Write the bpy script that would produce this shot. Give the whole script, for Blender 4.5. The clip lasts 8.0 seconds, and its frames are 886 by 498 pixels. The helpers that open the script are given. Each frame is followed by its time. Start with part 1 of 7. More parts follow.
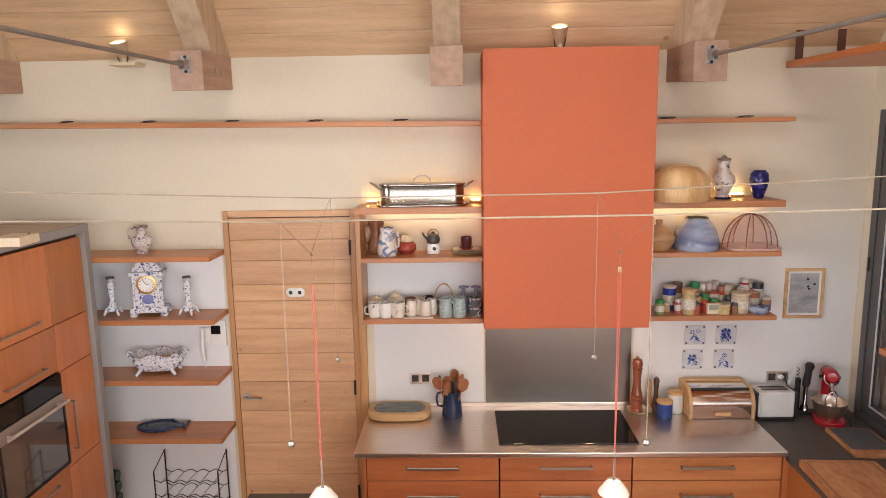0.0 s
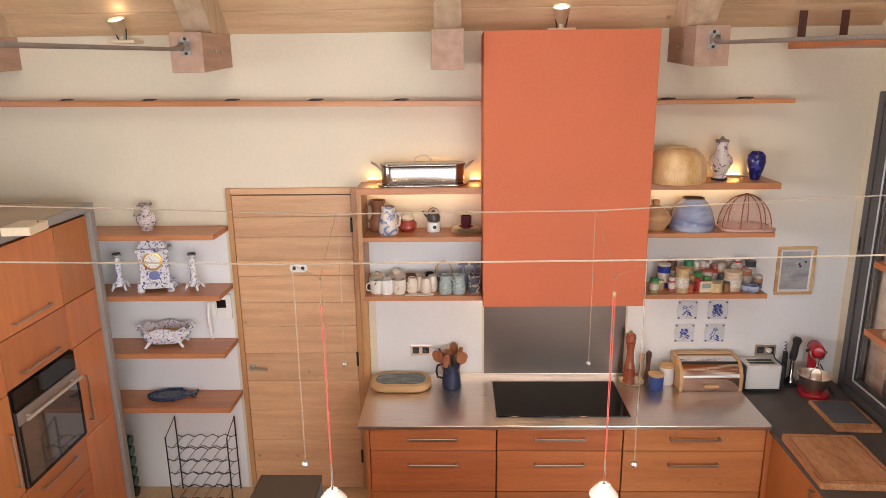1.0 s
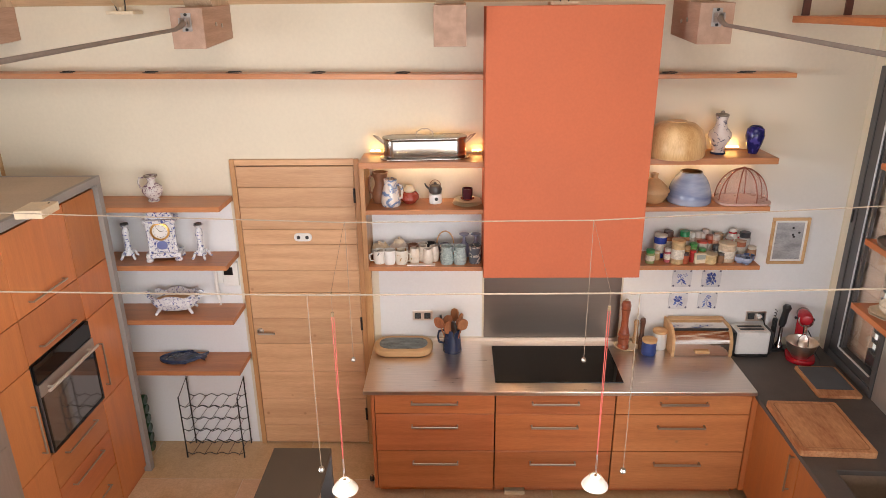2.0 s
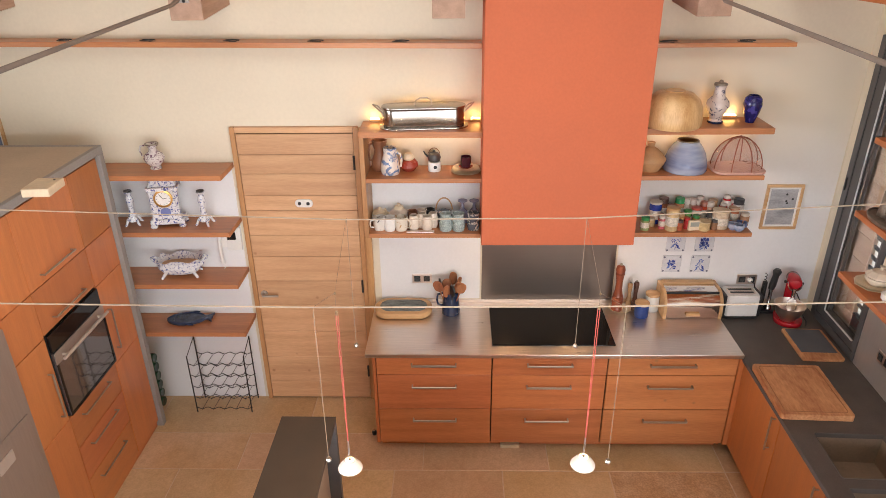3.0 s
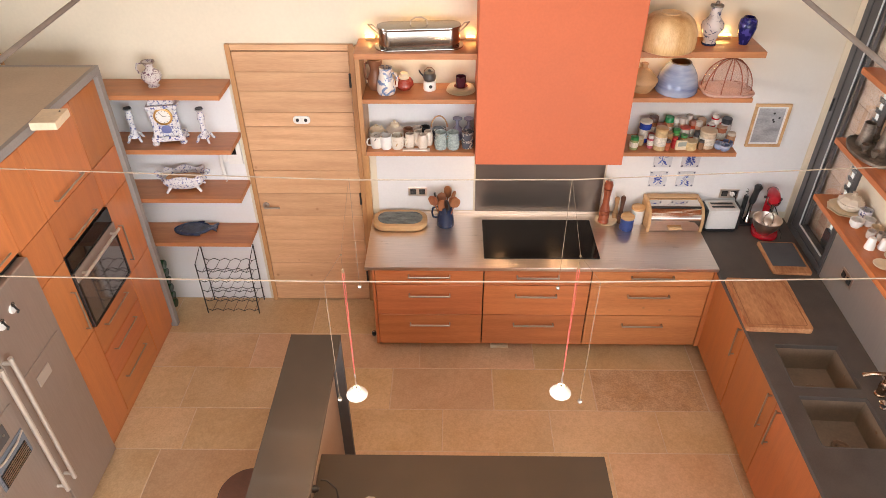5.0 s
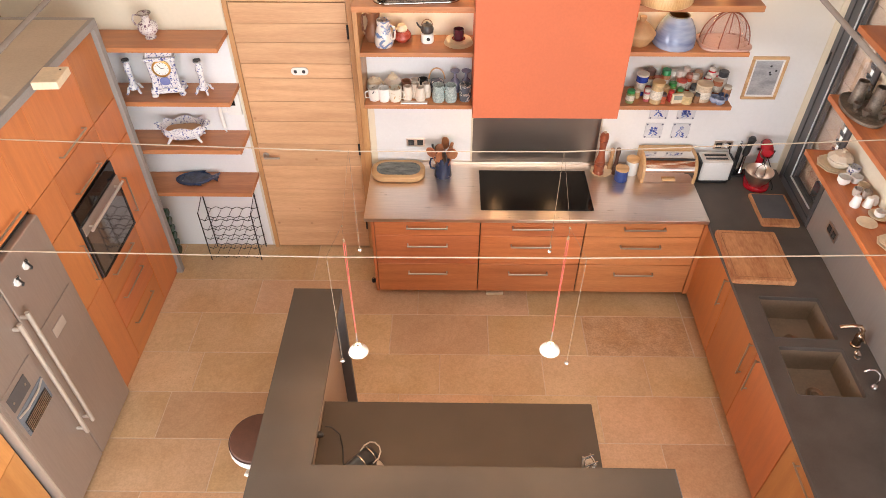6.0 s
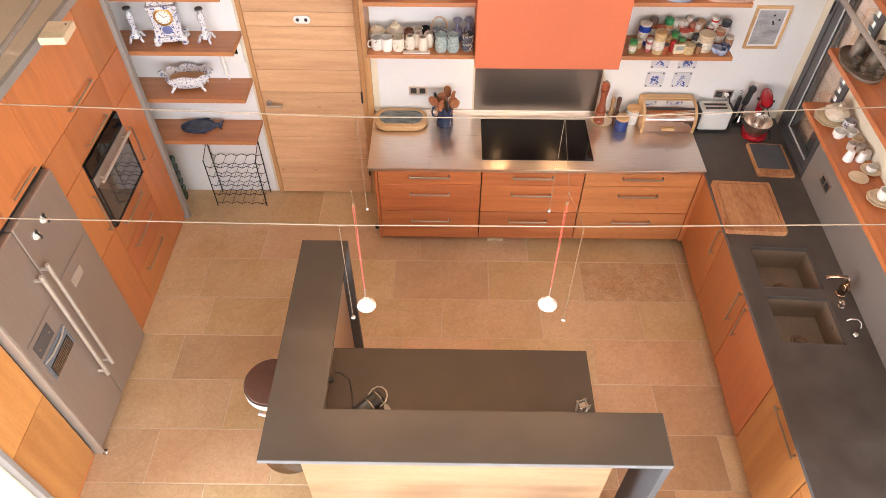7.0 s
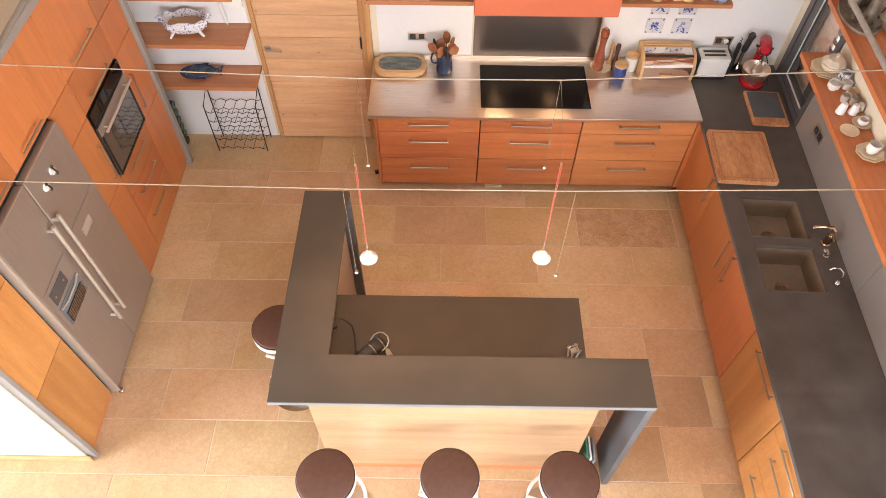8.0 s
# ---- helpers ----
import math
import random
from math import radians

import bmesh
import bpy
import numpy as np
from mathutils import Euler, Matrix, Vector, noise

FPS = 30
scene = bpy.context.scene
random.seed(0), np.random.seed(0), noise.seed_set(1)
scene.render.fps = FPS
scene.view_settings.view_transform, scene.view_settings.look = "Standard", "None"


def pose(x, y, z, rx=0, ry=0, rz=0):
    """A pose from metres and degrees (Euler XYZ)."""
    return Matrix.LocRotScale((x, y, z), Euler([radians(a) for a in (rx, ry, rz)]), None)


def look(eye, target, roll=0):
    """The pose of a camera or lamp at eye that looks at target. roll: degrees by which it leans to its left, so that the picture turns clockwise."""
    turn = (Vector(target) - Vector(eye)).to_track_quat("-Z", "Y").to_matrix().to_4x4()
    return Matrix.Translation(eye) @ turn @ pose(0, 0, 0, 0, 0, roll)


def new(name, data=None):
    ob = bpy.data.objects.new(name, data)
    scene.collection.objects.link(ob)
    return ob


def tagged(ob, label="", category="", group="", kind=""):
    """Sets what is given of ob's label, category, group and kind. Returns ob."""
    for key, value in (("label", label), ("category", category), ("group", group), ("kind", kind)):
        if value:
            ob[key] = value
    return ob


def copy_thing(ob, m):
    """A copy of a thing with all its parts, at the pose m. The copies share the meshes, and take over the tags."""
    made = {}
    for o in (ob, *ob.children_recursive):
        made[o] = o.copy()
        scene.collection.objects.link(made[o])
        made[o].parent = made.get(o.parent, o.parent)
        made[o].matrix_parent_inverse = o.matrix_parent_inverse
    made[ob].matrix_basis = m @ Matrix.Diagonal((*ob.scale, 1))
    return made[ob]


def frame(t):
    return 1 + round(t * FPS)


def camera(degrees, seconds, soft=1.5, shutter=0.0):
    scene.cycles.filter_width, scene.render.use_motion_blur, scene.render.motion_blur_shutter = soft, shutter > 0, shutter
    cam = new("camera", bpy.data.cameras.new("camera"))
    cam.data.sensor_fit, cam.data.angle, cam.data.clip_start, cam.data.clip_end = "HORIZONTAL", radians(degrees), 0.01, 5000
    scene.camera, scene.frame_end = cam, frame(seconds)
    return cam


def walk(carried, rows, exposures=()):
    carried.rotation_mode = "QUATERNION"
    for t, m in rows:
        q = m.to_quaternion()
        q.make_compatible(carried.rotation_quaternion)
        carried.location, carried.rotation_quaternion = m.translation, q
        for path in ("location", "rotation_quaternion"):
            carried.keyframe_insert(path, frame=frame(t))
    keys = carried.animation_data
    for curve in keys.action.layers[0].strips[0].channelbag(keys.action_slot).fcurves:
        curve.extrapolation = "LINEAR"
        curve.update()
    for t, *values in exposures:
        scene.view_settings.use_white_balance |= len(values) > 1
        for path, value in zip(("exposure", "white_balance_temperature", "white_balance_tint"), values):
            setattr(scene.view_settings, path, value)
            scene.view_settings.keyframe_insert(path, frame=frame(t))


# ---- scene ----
cam = camera(66.8, 8.0, soft=0.7)
PATH = [
    (0, (0.665, -4.395, 2.733), (0.614, -2.423, 2.403), -0.9),
    (0.5, (0.659, -4.407, 2.848), (0.61, -2.45, 2.439), -0.8),
    (1, (0.654, -4.428, 2.981), (0.608, -2.492, 2.482), -0.7),
    (1.5, (0.638, -4.443, 3.114), (0.594, -2.533, 2.521), -0.6),
    (3, (0.646, -4.453, 3.475), (0.604, -2.649, 2.612), -0.6),
    (3.5, (0.63, -4.461, 3.567), (0.593, -2.698, 2.623), -0.5),
    (4, (0.622, -4.469, 3.674), (0.589, -2.756, 2.642), -0.4),
    (4.5, (0.632, -4.475, 3.762), (0.605, -2.812, 2.652), -0.3),
    (6, (0.655, -4.481, 4.044), (0.636, -3.002, 2.697), -0.0),
    (6.5, (0.633, -4.491, 4.128), (0.619, -3.081, 2.71), 0.1),
    (7, (0.632, -4.492, 4.222), (0.618, -3.155, 2.734), 0.2),
    (7.5, (0.631, -4.485, 4.309), (0.619, -3.226, 2.755), 0.2),
    (8, (0.632, -4.495, 4.387), (0.624, -3.312, 2.774), 0.5),
]
walk(cam, [(t, look(eye, target, roll)) for t, eye, target, roll in PATH],
     exposures=[(0, -0.28), (1.5, -0.20), (3.5, -0.04), (4.5, 0.08), (6.5, 0.39), (8, 0.32)])

# ---- light ----
world = bpy.data.worlds.new("sky")
scene.world = world
world.use_nodes = True
wn = world.node_tree
sky = wn.nodes.new("ShaderNodeTexSky")
sky.sky_type, sky.sun_disc = "NISHITA", False
sky.sun_elevation, sky.sun_rotation = radians(42), radians(354)
wn.links.new(sky.outputs[0], wn.nodes["Background"].inputs[0])
wn.nodes["Background"].inputs[1].default_value = 0.06

sun = new("sun", bpy.data.lights.new("sun", "SUN"))
sun.data.energy, sun.data.angle, sun.data.color = 5.0, radians(0.6), (1.0, 0.95, 0.87)
sun.matrix_world = look((-1, 9, 8.2), (0, 0, 0))


def area_lamp(name, eye, target, w, h, watts, colour=(1.0, 0.97, 0.93), spread=180):
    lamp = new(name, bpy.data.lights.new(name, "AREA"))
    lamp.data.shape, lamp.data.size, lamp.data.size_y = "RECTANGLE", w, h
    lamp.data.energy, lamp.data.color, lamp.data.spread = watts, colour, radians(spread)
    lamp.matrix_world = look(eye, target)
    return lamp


# unseen openings, aimed down as daylight falls; roof and west lamps are added fill
area_lamp("hall_window_light", (0.4, -9.35, 1.9), (0.4, 0, 0.9), 6.4, 2.6, 75, (0.93, 0.925, 0.985), 80)
# no roof window is known; added to brighten floor and worktops from above
area_lamp("roof_fill_light", (0.95, -4.55, 5.70), (0.5, -2.4, 0.0), 3.7, 2.6, 98, (1.0, 0.94, 0.885), 165)
area_lamp("side_window_light", (2.75, -5.95, 1.75), (-1.6, -1.3, 1.0), 2.6, 2.3, 68, (0.92, 0.95, 0.99), 95)
# no west window is known; added to brighten the window wall and shelves
area_lamp("west_fill_light", (-4.75, -4.65, 1.9), (3.2, -2.1, 0.9), 2.8, 2.4, 130, (0.90, 0.94, 1.0), 80)


def point_lamp(name, x, y, z, watts, colour, radius=0.03):
    lamp = new(name, bpy.data.lights.new(name, "POINT"))
    lamp.data.energy, lamp.data.color, lamp.data.shadow_soft_size = watts, colour, radius
    lamp.location = (x, y, z)
    return lamp


# ---- materials ----
def material(name, colour, rough=0.5, metal=0.0, vary=0.12, scale=6.0, bump=0.1, bump_scale=60.0, stretch=(1, 1, 1),
             dark=None, random_tone=0.0, coat=0.0, rough_vary=0.1, random_hue=0.0):
    """A surface with two scales of variation: broad stains and a fine grain that also gives relief."""
    m = bpy.data.materials.new(name)
    m.use_nodes = True
    t = m.node_tree
    bsdf = t.nodes["Principled BSDF"]
    co = t.nodes.new("ShaderNodeTexCoord")
    info = t.nodes.new("ShaderNodeObjectInfo")
    add = t.nodes.new("ShaderNodeVectorMath")
    add.operation = "MULTIPLY_ADD"
    add.inputs[1].default_value = (37.0, 23.0, 51.0)
    t.links.new(info.outputs["Random"], add.inputs[0])
    t.links.new(co.outputs["Object"], add.inputs[2])
    mp = t.nodes.new("ShaderNodeMapping")
    mp.inputs["Scale"].default_value = stretch
    t.links.new(add.outputs[0], mp.inputs[0])
    broad = t.nodes.new("ShaderNodeTexNoise")
    broad.inputs["Scale"].default_value, broad.inputs["Detail"].default_value = scale, 5
    fine = t.nodes.new("ShaderNodeTexNoise")
    fine.inputs["Scale"].default_value, fine.inputs["Detail"].default_value = bump_scale, 3
    for n in (broad, fine):
        t.links.new(mp.outputs[0], n.inputs["Vector"])
    both = t.nodes.new("ShaderNodeMix")
    both.inputs[0].default_value = 0.35
    t.links.new(broad.outputs["Fac"], both.inputs[2])
    t.links.new(fine.outputs["Fac"], both.inputs[3])
    ramp = t.nodes.new("ShaderNodeValToRGB")
    d = dark or tuple(c * (1 - vary * 2) for c in colour)
    l = tuple(min(1.0, c * (1 + vary)) for c in colour)
    ramp.color_ramp.elements[0].position, ramp.color_ramp.elements[1].position = 0.36, 0.64
    ramp.color_ramp.elements[0].color, ramp.color_ramp.elements[1].color = (*d, 1), (*l, 1)
    t.links.new(both.outputs[0], ramp.inputs[0])
    out = ramp.outputs[0]
    if random_tone:
        hsv = t.nodes.new("ShaderNodeHueSaturation")
        rng = t.nodes.new("ShaderNodeMapRange")
        rng.inputs[3].default_value, rng.inputs[4].default_value = 1 - random_tone, 1 + random_tone
        t.links.new(info.outputs["Random"], rng.inputs[0])
        t.links.new(rng.outputs[0], hsv.inputs["Value"])
        if random_hue:
            spin = t.nodes.new("ShaderNodeMath")
            spin.operation = "MULTIPLY"
            spin.inputs[1].default_value = 7.31
            wrap = t.nodes.new("ShaderNodeMath")
            wrap.operation = "FRACT"
            hue = t.nodes.new("ShaderNodeMapRange")
            hue.inputs[3].default_value, hue.inputs[4].default_value = 0.5 - random_hue, 0.5 + random_hue
            t.links.new(info.outputs["Random"], spin.inputs[0])
            t.links.new(spin.outputs[0], wrap.inputs[0])
            t.links.new(wrap.outputs[0], hue.inputs[0])
            t.links.new(hue.outputs[0], hsv.inputs["Hue"])
        t.links.new(out, hsv.inputs["Color"])
        out = hsv.outputs[0]
    t.links.new(out, bsdf.inputs["Base Color"])
    rr = t.nodes.new("ShaderNodeMapRange")
    rr.inputs[3].default_value, rr.inputs[4].default_value = max(0.02, rough - rough_vary), min(1, rough + rough_vary)
    t.links.new(broad.outputs["Fac"], rr.inputs[0])
    t.links.new(rr.outputs[0], bsdf.inputs["Roughness"])
    bsdf.inputs["Metallic"].default_value = metal
    bsdf.inputs["Coat Weight"].default_value = coat
    bsdf.inputs["Coat Roughness"].default_value = 0.25
    if bump:
        bp = t.nodes.new("ShaderNodeBump")
        bp.inputs["Strength"].default_value, bp.inputs["Distance"].default_value = bump, 0.002
        t.links.new(fine.outputs["Fac"], bp.inputs["Height"])
        t.links.new(bp.outputs[0], bsdf.inputs["Normal"])
    return m


def wood(name, light, dark, axis, rough=0.42, tone=0.12, coat=0.15, rings=2.2):
    """Planed wood: long soft streaks and fine pores along one axis."""
    s = [9.0, 9.0, 9.0]
    s["xyz".index(axis)] = 0.7
    return material(name, light, rough, 0, 0.1, rings, 0.12, 26.0, tuple(s), dark, tone, coat, random_hue=0.006 if tone > 0.1 else 0.0)


def glow(name, colour, strength):
    m = bpy.data.materials.new(name)
    m.use_nodes = True
    b = m.node_tree.nodes["Principled BSDF"]
    b.inputs["Base Color"].default_value = (*colour, 1)
    b.inputs["Emission Color"].default_value = (*colour, 1)
    b.inputs["Emission Strength"].default_value = strength
    return m


def glass(name, colour=(1, 1, 1), rough=0.0, ior=1.45):
    m = bpy.data.materials.new(name)
    m.use_nodes = True
    b = m.node_tree.nodes["Principled BSDF"]
    b.inputs["Base Color"].default_value = (*colour, 1)
    b.inputs["Transmission Weight"].default_value = 1
    b.inputs["Roughness"].default_value, b.inputs["IOR"].default_value = rough, ior
    return m


def plain(name, colour, rough=0.35, metal=0.0, vary=0.06, scale=18):
    return material(name, colour, rough, metal, vary, scale, 0.04, 120)


# whiter than PLASTER: cool daylight on the lower wall, put in its colour
DAYLIT_WALL = material("daylit_wall_white", (0.765, 0.765, 0.77), 0.8, vary=0.02, scale=1.5, bump=0.15, bump_scale=60)
PLASTER = material("plaster", (0.72, 0.642, 0.505), 0.9, vary=0.025, scale=1.3, bump=0.25, bump_scale=45)


def daylit_blend(name, low, high, z0, z1):
    """Wall daylight put in the colour: low blends unevenly into high between two heights."""
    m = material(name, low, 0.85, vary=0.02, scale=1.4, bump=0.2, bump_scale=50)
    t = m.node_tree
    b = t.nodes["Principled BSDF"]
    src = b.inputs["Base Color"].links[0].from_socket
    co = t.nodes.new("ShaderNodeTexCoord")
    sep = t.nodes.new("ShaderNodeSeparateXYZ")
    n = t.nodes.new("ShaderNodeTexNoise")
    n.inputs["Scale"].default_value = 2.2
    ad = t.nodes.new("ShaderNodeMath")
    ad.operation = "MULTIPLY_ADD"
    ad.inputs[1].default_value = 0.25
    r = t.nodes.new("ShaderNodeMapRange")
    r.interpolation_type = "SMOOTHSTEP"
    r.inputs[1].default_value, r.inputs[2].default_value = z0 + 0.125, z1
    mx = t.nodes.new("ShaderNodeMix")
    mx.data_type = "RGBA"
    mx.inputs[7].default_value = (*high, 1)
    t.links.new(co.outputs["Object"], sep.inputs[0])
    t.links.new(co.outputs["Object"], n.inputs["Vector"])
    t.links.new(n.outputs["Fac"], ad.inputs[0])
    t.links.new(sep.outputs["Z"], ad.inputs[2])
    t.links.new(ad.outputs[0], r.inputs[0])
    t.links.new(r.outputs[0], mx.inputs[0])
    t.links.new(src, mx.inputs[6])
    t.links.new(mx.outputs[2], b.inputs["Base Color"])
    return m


# cool daylight below and warm light above, both put in the wall's colour
DAYLIT_BLEND = daylit_blend("daylight_blend_on_plaster", (0.765, 0.76, 0.755), (0.72, 0.642, 0.505), 1.55, 2.65)
CEIL_WOOD = wood("ceiling_larch", (0.62, 0.435, 0.27), (0.53, 0.355, 0.21), "x", 0.6, 0.1, 0)
BEAM_WOOD = wood("beam_glulam", (0.60, 0.45, 0.31), (0.47, 0.33, 0.21), "z", 0.65, 0.08, 0)
DOOR_WOOD = wood("oak_door", (0.635, 0.385, 0.212), (0.54, 0.30, 0.155), "x", 0.45, 0.10)
CAB_X = wood("beech_front_x", (0.55, 0.195, 0.072), (0.46, 0.15, 0.052), "x", 0.38, 0.16, 0.25)
# daylight on these fronts put in the colour; the high shelf is honey itself
DAYLIT_HONEY = wood("daylit_honey_beech", (0.58, 0.245, 0.092), (0.46, 0.17, 0.06), "x", 0.36, 0.10, 0.3, 1.5)
DAYLIT_HONEY_Z = wood("daylit_honey_beech_z", (0.56, 0.265, 0.085), (0.46, 0.19, 0.055), "z", 0.36, 0.10, 0.3, 1.5)
CAB_Z = wood("beech_front_z", (0.515, 0.178, 0.061), (0.47, 0.157, 0.053), "z", 0.38, 0.16, 0.25)
CAB_Y = wood("beech_front_y", (0.515, 0.178, 0.061), (0.47, 0.157, 0.053), "y", 0.38, 0.16, 0.25)
SHELF_X = wood("shelf_beech_x", (0.49, 0.205, 0.082), (0.38, 0.15, 0.06), "x", 0.4, 0.1, 0.2)
SHELF_Y = wood("shelf_beech_y", (0.54, 0.18, 0.055), (0.41, 0.125, 0.04), "y", 0.4, 0.08, 0.2)
MAPLE = wood("maple_panel", (0.46, 0.29, 0.165), (0.38, 0.225, 0.12), "x", 0.4, 0.05, 0.2, 1.6)
BOARD = material("chopping_board", (0.56, 0.285, 0.13), 0.6, vary=0.1, scale=3.0, bump=0.1, bump_scale=24, stretch=(3, 0.8, 3), dark=(0.36, 0.135, 0.052))
PALE_WOOD = wood("pale_wood", (0.62, 0.40, 0.20), (0.50, 0.29, 0.13), "x", 0.5, 0.1, 0.1)
SLATE = material("dark_stone_top", (0.074, 0.055, 0.039), 0.68, vary=0.10, scale=4, bump=0.05, bump_scale=200)
# top of the window run: greyer and slightly lighter than SLATE
RUN_STONE = material("grey_stone_top", (0.094, 0.079, 0.069), 0.5, vary=0.15, scale=5, bump=0.05, bump_scale=220)
SLATE_EDGE = material("dark_stone_edge", (0.10, 0.105, 0.115), 0.5, vary=0.1, scale=8, bump=0.05, bump_scale=200)
# dark stone made paler: hall daylight on the bar's edges, put in colour
DAYLIT_EDGE = material("daylit_stone_edge", (0.22, 0.225, 0.24), 0.5, vary=0.08, scale=9, bump=0.05, bump_scale=200)
GREY_SIDE = material("grey_lacquer_panel", (0.30, 0.28, 0.265), 0.5, vary=0.06, scale=3, bump=0.05, bump_scale=90)
STEEL = material("brushed_steel", (0.76, 0.665, 0.595), 0.30, 1.0, vary=0.05, scale=3, bump=0.04, bump_scale=30, stretch=(2, 40, 40), rough_vary=0.06)
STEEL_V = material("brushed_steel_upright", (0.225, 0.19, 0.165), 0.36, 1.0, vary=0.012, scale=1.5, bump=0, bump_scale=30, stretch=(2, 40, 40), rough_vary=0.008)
STEEL_R = material("brushed_steel_wall", (0.60, 0.55, 0.51), 0.36, 0.7, vary=0.02, scale=2, bump=0, bump_scale=30, stretch=(40, 40, 2), rough_vary=0.03)
FRIDGE = material("fridge_steel", (0.40, 0.335, 0.29), 0.42, 0.6, vary=0.04, scale=3, bump=0.03, bump_scale=40, stretch=(30, 30, 2))
FRIDGE_BAR = material("fridge_bar_steel", (0.58, 0.52, 0.46), 0.38, 0.5, vary=0.03, bump=0)
GALV = material("galvanised_steel", (0.40, 0.37, 0.35), 0.5, 0.5, vary=0.1, bump=0)
CHROME = material("chrome", (0.62, 0.60, 0.58), 0.15, 1.0, vary=0.03, bump=0, rough_vary=0.03)
SATIN = material("satin_nickel", (0.46, 0.42, 0.37), 0.38, 1.0, vary=0.05, bump=0.03)
CORAL = material("coral_paint", (0.60, 0.155, 0.068), 0.75, vary=0.035, scale=1.6, bump=0.2, bump_scale=60)
BLACK_GLASS = material("black_glass", (0.009, 0.008, 0.008), 0.035, vary=0.1, bump=0, rough_vary=0.01)
BLACK_GLASS.node_tree.nodes["Principled BSDF"].inputs["Specular IOR Level"].default_value = 0.26
OVEN_GLASS = material("mirrored_oven_glass", (0.20, 0.19, 0.19), 0.05, 0.75, vary=0.03, bump=0, rough_vary=0.02)
BLACK = material("black_plastic", (0.02, 0.02, 0.021), 0.4, vary=0.1)
IRON = material("black_iron", (0.025, 0.024, 0.024), 0.5, 0.3, vary=0.2)
ALU = material("grey_aluminium_frame", (0.115, 0.11, 0.11), 0.42, 0.3, vary=0.05, scale=5)
WHITE = material("white_enamel", (0.80, 0.79, 0.76), 0.3, vary=0.03, bump=0.02)
CREAM = material("cream_stoneware", (0.74, 0.61, 0.43), 0.35, vary=0.07, scale=12)
TAN_PANEL = material("tan_lacquer_panel", (0.42, 0.32, 0.24), 0.5, vary=0.05, scale=3)
TAN_TOP = material("tan_plaster_top", (0.52, 0.43, 0.33), 0.8, vary=0.06, scale=3)

def knots(m, scale, size, dark):
    """Scattered small round knots, some cut through and some missed by the surface."""
    t = m.node_tree
    bsdf = t.nodes["Principled BSDF"]
    src = bsdf.inputs["Base Color"].links[0].from_socket
    vec = [n for n in t.nodes if n.bl_idname == "ShaderNodeVectorMath"][0].outputs[0]
    v = t.nodes.new("ShaderNodeTexVoronoi")
    v.inputs["Scale"].default_value = scale
    t.links.new(vec, v.inputs["Vector"])
    r = t.nodes.new("ShaderNodeMapRange")
    r.inputs[1].default_value, r.inputs[2].default_value = size * 0.4, size
    r.inputs[3].default_value, r.inputs[4].default_value = 0.8, 0.0
    t.links.new(v.outputs["Distance"], r.inputs[0])
    mx_ = t.nodes.new("ShaderNodeMix")
    mx_.data_type = "RGBA"
    mx_.inputs[7].default_value = (*dark, 1)
    t.links.new(r.outputs[0], mx_.inputs[0])
    t.links.new(src, mx_.inputs[6])
    t.links.new(mx_.outputs[2], bsdf.inputs["Base Color"])


def veined(m, scale, depth):
    """Faint wandering veins and clouds, darker than the stone, added to its base colour."""
    t = m.node_tree
    bsdf = t.nodes["Principled BSDF"]
    src = bsdf.inputs["Base Color"].links[0].from_socket
    vec = [n for n in t.nodes if n.bl_idname == "ShaderNodeMapping"][0].outputs[0]
    n = t.nodes.new("ShaderNodeTexNoise")
    n.inputs["Scale"].default_value, n.inputs["Detail"].default_value, n.inputs["Distortion"].default_value = scale, 4, 1.6
    t.links.new(vec, n.inputs["Vector"])
    r = t.nodes.new("ShaderNodeValToRGB")
    e = r.color_ramp.elements
    e[0].position, e[0].color = 0.44, (1, 1, 1, 1)
    e[1].position, e[1].color = 0.56, (1, 1, 1, 1)
    mid = e.new(0.5)
    mid.color = (1 - depth, 1 - depth * 1.25, 1 - depth * 1.5, 1)
    t.links.new(n.outputs["Fac"], r.inputs[0])
    mx_ = t.nodes.new("ShaderNodeMix")
    mx_.data_type, mx_.blend_type = "RGBA", "MULTIPLY"
    mx_.inputs[0].default_value = 1.0
    t.links.new(src, mx_.inputs[6])
    t.links.new(r.outputs[0], mx_.inputs[7])
    t.links.new(mx_.outputs[2], bsdf.inputs["Base Color"])


GROUT = material("floor_joint", (0.64, 0.49, 0.35), 0.9, vary=0.08, scale=20)
# cabinet bodies made dark: shade in the gaps between fronts, put in colour
SHADED_CARCASS = wood("gap_shade_carcass", (0.06, 0.024, 0.011), (0.045, 0.017, 0.008), "z", 0.6, 0.0, 0)
STONE = material("limestone_tile", (0.605, 0.42, 0.26), 0.36, vary=0.08, scale=1.7, bump=0.2, bump_scale=30, dark=(0.535, 0.36, 0.212), random_tone=0.11, random_hue=0.010)
veined(STONE, 2.3, 0.045)


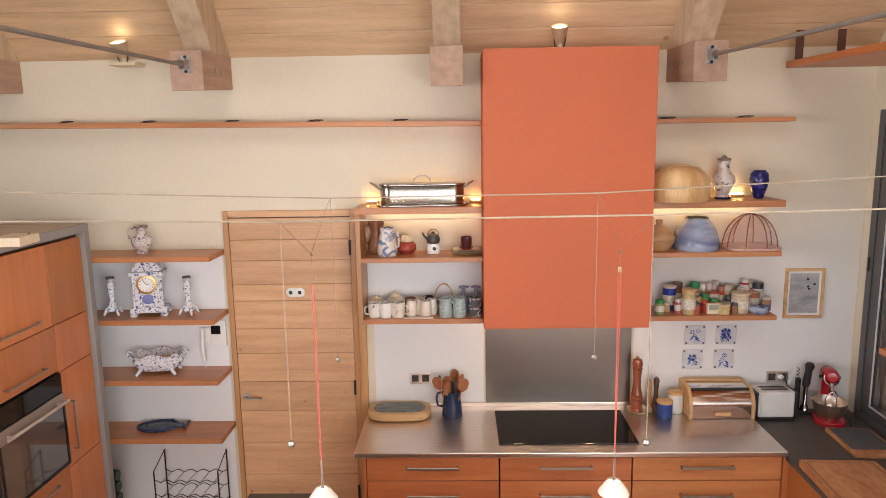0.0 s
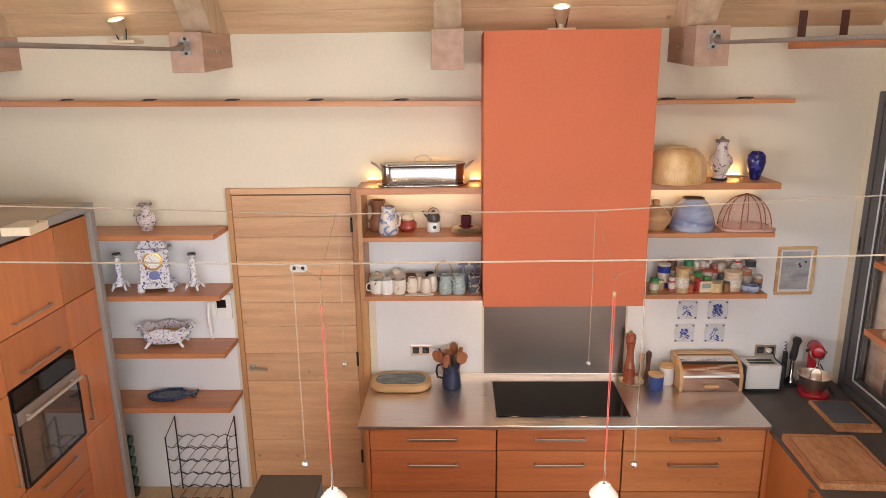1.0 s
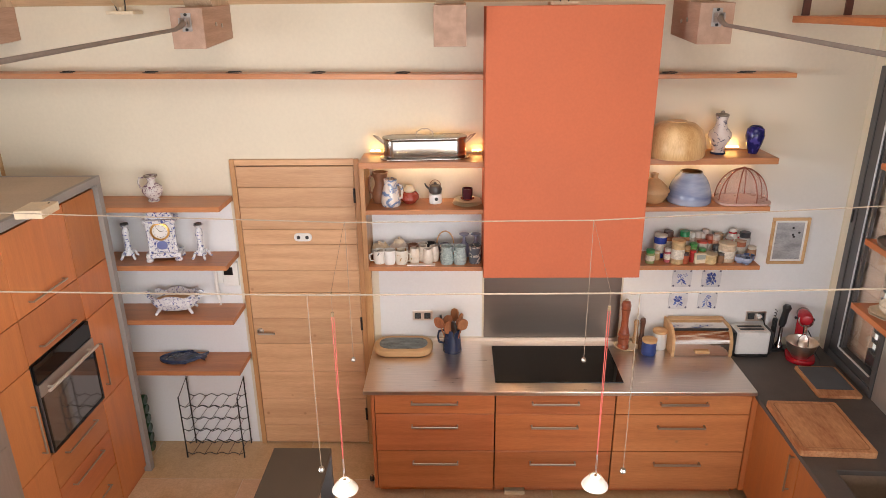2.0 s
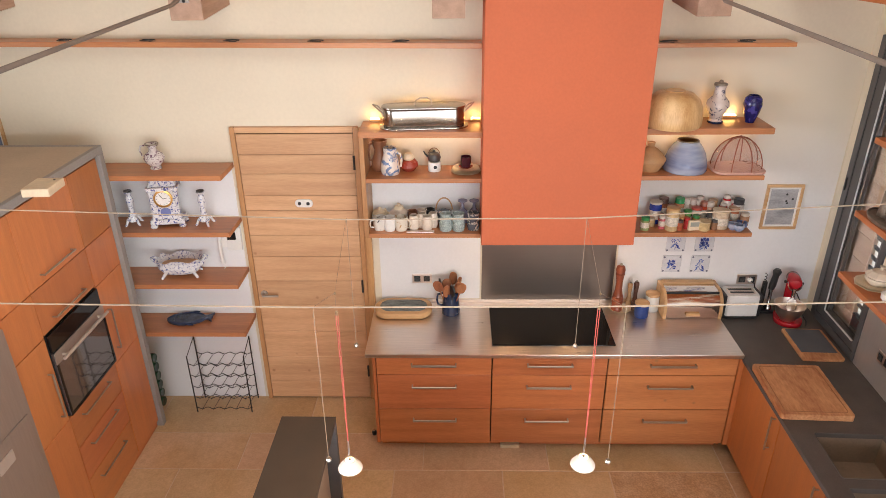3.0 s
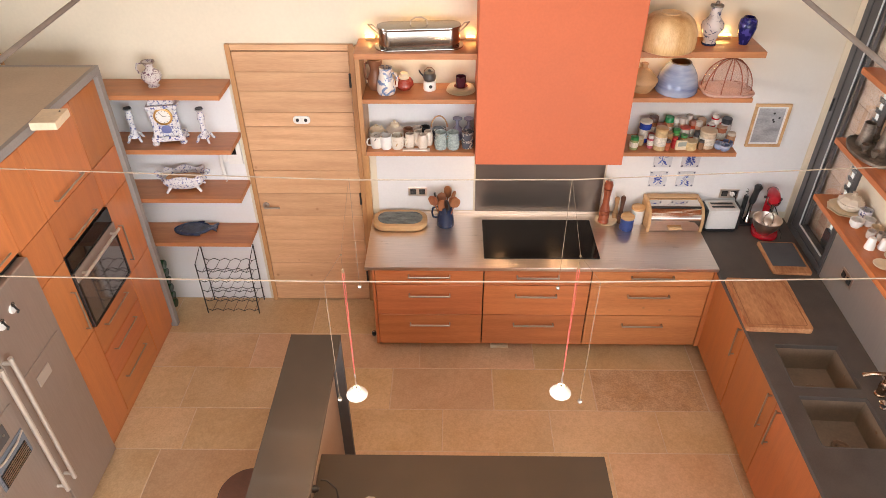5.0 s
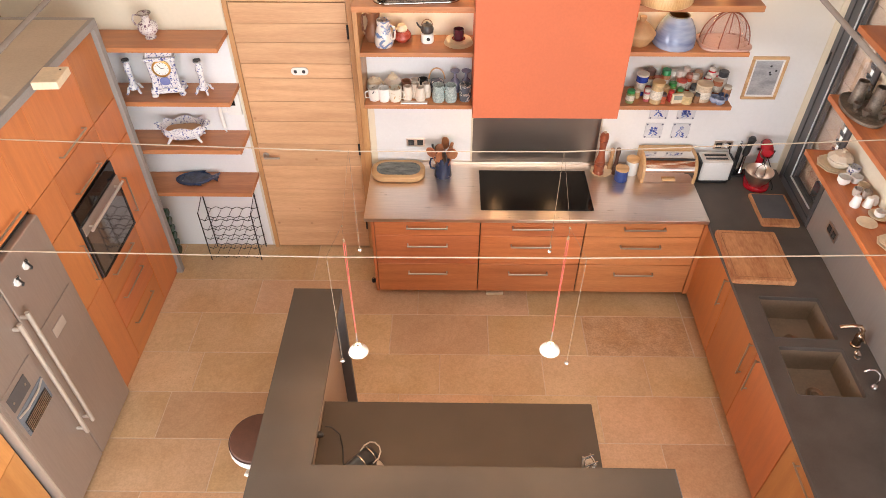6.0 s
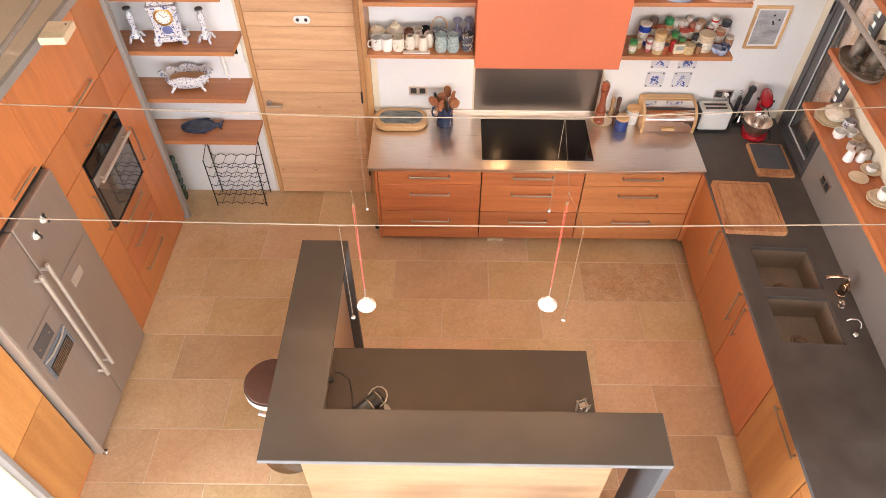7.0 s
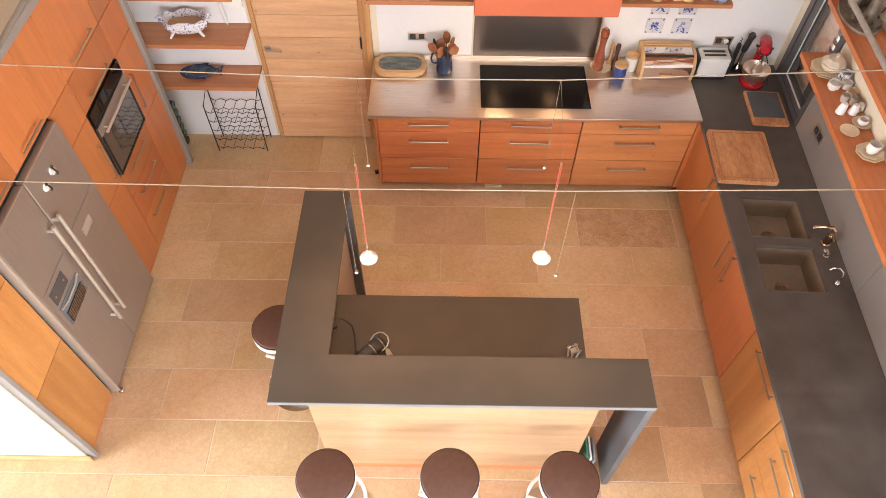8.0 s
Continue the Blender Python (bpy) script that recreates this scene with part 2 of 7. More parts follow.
def pitted(m, depth, clouds=1.1):
    """Fine speckle, scattered small pits in drifts, and ochre clouds, worked into a stone's base colour."""
    t = m.node_tree
    bsdf = t.nodes["Principled BSDF"]
    vec = [n for n in t.nodes if n.bl_idname == "ShaderNodeMapping"][0].outputs[0]

    def ramped(node, socket, lo, hi, dark, light=(1, 1, 1)):
        ramp = t.nodes.new("ShaderNodeValToRGB")
        e = ramp.color_ramp.elements
        e[0].position, e[1].position = lo, hi
        e[0].color, e[1].color = (*dark, 1), (*light, 1)
        t.links.new(node.outputs[socket], ramp.inputs[0])
        return ramp.outputs[0]

    def times(colour, fac=None):
        src = bsdf.inputs["Base Color"].links[0].from_socket
        mix = t.nodes.new("ShaderNodeMix")
        mix.data_type, mix.blend_type = "RGBA", "MULTIPLY"
        mix.inputs[0].default_value = 1.0
        if fac:
            t.links.new(fac, mix.inputs[0])
        t.links.new(src, mix.inputs[6])
        t.links.new(colour, mix.inputs[7])
        t.links.new(mix.outputs[2], bsdf.inputs["Base Color"])

    def grain(scale, detail, distortion=0.0):
        n = t.nodes.new("ShaderNodeTexNoise")
        n.inputs["Scale"].default_value, n.inputs["Detail"].default_value, n.inputs["Distortion"].default_value = scale, detail, distortion
        t.links.new(vec, n.inputs["Vector"])
        return n

    d = depth
    times(ramped(grain(75, 6), "Fac", 0.38, 0.60, (1 - d, 1 - 1.1 * d, 1 - 1.25 * d)))
    times(ramped(grain(clouds, 3, 0.8), "Fac", 0.36, 0.62, (0.96, 0.90, 0.80), (1.03, 1.03, 1.03)))
    drift = grain(2.6, 3)
    cells = t.nodes.new("ShaderNodeTexVoronoi")
    cells.inputs["Scale"].default_value = 34
    t.links.new(vec, cells.inputs["Vector"])
    times(ramped(cells, "Distance", 0.08, 0.22, (0.76, 0.68, 0.58)), ramped(drift, "Fac", 0.54, 0.70, (0, 0, 0)))


pitted(STONE, 0.10)
FOSSIL = material("fossil_limestone", (0.60, 0.41, 0.255), 0.5, vary=0.08, scale=9, bump=0.8, bump_scale=22, dark=(0.53, 0.36, 0.215))
veined(FOSSIL, 7.0, 0.13)
pitted(FOSSIL, 0.22, 6.0)
for m in (DOOR_WOOD, DAYLIT_HONEY):
    knots(m, 4.5, 0.075, (0.38, 0.18, 0.08))
knots(CEIL_WOOD, 3.5, 0.09, (0.22, 0.10, 0.05))
LEATHER = material("brown_leather", (0.105, 0.043, 0.026), 0.5, vary=0.1, scale=30, bump=0.15, bump_scale=180)
BROWN_WIRE = material("dull_brass", (0.32, 0.22, 0.12), 0.45, 0.6, bump=0)
RED_CORD = material("red_cord", (0.55, 0.10, 0.075), 0.6, bump=0)
PIPING = material("dark_piping", (0.03, 0.012, 0.009), 0.4, bump=0)
THIN_WIRE = material("thin_wire", (0.30, 0.22, 0.15), 0.5, 0.2, bump=0)
BLOCK_WOOD = wood("aged_block_timber", (0.447, 0.288, 0.208), (0.361, 0.224, 0.156), "y", 0.7, 0.06, 0)
CABLE = material("cable_cream", (0.43, 0.34, 0.25), 0.4, 0.2, bump=0)
ROD = material("grey_steel_rod", (0.24, 0.20, 0.17), 0.7, 0.15, vary=0.08, bump=0)


# ---- building helpers ----
def part(name, bm, mat, parent=None, label="", smooth=False):
    me = bpy.data.meshes.new(name)
    bm.normal_update()
    bm.to_mesh(me)
    bm.free()
    for m in (mat if isinstance(mat, (list, tuple)) else (mat,)):
        me.materials.append(m)
    if smooth:
        me.polygons.foreach_set("use_smooth", [True] * len(me.polygons))
        me.set_sharp_from_angle(angle=radians(40))
    ob = new(name, me)
    if parent:
        ob.parent = parent
    if label:
        tagged(ob, label)
    return ob


def thing(name, x, y, z, label, category, rz=0, group="", kind=""):
    ob = new(name)
    ob.empty_display_size = 0.05
    ob.matrix_world = pose(x, y, z, 0, 0, rz)
    return tagged(ob, label, category, group, kind)


def boxm(x0, x1, y0, y1, z0, z1, bevel=0.0, segs=2, bm=None):
    """A box between two corners with rounded edges."""
    one = bmesh.new()
    bmesh.ops.create_cube(one, size=1, matrix=Matrix.LocRotScale(((x0 + x1) / 2, (y0 + y1) / 2, (z0 + z1) / 2), None, (abs(x1 - x0), abs(y1 - y0), abs(z1 - z0))))
    if bevel:
        bmesh.ops.bevel(one, geom=one.edges[:], offset=bevel, segments=segs, profile=0.6, affect="EDGES")
    return merge(bm, one)


def merge(bm, one):
    if bm is None:
        return one
    tmp = bpy.data.meshes.new("tmp")
    one.to_mesh(tmp)
    one.free()
    bm.from_mesh(tmp)
    bpy.data.meshes.remove(tmp)
    return bm


def lathe(profile, n=28, bm=None, at=(0, 0, 0), flute=None):
    """A turned shape from (radius, height) pairs, closed where the radius is 0."""
    one = bmesh.new()
    rings = []
    for r, z in profile:
        if r < 1e-5:
            rings.append([one.verts.new((at[0], at[1], at[2] + z))])
        else:
            ring = []
            for i in range(n):
                a = 2 * math.pi * i / n
                k = r * (1 + (flute[1] * math.cos(flute[0] * a) if flute else 0))
                ring.append(one.verts.new((at[0] + k * math.cos(a), at[1] + k * math.sin(a), at[2] + z)))
            rings.append(ring)
    for a, b in zip(rings, rings[1:]):
        for i in range(n):
            j = (i + 1) % n
            if len(a) == 1 and len(b) > 1:
                one.faces.new((a[0], b[j], b[i]))
            elif len(b) == 1 and len(a) > 1:
                one.faces.new((a[i], a[j], b[0]))
            elif len(a) > 1:
                one.faces.new((a[i], a[j], b[j], b[i]))
    bmesh.ops.recalc_face_normals(one, faces=one.faces[:])
    return merge(bm, one)


def tube(points, r, n=8, bm=None, closed=False, taper=None):
    """A round bar along points."""
    one = bmesh.new()
    pts = [Vector(p) for p in points]
    rings = []
    up = Vector((0.13, 0.31, 0.94)).normalized()
    for i, p in enumerate(pts):
        if closed:
            d = pts[(i + 1) % len(pts)] - pts[i - 1]
        else:
            d = pts[min(i + 1, len(pts) - 1)] - pts[max(i - 1, 0)]
        d.normalize()
        a = d.cross(up)
        if a.length < 0.05:
            a = d.cross(Vector((1, 0, 0)))
        a.normalize()
        b = d.cross(a).normalized()
        k = r if taper is None else r + (taper - r) * i / (len(pts) - 1)
        rings.append([one.verts.new(p + k * (math.cos(2 * math.pi * j / n) * a + math.sin(2 * math.pi * j / n) * b)) for j in range(n)])
    pairs = list(zip(rings, rings[1:])) + ([(rings[-1], rings[0])] if closed else [])
    for a, b in pairs:
        for j in range(n):
            k = (j + 1) % n
            one.faces.new((a[j], a[k], b[k], b[j]))
    if not closed:
        one.faces.new(rings[0][::-1])
        one.faces.new(rings[-1])
    bmesh.ops.recalc_face_normals(one, faces=one.faces[:])
    return merge(bm, one)


def prism(outline, z0, z1, bevel=0.0, bm=None, segs=2):
    """An upright slab over an outline of (x, y)."""
    one = bmesh.new()
    low = [one.verts.new((x, y, z0)) for x, y in outline]
    top = [one.verts.new((x, y, z1)) for x, y in outline]
    one.faces.new(low[::-1])
    one.faces.new(top)
    n = len(low)
    for i in range(n):
        j = (i + 1) % n
        one.faces.new((low[i], low[j], top[j], top[i]))
    bmesh.ops.recalc_face_normals(one, faces=one.faces[:])
    if bevel:
        edges = [e for e in one.edges if abs(e.verts[0].co.z - e.verts[1].co.z) < 1e-6]
        bmesh.ops.bevel(one, geom=edges, offset=bevel, segments=segs, profile=0.6, affect="EDGES")
    return merge(bm, one)


def oval(w, d, corner, n=6, cx=0, cy=0):
    """A rectangle with rounded corners, as (x, y)."""
    out = []
    for sx, sy, a0 in ((1, 1, 0), (-1, 1, 90), (-1, -1, 180), (1, -1, 270)):
        for i in range(n + 1):
            a = radians(a0 + 90 * i / n)
            out.append((cx + sx * (w / 2 - corner) + corner * math.cos(a), cy + sy * (d / 2 - corner) + corner * math.sin(a)))
    return out


def pierced(xs, ys, holes, z0, z1):
    """A slab on a grid of breaks, with the named cells left open."""
    bm = bmesh.new()
    low, top = {}, {}
    for i, x in enumerate(xs):
        for j, y in enumerate(ys):
            low[i, j], top[i, j] = bm.verts.new((x, y, z0)), bm.verts.new((x, y, z1))
    cells = {(i, j) for i in range(len(xs) - 1) for j in range(len(ys) - 1)} - holes
    for i, j in cells:
        a, b, c, d = (i, j), (i + 1, j), (i + 1, j + 1), (i, j + 1)
        bm.faces.new([top[k] for k in (a, b, c, d)])
        bm.faces.new([low[k] for k in (d, c, b, a)])
        for p, q, n in ((a, b, (i, j - 1)), (b, c, (i + 1, j)), (c, d, (i, j + 1)), (d, a, (i - 1, j))):
            if n not in cells:
                bm.faces.new((low[p], low[q], top[q], top[p]))
    return bm


def moved(bm, m):
    bmesh.ops.transform(bm, matrix=m, verts=bm.verts[:])
    return bm


def arc(cx, cz, rx, rz, a0, a1, n=10, y=0.0):
    return [(cx + rx * math.cos(radians(a0 + (a1 - a0) * i / n)), y, cz + rz * math.sin(radians(a0 + (a1 - a0) * i / n))) for i in range(n + 1)]


# ---- shell of the place ----
RIGHT = -2.6          # the window wall stands a little askew
CORNER = (3.29, 0.0)


def on_right(x, y):
    """World x, y of a place given from the corner: x into the wall, y towards the hall."""
    a = radians(RIGHT)
    return (CORNER[0] + x * math.cos(a) - y * math.sin(a), CORNER[1] + x * math.sin(a) + y * math.cos(a))


def shell(name, bm, mat, label, at=(0, 0, 0), rz=0):
    ob = part(name, bm, mat)
    ob.matrix_world = pose(*at, 0, 0, rz)
    return tagged(ob, label, name.split("_")[0], kind="structure")


wall = shell("wall_north", boxm(-5.0, 3.6, 0.0, 0.3, -0.1, 3.25), PLASTER, "cream plastered kitchen wall behind the worktop")
# unseen walls that close the place; their openings are assumed for the lamps
shell("wall_south", boxm(-5.0, 3.6, -9.9, -9.6, -0.1, 0.5, bm=boxm(-5.0, 3.6, -9.9, -9.6, 3.2, 6.0, bm=boxm(-5.0, -2.9, -9.9, -9.6, 0.5, 3.2, bm=boxm(3.0, 3.6, -9.9, -9.6, 0.5, 3.2)))), PLASTER, "plain plastered wall with a wide opening")
shell("wall_west", boxm(-5.3, -5.0, -9.9, 0.3, -0.1, 0.6, bm=boxm(-5.3, -5.0, -9.9, 0.3, 3.2, 6.0, bm=boxm(-5.3, -5.0, -3.2, 0.3, 0.6, 3.2, bm=boxm(-5.3, -5.0, -9.9, -6.1, 0.6, 3.2)))), PLASTER, "plain unseen wall with an opening added for a fill lamp")
# thin added sheets carry the lower wall's daylight as a whiter colour
for x0, x1, z0, z1 in ((-2.1, -0.93, 0.0, 1.985), (0.075, 0.815, 0.93, 1.57), (0.046, 0.804, 1.60, 1.95)):
    shell("wall_facing", boxm(x0, x1, -0.002, 0.002, z0, z1), DAYLIT_WALL, "thin whiter sheet on the kitchen wall for its low daylight")
# its colour blend imitates daylight fading upwards on the wall
shell("wall_facing", boxm(1.825, 3.28, -0.002, 0.002, 0.93, 2.79), DAYLIT_BLEND, "kitchen wall sheet coloured with daylight that fades up into cream")
# window wall, in its own askew frame: opening from y -0.73 to -0.09
rw = boxm(0, 0.3, -4.7, -0.73, -0.1, 6.0)
boxm(0, 0.3, -10.2, -8.5, -0.1, 6.0, bm=rw)
# second opening, out of view, assumed for the side lamp
boxm(0, 0.3, -8.5, -4.7, -0.1, 0.5, bm=rw)
boxm(0, 0.3, -8.5, -4.7, 3.0, 6.0, bm=rw)
boxm(0, 0.3, -0.73, -0.09, 2.86, 6.0, bm=rw)
boxm(0, 0.3, -0.73, -0.09, -0.1, 0.86, bm=rw)
boxm(0, 0.3, -0.09, 0.3, -0.1, 6.0, bm=rw)
shell("wall_east", rw, PLASTER, "cream plastered window wall", (*CORNER, 0), RIGHT)
# roof: a steep boarded slope that rises from the wall, then a flat
bm = bmesh.new()
for i in range(19):
    one = boxm(-5.2, 3.7, -0.17 * (i + 1) + 0.004, -0.17 * i, 0.0, 0.03, 0.004, 1)
    bm = merge(bm, moved(one, Matrix.Translation((0, 0.02, 3.25)) @ Matrix.Rotation(radians(-50), 4, "X")))
# unseen flat part, left open where the added roof lamp hangs
for x0, x1, y0, y1 in ((-5.2, -1.6, -10.0, -2.02), (3.0, 3.7, -10.0, -2.02), (-1.6, 3.0, -10.0, -6.0), (-1.6, 3.0, -3.2, -2.02)):
    boxm(x0, x1, y0, y1, 5.72, 5.80, bm=bm)
roof = part("ceiling", bm, CEIL_WOOD)
tagged(roof, "sloping ceiling of pale larch boards", "ceiling", kind="structure")
ground = shell("ground", boxm(-300, 300, -300, 300, -0.4, -0.2), material("outside_gravel", (0.74, 0.72, 0.68), 0.9, vary=0.1, scale=0.8), "bright pale gravel ground outside")
fl = shell("floor", boxm(-5.2, 3.7, -10.0, 0.2, -0.12, -0.0018), GROUT, "floor of large honey limestone slabs")


# ---- door ----
door = thing("door", -0.45, 0, 0, "closed oak plank door in an oak frame", "door")
frame_l = part("frame_post", boxm(-0.45, -0.415, -0.03, 0.0, 0, 2.27, 0.003), wood("oak_frame", (0.54, 0.29, 0.125), (0.42, 0.2, 0.08), "z"), door)
OAK_Z = frame_l.data.materials[0]
part("frame_post", boxm(0.39, 0.425, -0.03, 0.0, 0, 2.27, 0.003), OAK_Z, door)
part("frame_head", boxm(-0.414, 0.389, -0.03, 0.0, 2.23, 2.27, 0.003), DOOR_WOOD, door)
leaf = part("leaf", boxm(-0.41, 0.385, -0.012, 0.0, 0.012, 2.225), material("door_gap", (0.20, 0.095, 0.04), 0.9), door)
zs = [0.015, 0.173, 0.412, 0.646, 0.881, 1.092, 1.295, 1.468, 1.662, 1.775, 1.937, 2.077, 2.222]
for a, b in zip(zs, zs[1:]):
    part("plank", boxm(-0.412, 0.3875, -0.026, -0.0125, a + 0.0010, b - 0.0010, 0.0020, 1), DOOR_WOOD, leaf)
for z in (0.28, 1.05, 2.02):
    part("hinge", tube([(0.387, -0.036, z - 0.05), (0.387, -0.036, z + 0.05)], 0.008), IRON, door, "dark steel hinge", True)
lever = part("lever_handle", tube([(-0.37, -0.07, 0.985), (-0.25, -0.07, 0.985)], 0.009, 10), SATIN, door, "satin lever handle", True)
part("rose", moved(lathe([(0, 0), (0.026, 0), (0.026, 0.008), (0.01, 0.01), (0.01, 0.045), (0, 0.045)], 20), Matrix.Translation((-0.365, -0.026, 0.985)) @ Matrix.Rotation(radians(90), 4, "X")), SATIN, lever, "", True)
plaque = part("door_plaque", moved(prism(oval(0.125, 0.06, 0.028), 0, 0.012, 0.004), Matrix.Translation((0.01, -0.026, 1.72)) @ Matrix.Rotation(radians(90), 4, "X")), WHITE, door, "small white enamel plaque", True)
for dx in (-0.03, 0.03):
    part("motif", moved(prism(oval(0.024, 0.026, 0.011), 0, 0.002), Matrix.Translation((0.01 + dx, -0.0385, 1.72)) @ Matrix.Rotation(radians(90), 4, "X")), BLACK, plaque, "dark round motif")


# ---- base run under the hob ----
def drawer_unit(x0, x1, front=None):
    w = (x1 - x0) / 2
    u = thing("drawer_cabinet", (x0 + x1) / 2, -0.66, 0, "orange-brown beech drawer cabinet with three drawers and bar handles", "cabinet", group="drawer cabinets under the hob")
    part("body", boxm(-w + 0.001, w - 0.001, 0.0235, 0.64, 0.10, 0.868), SHADED_CARCASS, u)
    part("plinth", boxm(-w + 0.001, w - 0.001, 0.11, 0.13, 0.0, 0.099), CAB_X, u)
    for z0, z1 in ((0.11, 0.407), (0.413, 0.697), (0.703, 0.846)):
        d = part("drawer", boxm(-w + 0.0028, w - 0.0028, 0.0, 0.021, z0, z1, 0.0015, 1), front or CAB_X, u)
        h = z1 - 0.055 if z1 - z0 < 0.2 else z1 - 0.085
        hb = boxm(-0.155, 0.155, -0.034, -0.026, h - 0.008, h + 0.008, 0.002, 1)
        for hx in (-0.15, 0.15):
            boxm(hx - 0.005, hx + 0.005, -0.0262, 0.0, h - 0.008, h + 0.008, bm=hb)
        part("handle", hb, SATIN, d, "flat satin metal handle")
    return u


drawer_unit(0.09, 0.883)
drawer_unit(0.886, 1.668)
# paler fronts: the daylight sheen on this unit is in the wood colour
drawer_unit(1.671, 2.545, DAYLIT_HONEY)
fil = thing("side_panel", 0.078, -0.34, 0, "beech end panel of the drawer run", "panel")
part("panel", boxm(-0.011, 0.011, -0.325, 0.325, 0.105, 0.868, 0.002, 1), CAB_Z, fil)
part("foot_board", boxm(-0.005, 0.011, -0.20, 0.325, 0.0, 0.1045, 0.002, 1), CAB_Z, fil)
fil = thing("corner_post", 2.562, -0.60, 0, "beech corner post between two cabinet runs", "panel")
part("panel", boxm(-0.015, 0.02, -0.07, 0.1, 0.105, 0.86, 0.002, 1), CAB_Z, fil)
part("foot_board", boxm(0.0, 0.02, 0.06, 0.1, 0.0, 0.1045), CAB_Z, fil)
vent = thing("floor_vent", 1.035, -0.63, 0.04, "small white vent grille on the plinth", "vent")
part("frame", boxm(-0.07, 0.07, 0.03, 0.079, -0.04, -0.012, 0.002, 1), CREAM, vent)
for i in range(4):
    part("slat", boxm(-0.06, 0.06, 0.026, 0.0298, -0.037 + i * 0.0065, -0.0335 + i * 0.0065), CREAM, vent)

top = thing("steel_worktop", 1.29, -0.35, 0.87, "brushed stainless steel worktop over the drawers", "worktop")
part("sheet", boxm(-1.265, 1.262, -0.357, 0.346, 0.0, 0.03, 0.004), STEEL, top)
part("upstand", boxm(-1.215, 1.262, 0.336, 0.347, 0.0305, 0.055, 0.002), STEEL, top)
sp = thing("splashback", 1.32, -0.004, 0.926, "brushed steel splashback behind the hob", "splashback")
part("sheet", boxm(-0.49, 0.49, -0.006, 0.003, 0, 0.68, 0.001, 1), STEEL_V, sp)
hob = thing("induction_hob", 1.305, -0.348, 0.90, "black glass induction hob set in the steel worktop", "hob")
part("glass_plate", boxm(-0.42, 0.42, -0.252, 0.25, 0.0005, 0.006, 0.003), BLACK_GLASS, hob)
RING = material("hob_marking", (0.014, 0.012, 0.012), 0.2, bump=0)
for x, y, r in ((-0.25, 0.1, 0.105), (-0.26, -0.12, 0.08), (0.0, 0.03, 0.12), (0.24, 0.1, 0.09), (0.25, -0.1, 0.1)):
    part("cooking_zone", lathe([(r - 0.0008, 0.0061), (r - 0.0008, 0.0062), (r + 0.0008, 0.0062), (r + 0.0008, 0.0061), (r - 0.0008, 0.0061)], 48, at=(x, y, 0)), RING, hob, "thin printed ring")
for i in range(9):
    part("control_mark", boxm(-0.1 + i * 0.025, -0.088 + i * 0.025, -0.235, -0.231, 0.0062, 0.0066), RING, hob, "small printed mark")

hood = thing("extractor_hood", 1.31, -0.195, 1.56, "large coral-red painted box hood over the hob", "hood")
hb = boxm(-0.503, 0.508, -0.197, 0.193, 0.0, 1.668, 0.004)
part("casing", hb, CORAL, hood)
part("filter_recess", boxm(-0.42, 0.42, -0.16, 0.12, -0.004, -0.0005), ALU, hood, "dark metal filter under the hood")
for dx in (-0.25, 0.25):
    part("downlight", lathe([(0, -0.012), (0.03, -0.012), (0.034, -0.0045), (0, -0.0045)], 20, at=(dx, -0.02, 0)), glow("hood_bulb", (1.0, 0.72, 0.4), 30.0), hood, "lit warm halogen lamp", True)
for dx in (1.06, 1.56):
    point_lamp("hood_lamp_light", dx, -0.22, 1.52, 2.2, (1.0, 0.64, 0.34))


# ---- shelves on the wall ----
def shelf(name, x0, x1, depth, z0, z1, label, mat=None):
    s = thing(name, (x0 + x1) / 2, -0.001, z0, label, "shelf")
    w = (x1 - x0) / 2
    part("board", boxm(-w, w, -depth, 0, 0, z1 - z0, 0.003), mat or SHELF_X, s)
    return s


for z in (2.015, 1.605, 1.2, 0.798):
    shelf("wall_shelf", -2.25, -0.912, 0.285, z - 0.035, z, "thick reddish beech shelf beside the door")
shelf("wall_shelf", 0.012, 0.805, 0.285, 2.265, 2.305, "beech shelf with a lit back edge")
shelf("wall_shelf", 0.046, 0.805, 0.285, 1.96, 1.99, "beech shelf crowded with jugs and plates")
shelf("wall_shelf", 0.046, 0.805, 0.285, 1.565, 1.595, "beech shelf crowded with mugs")
up = thing("shelf_upright", 0.029, -0.145, 1.56, "beech upright holding the wall shelves", "panel")
part("board", boxm(-0.015, 0.015, -0.13, 0.143, 0, 0.704, 0.002), OAK_Z, up)
up = thing("door_side_post", 0.002, -0.03, 0.0, "oak post between the door and the worktop", "panel")
part("board", boxm(-0.024, 0.024, -0.02, 0.028, 0, 2.262, 0.002), OAK_Z, up)
shelf("wall_shelf", 1.82, 2.645, 0.285, 2.28, 2.32, "beech shelf with a lit back edge")
shelf("wall_shelf", 1.82, 2.64, 0.285, 1.975, 2.005, "beech shelf with bowls")
shelf("wall_shelf", 1.82, 2.635, 0.285, 1.57, 1.60, "beech shelf crowded with spice jars")
long_shelf = shelf("long_wall_shelf", -3.6, 0.803, 0.15, 2.816, 2.849, "long narrow beech shelf high on the wall", DAYLIT_HONEY)
long_shelf.matrix_world = pose(-1.3985, -0.001, 2.816, 0, 0.55, 0)
shelf("long_wall_shelf", 1.82, 2.735, 0.15, 2.793, 2.82, "long narrow beech shelf high on the wall", DAYLIT_HONEY)


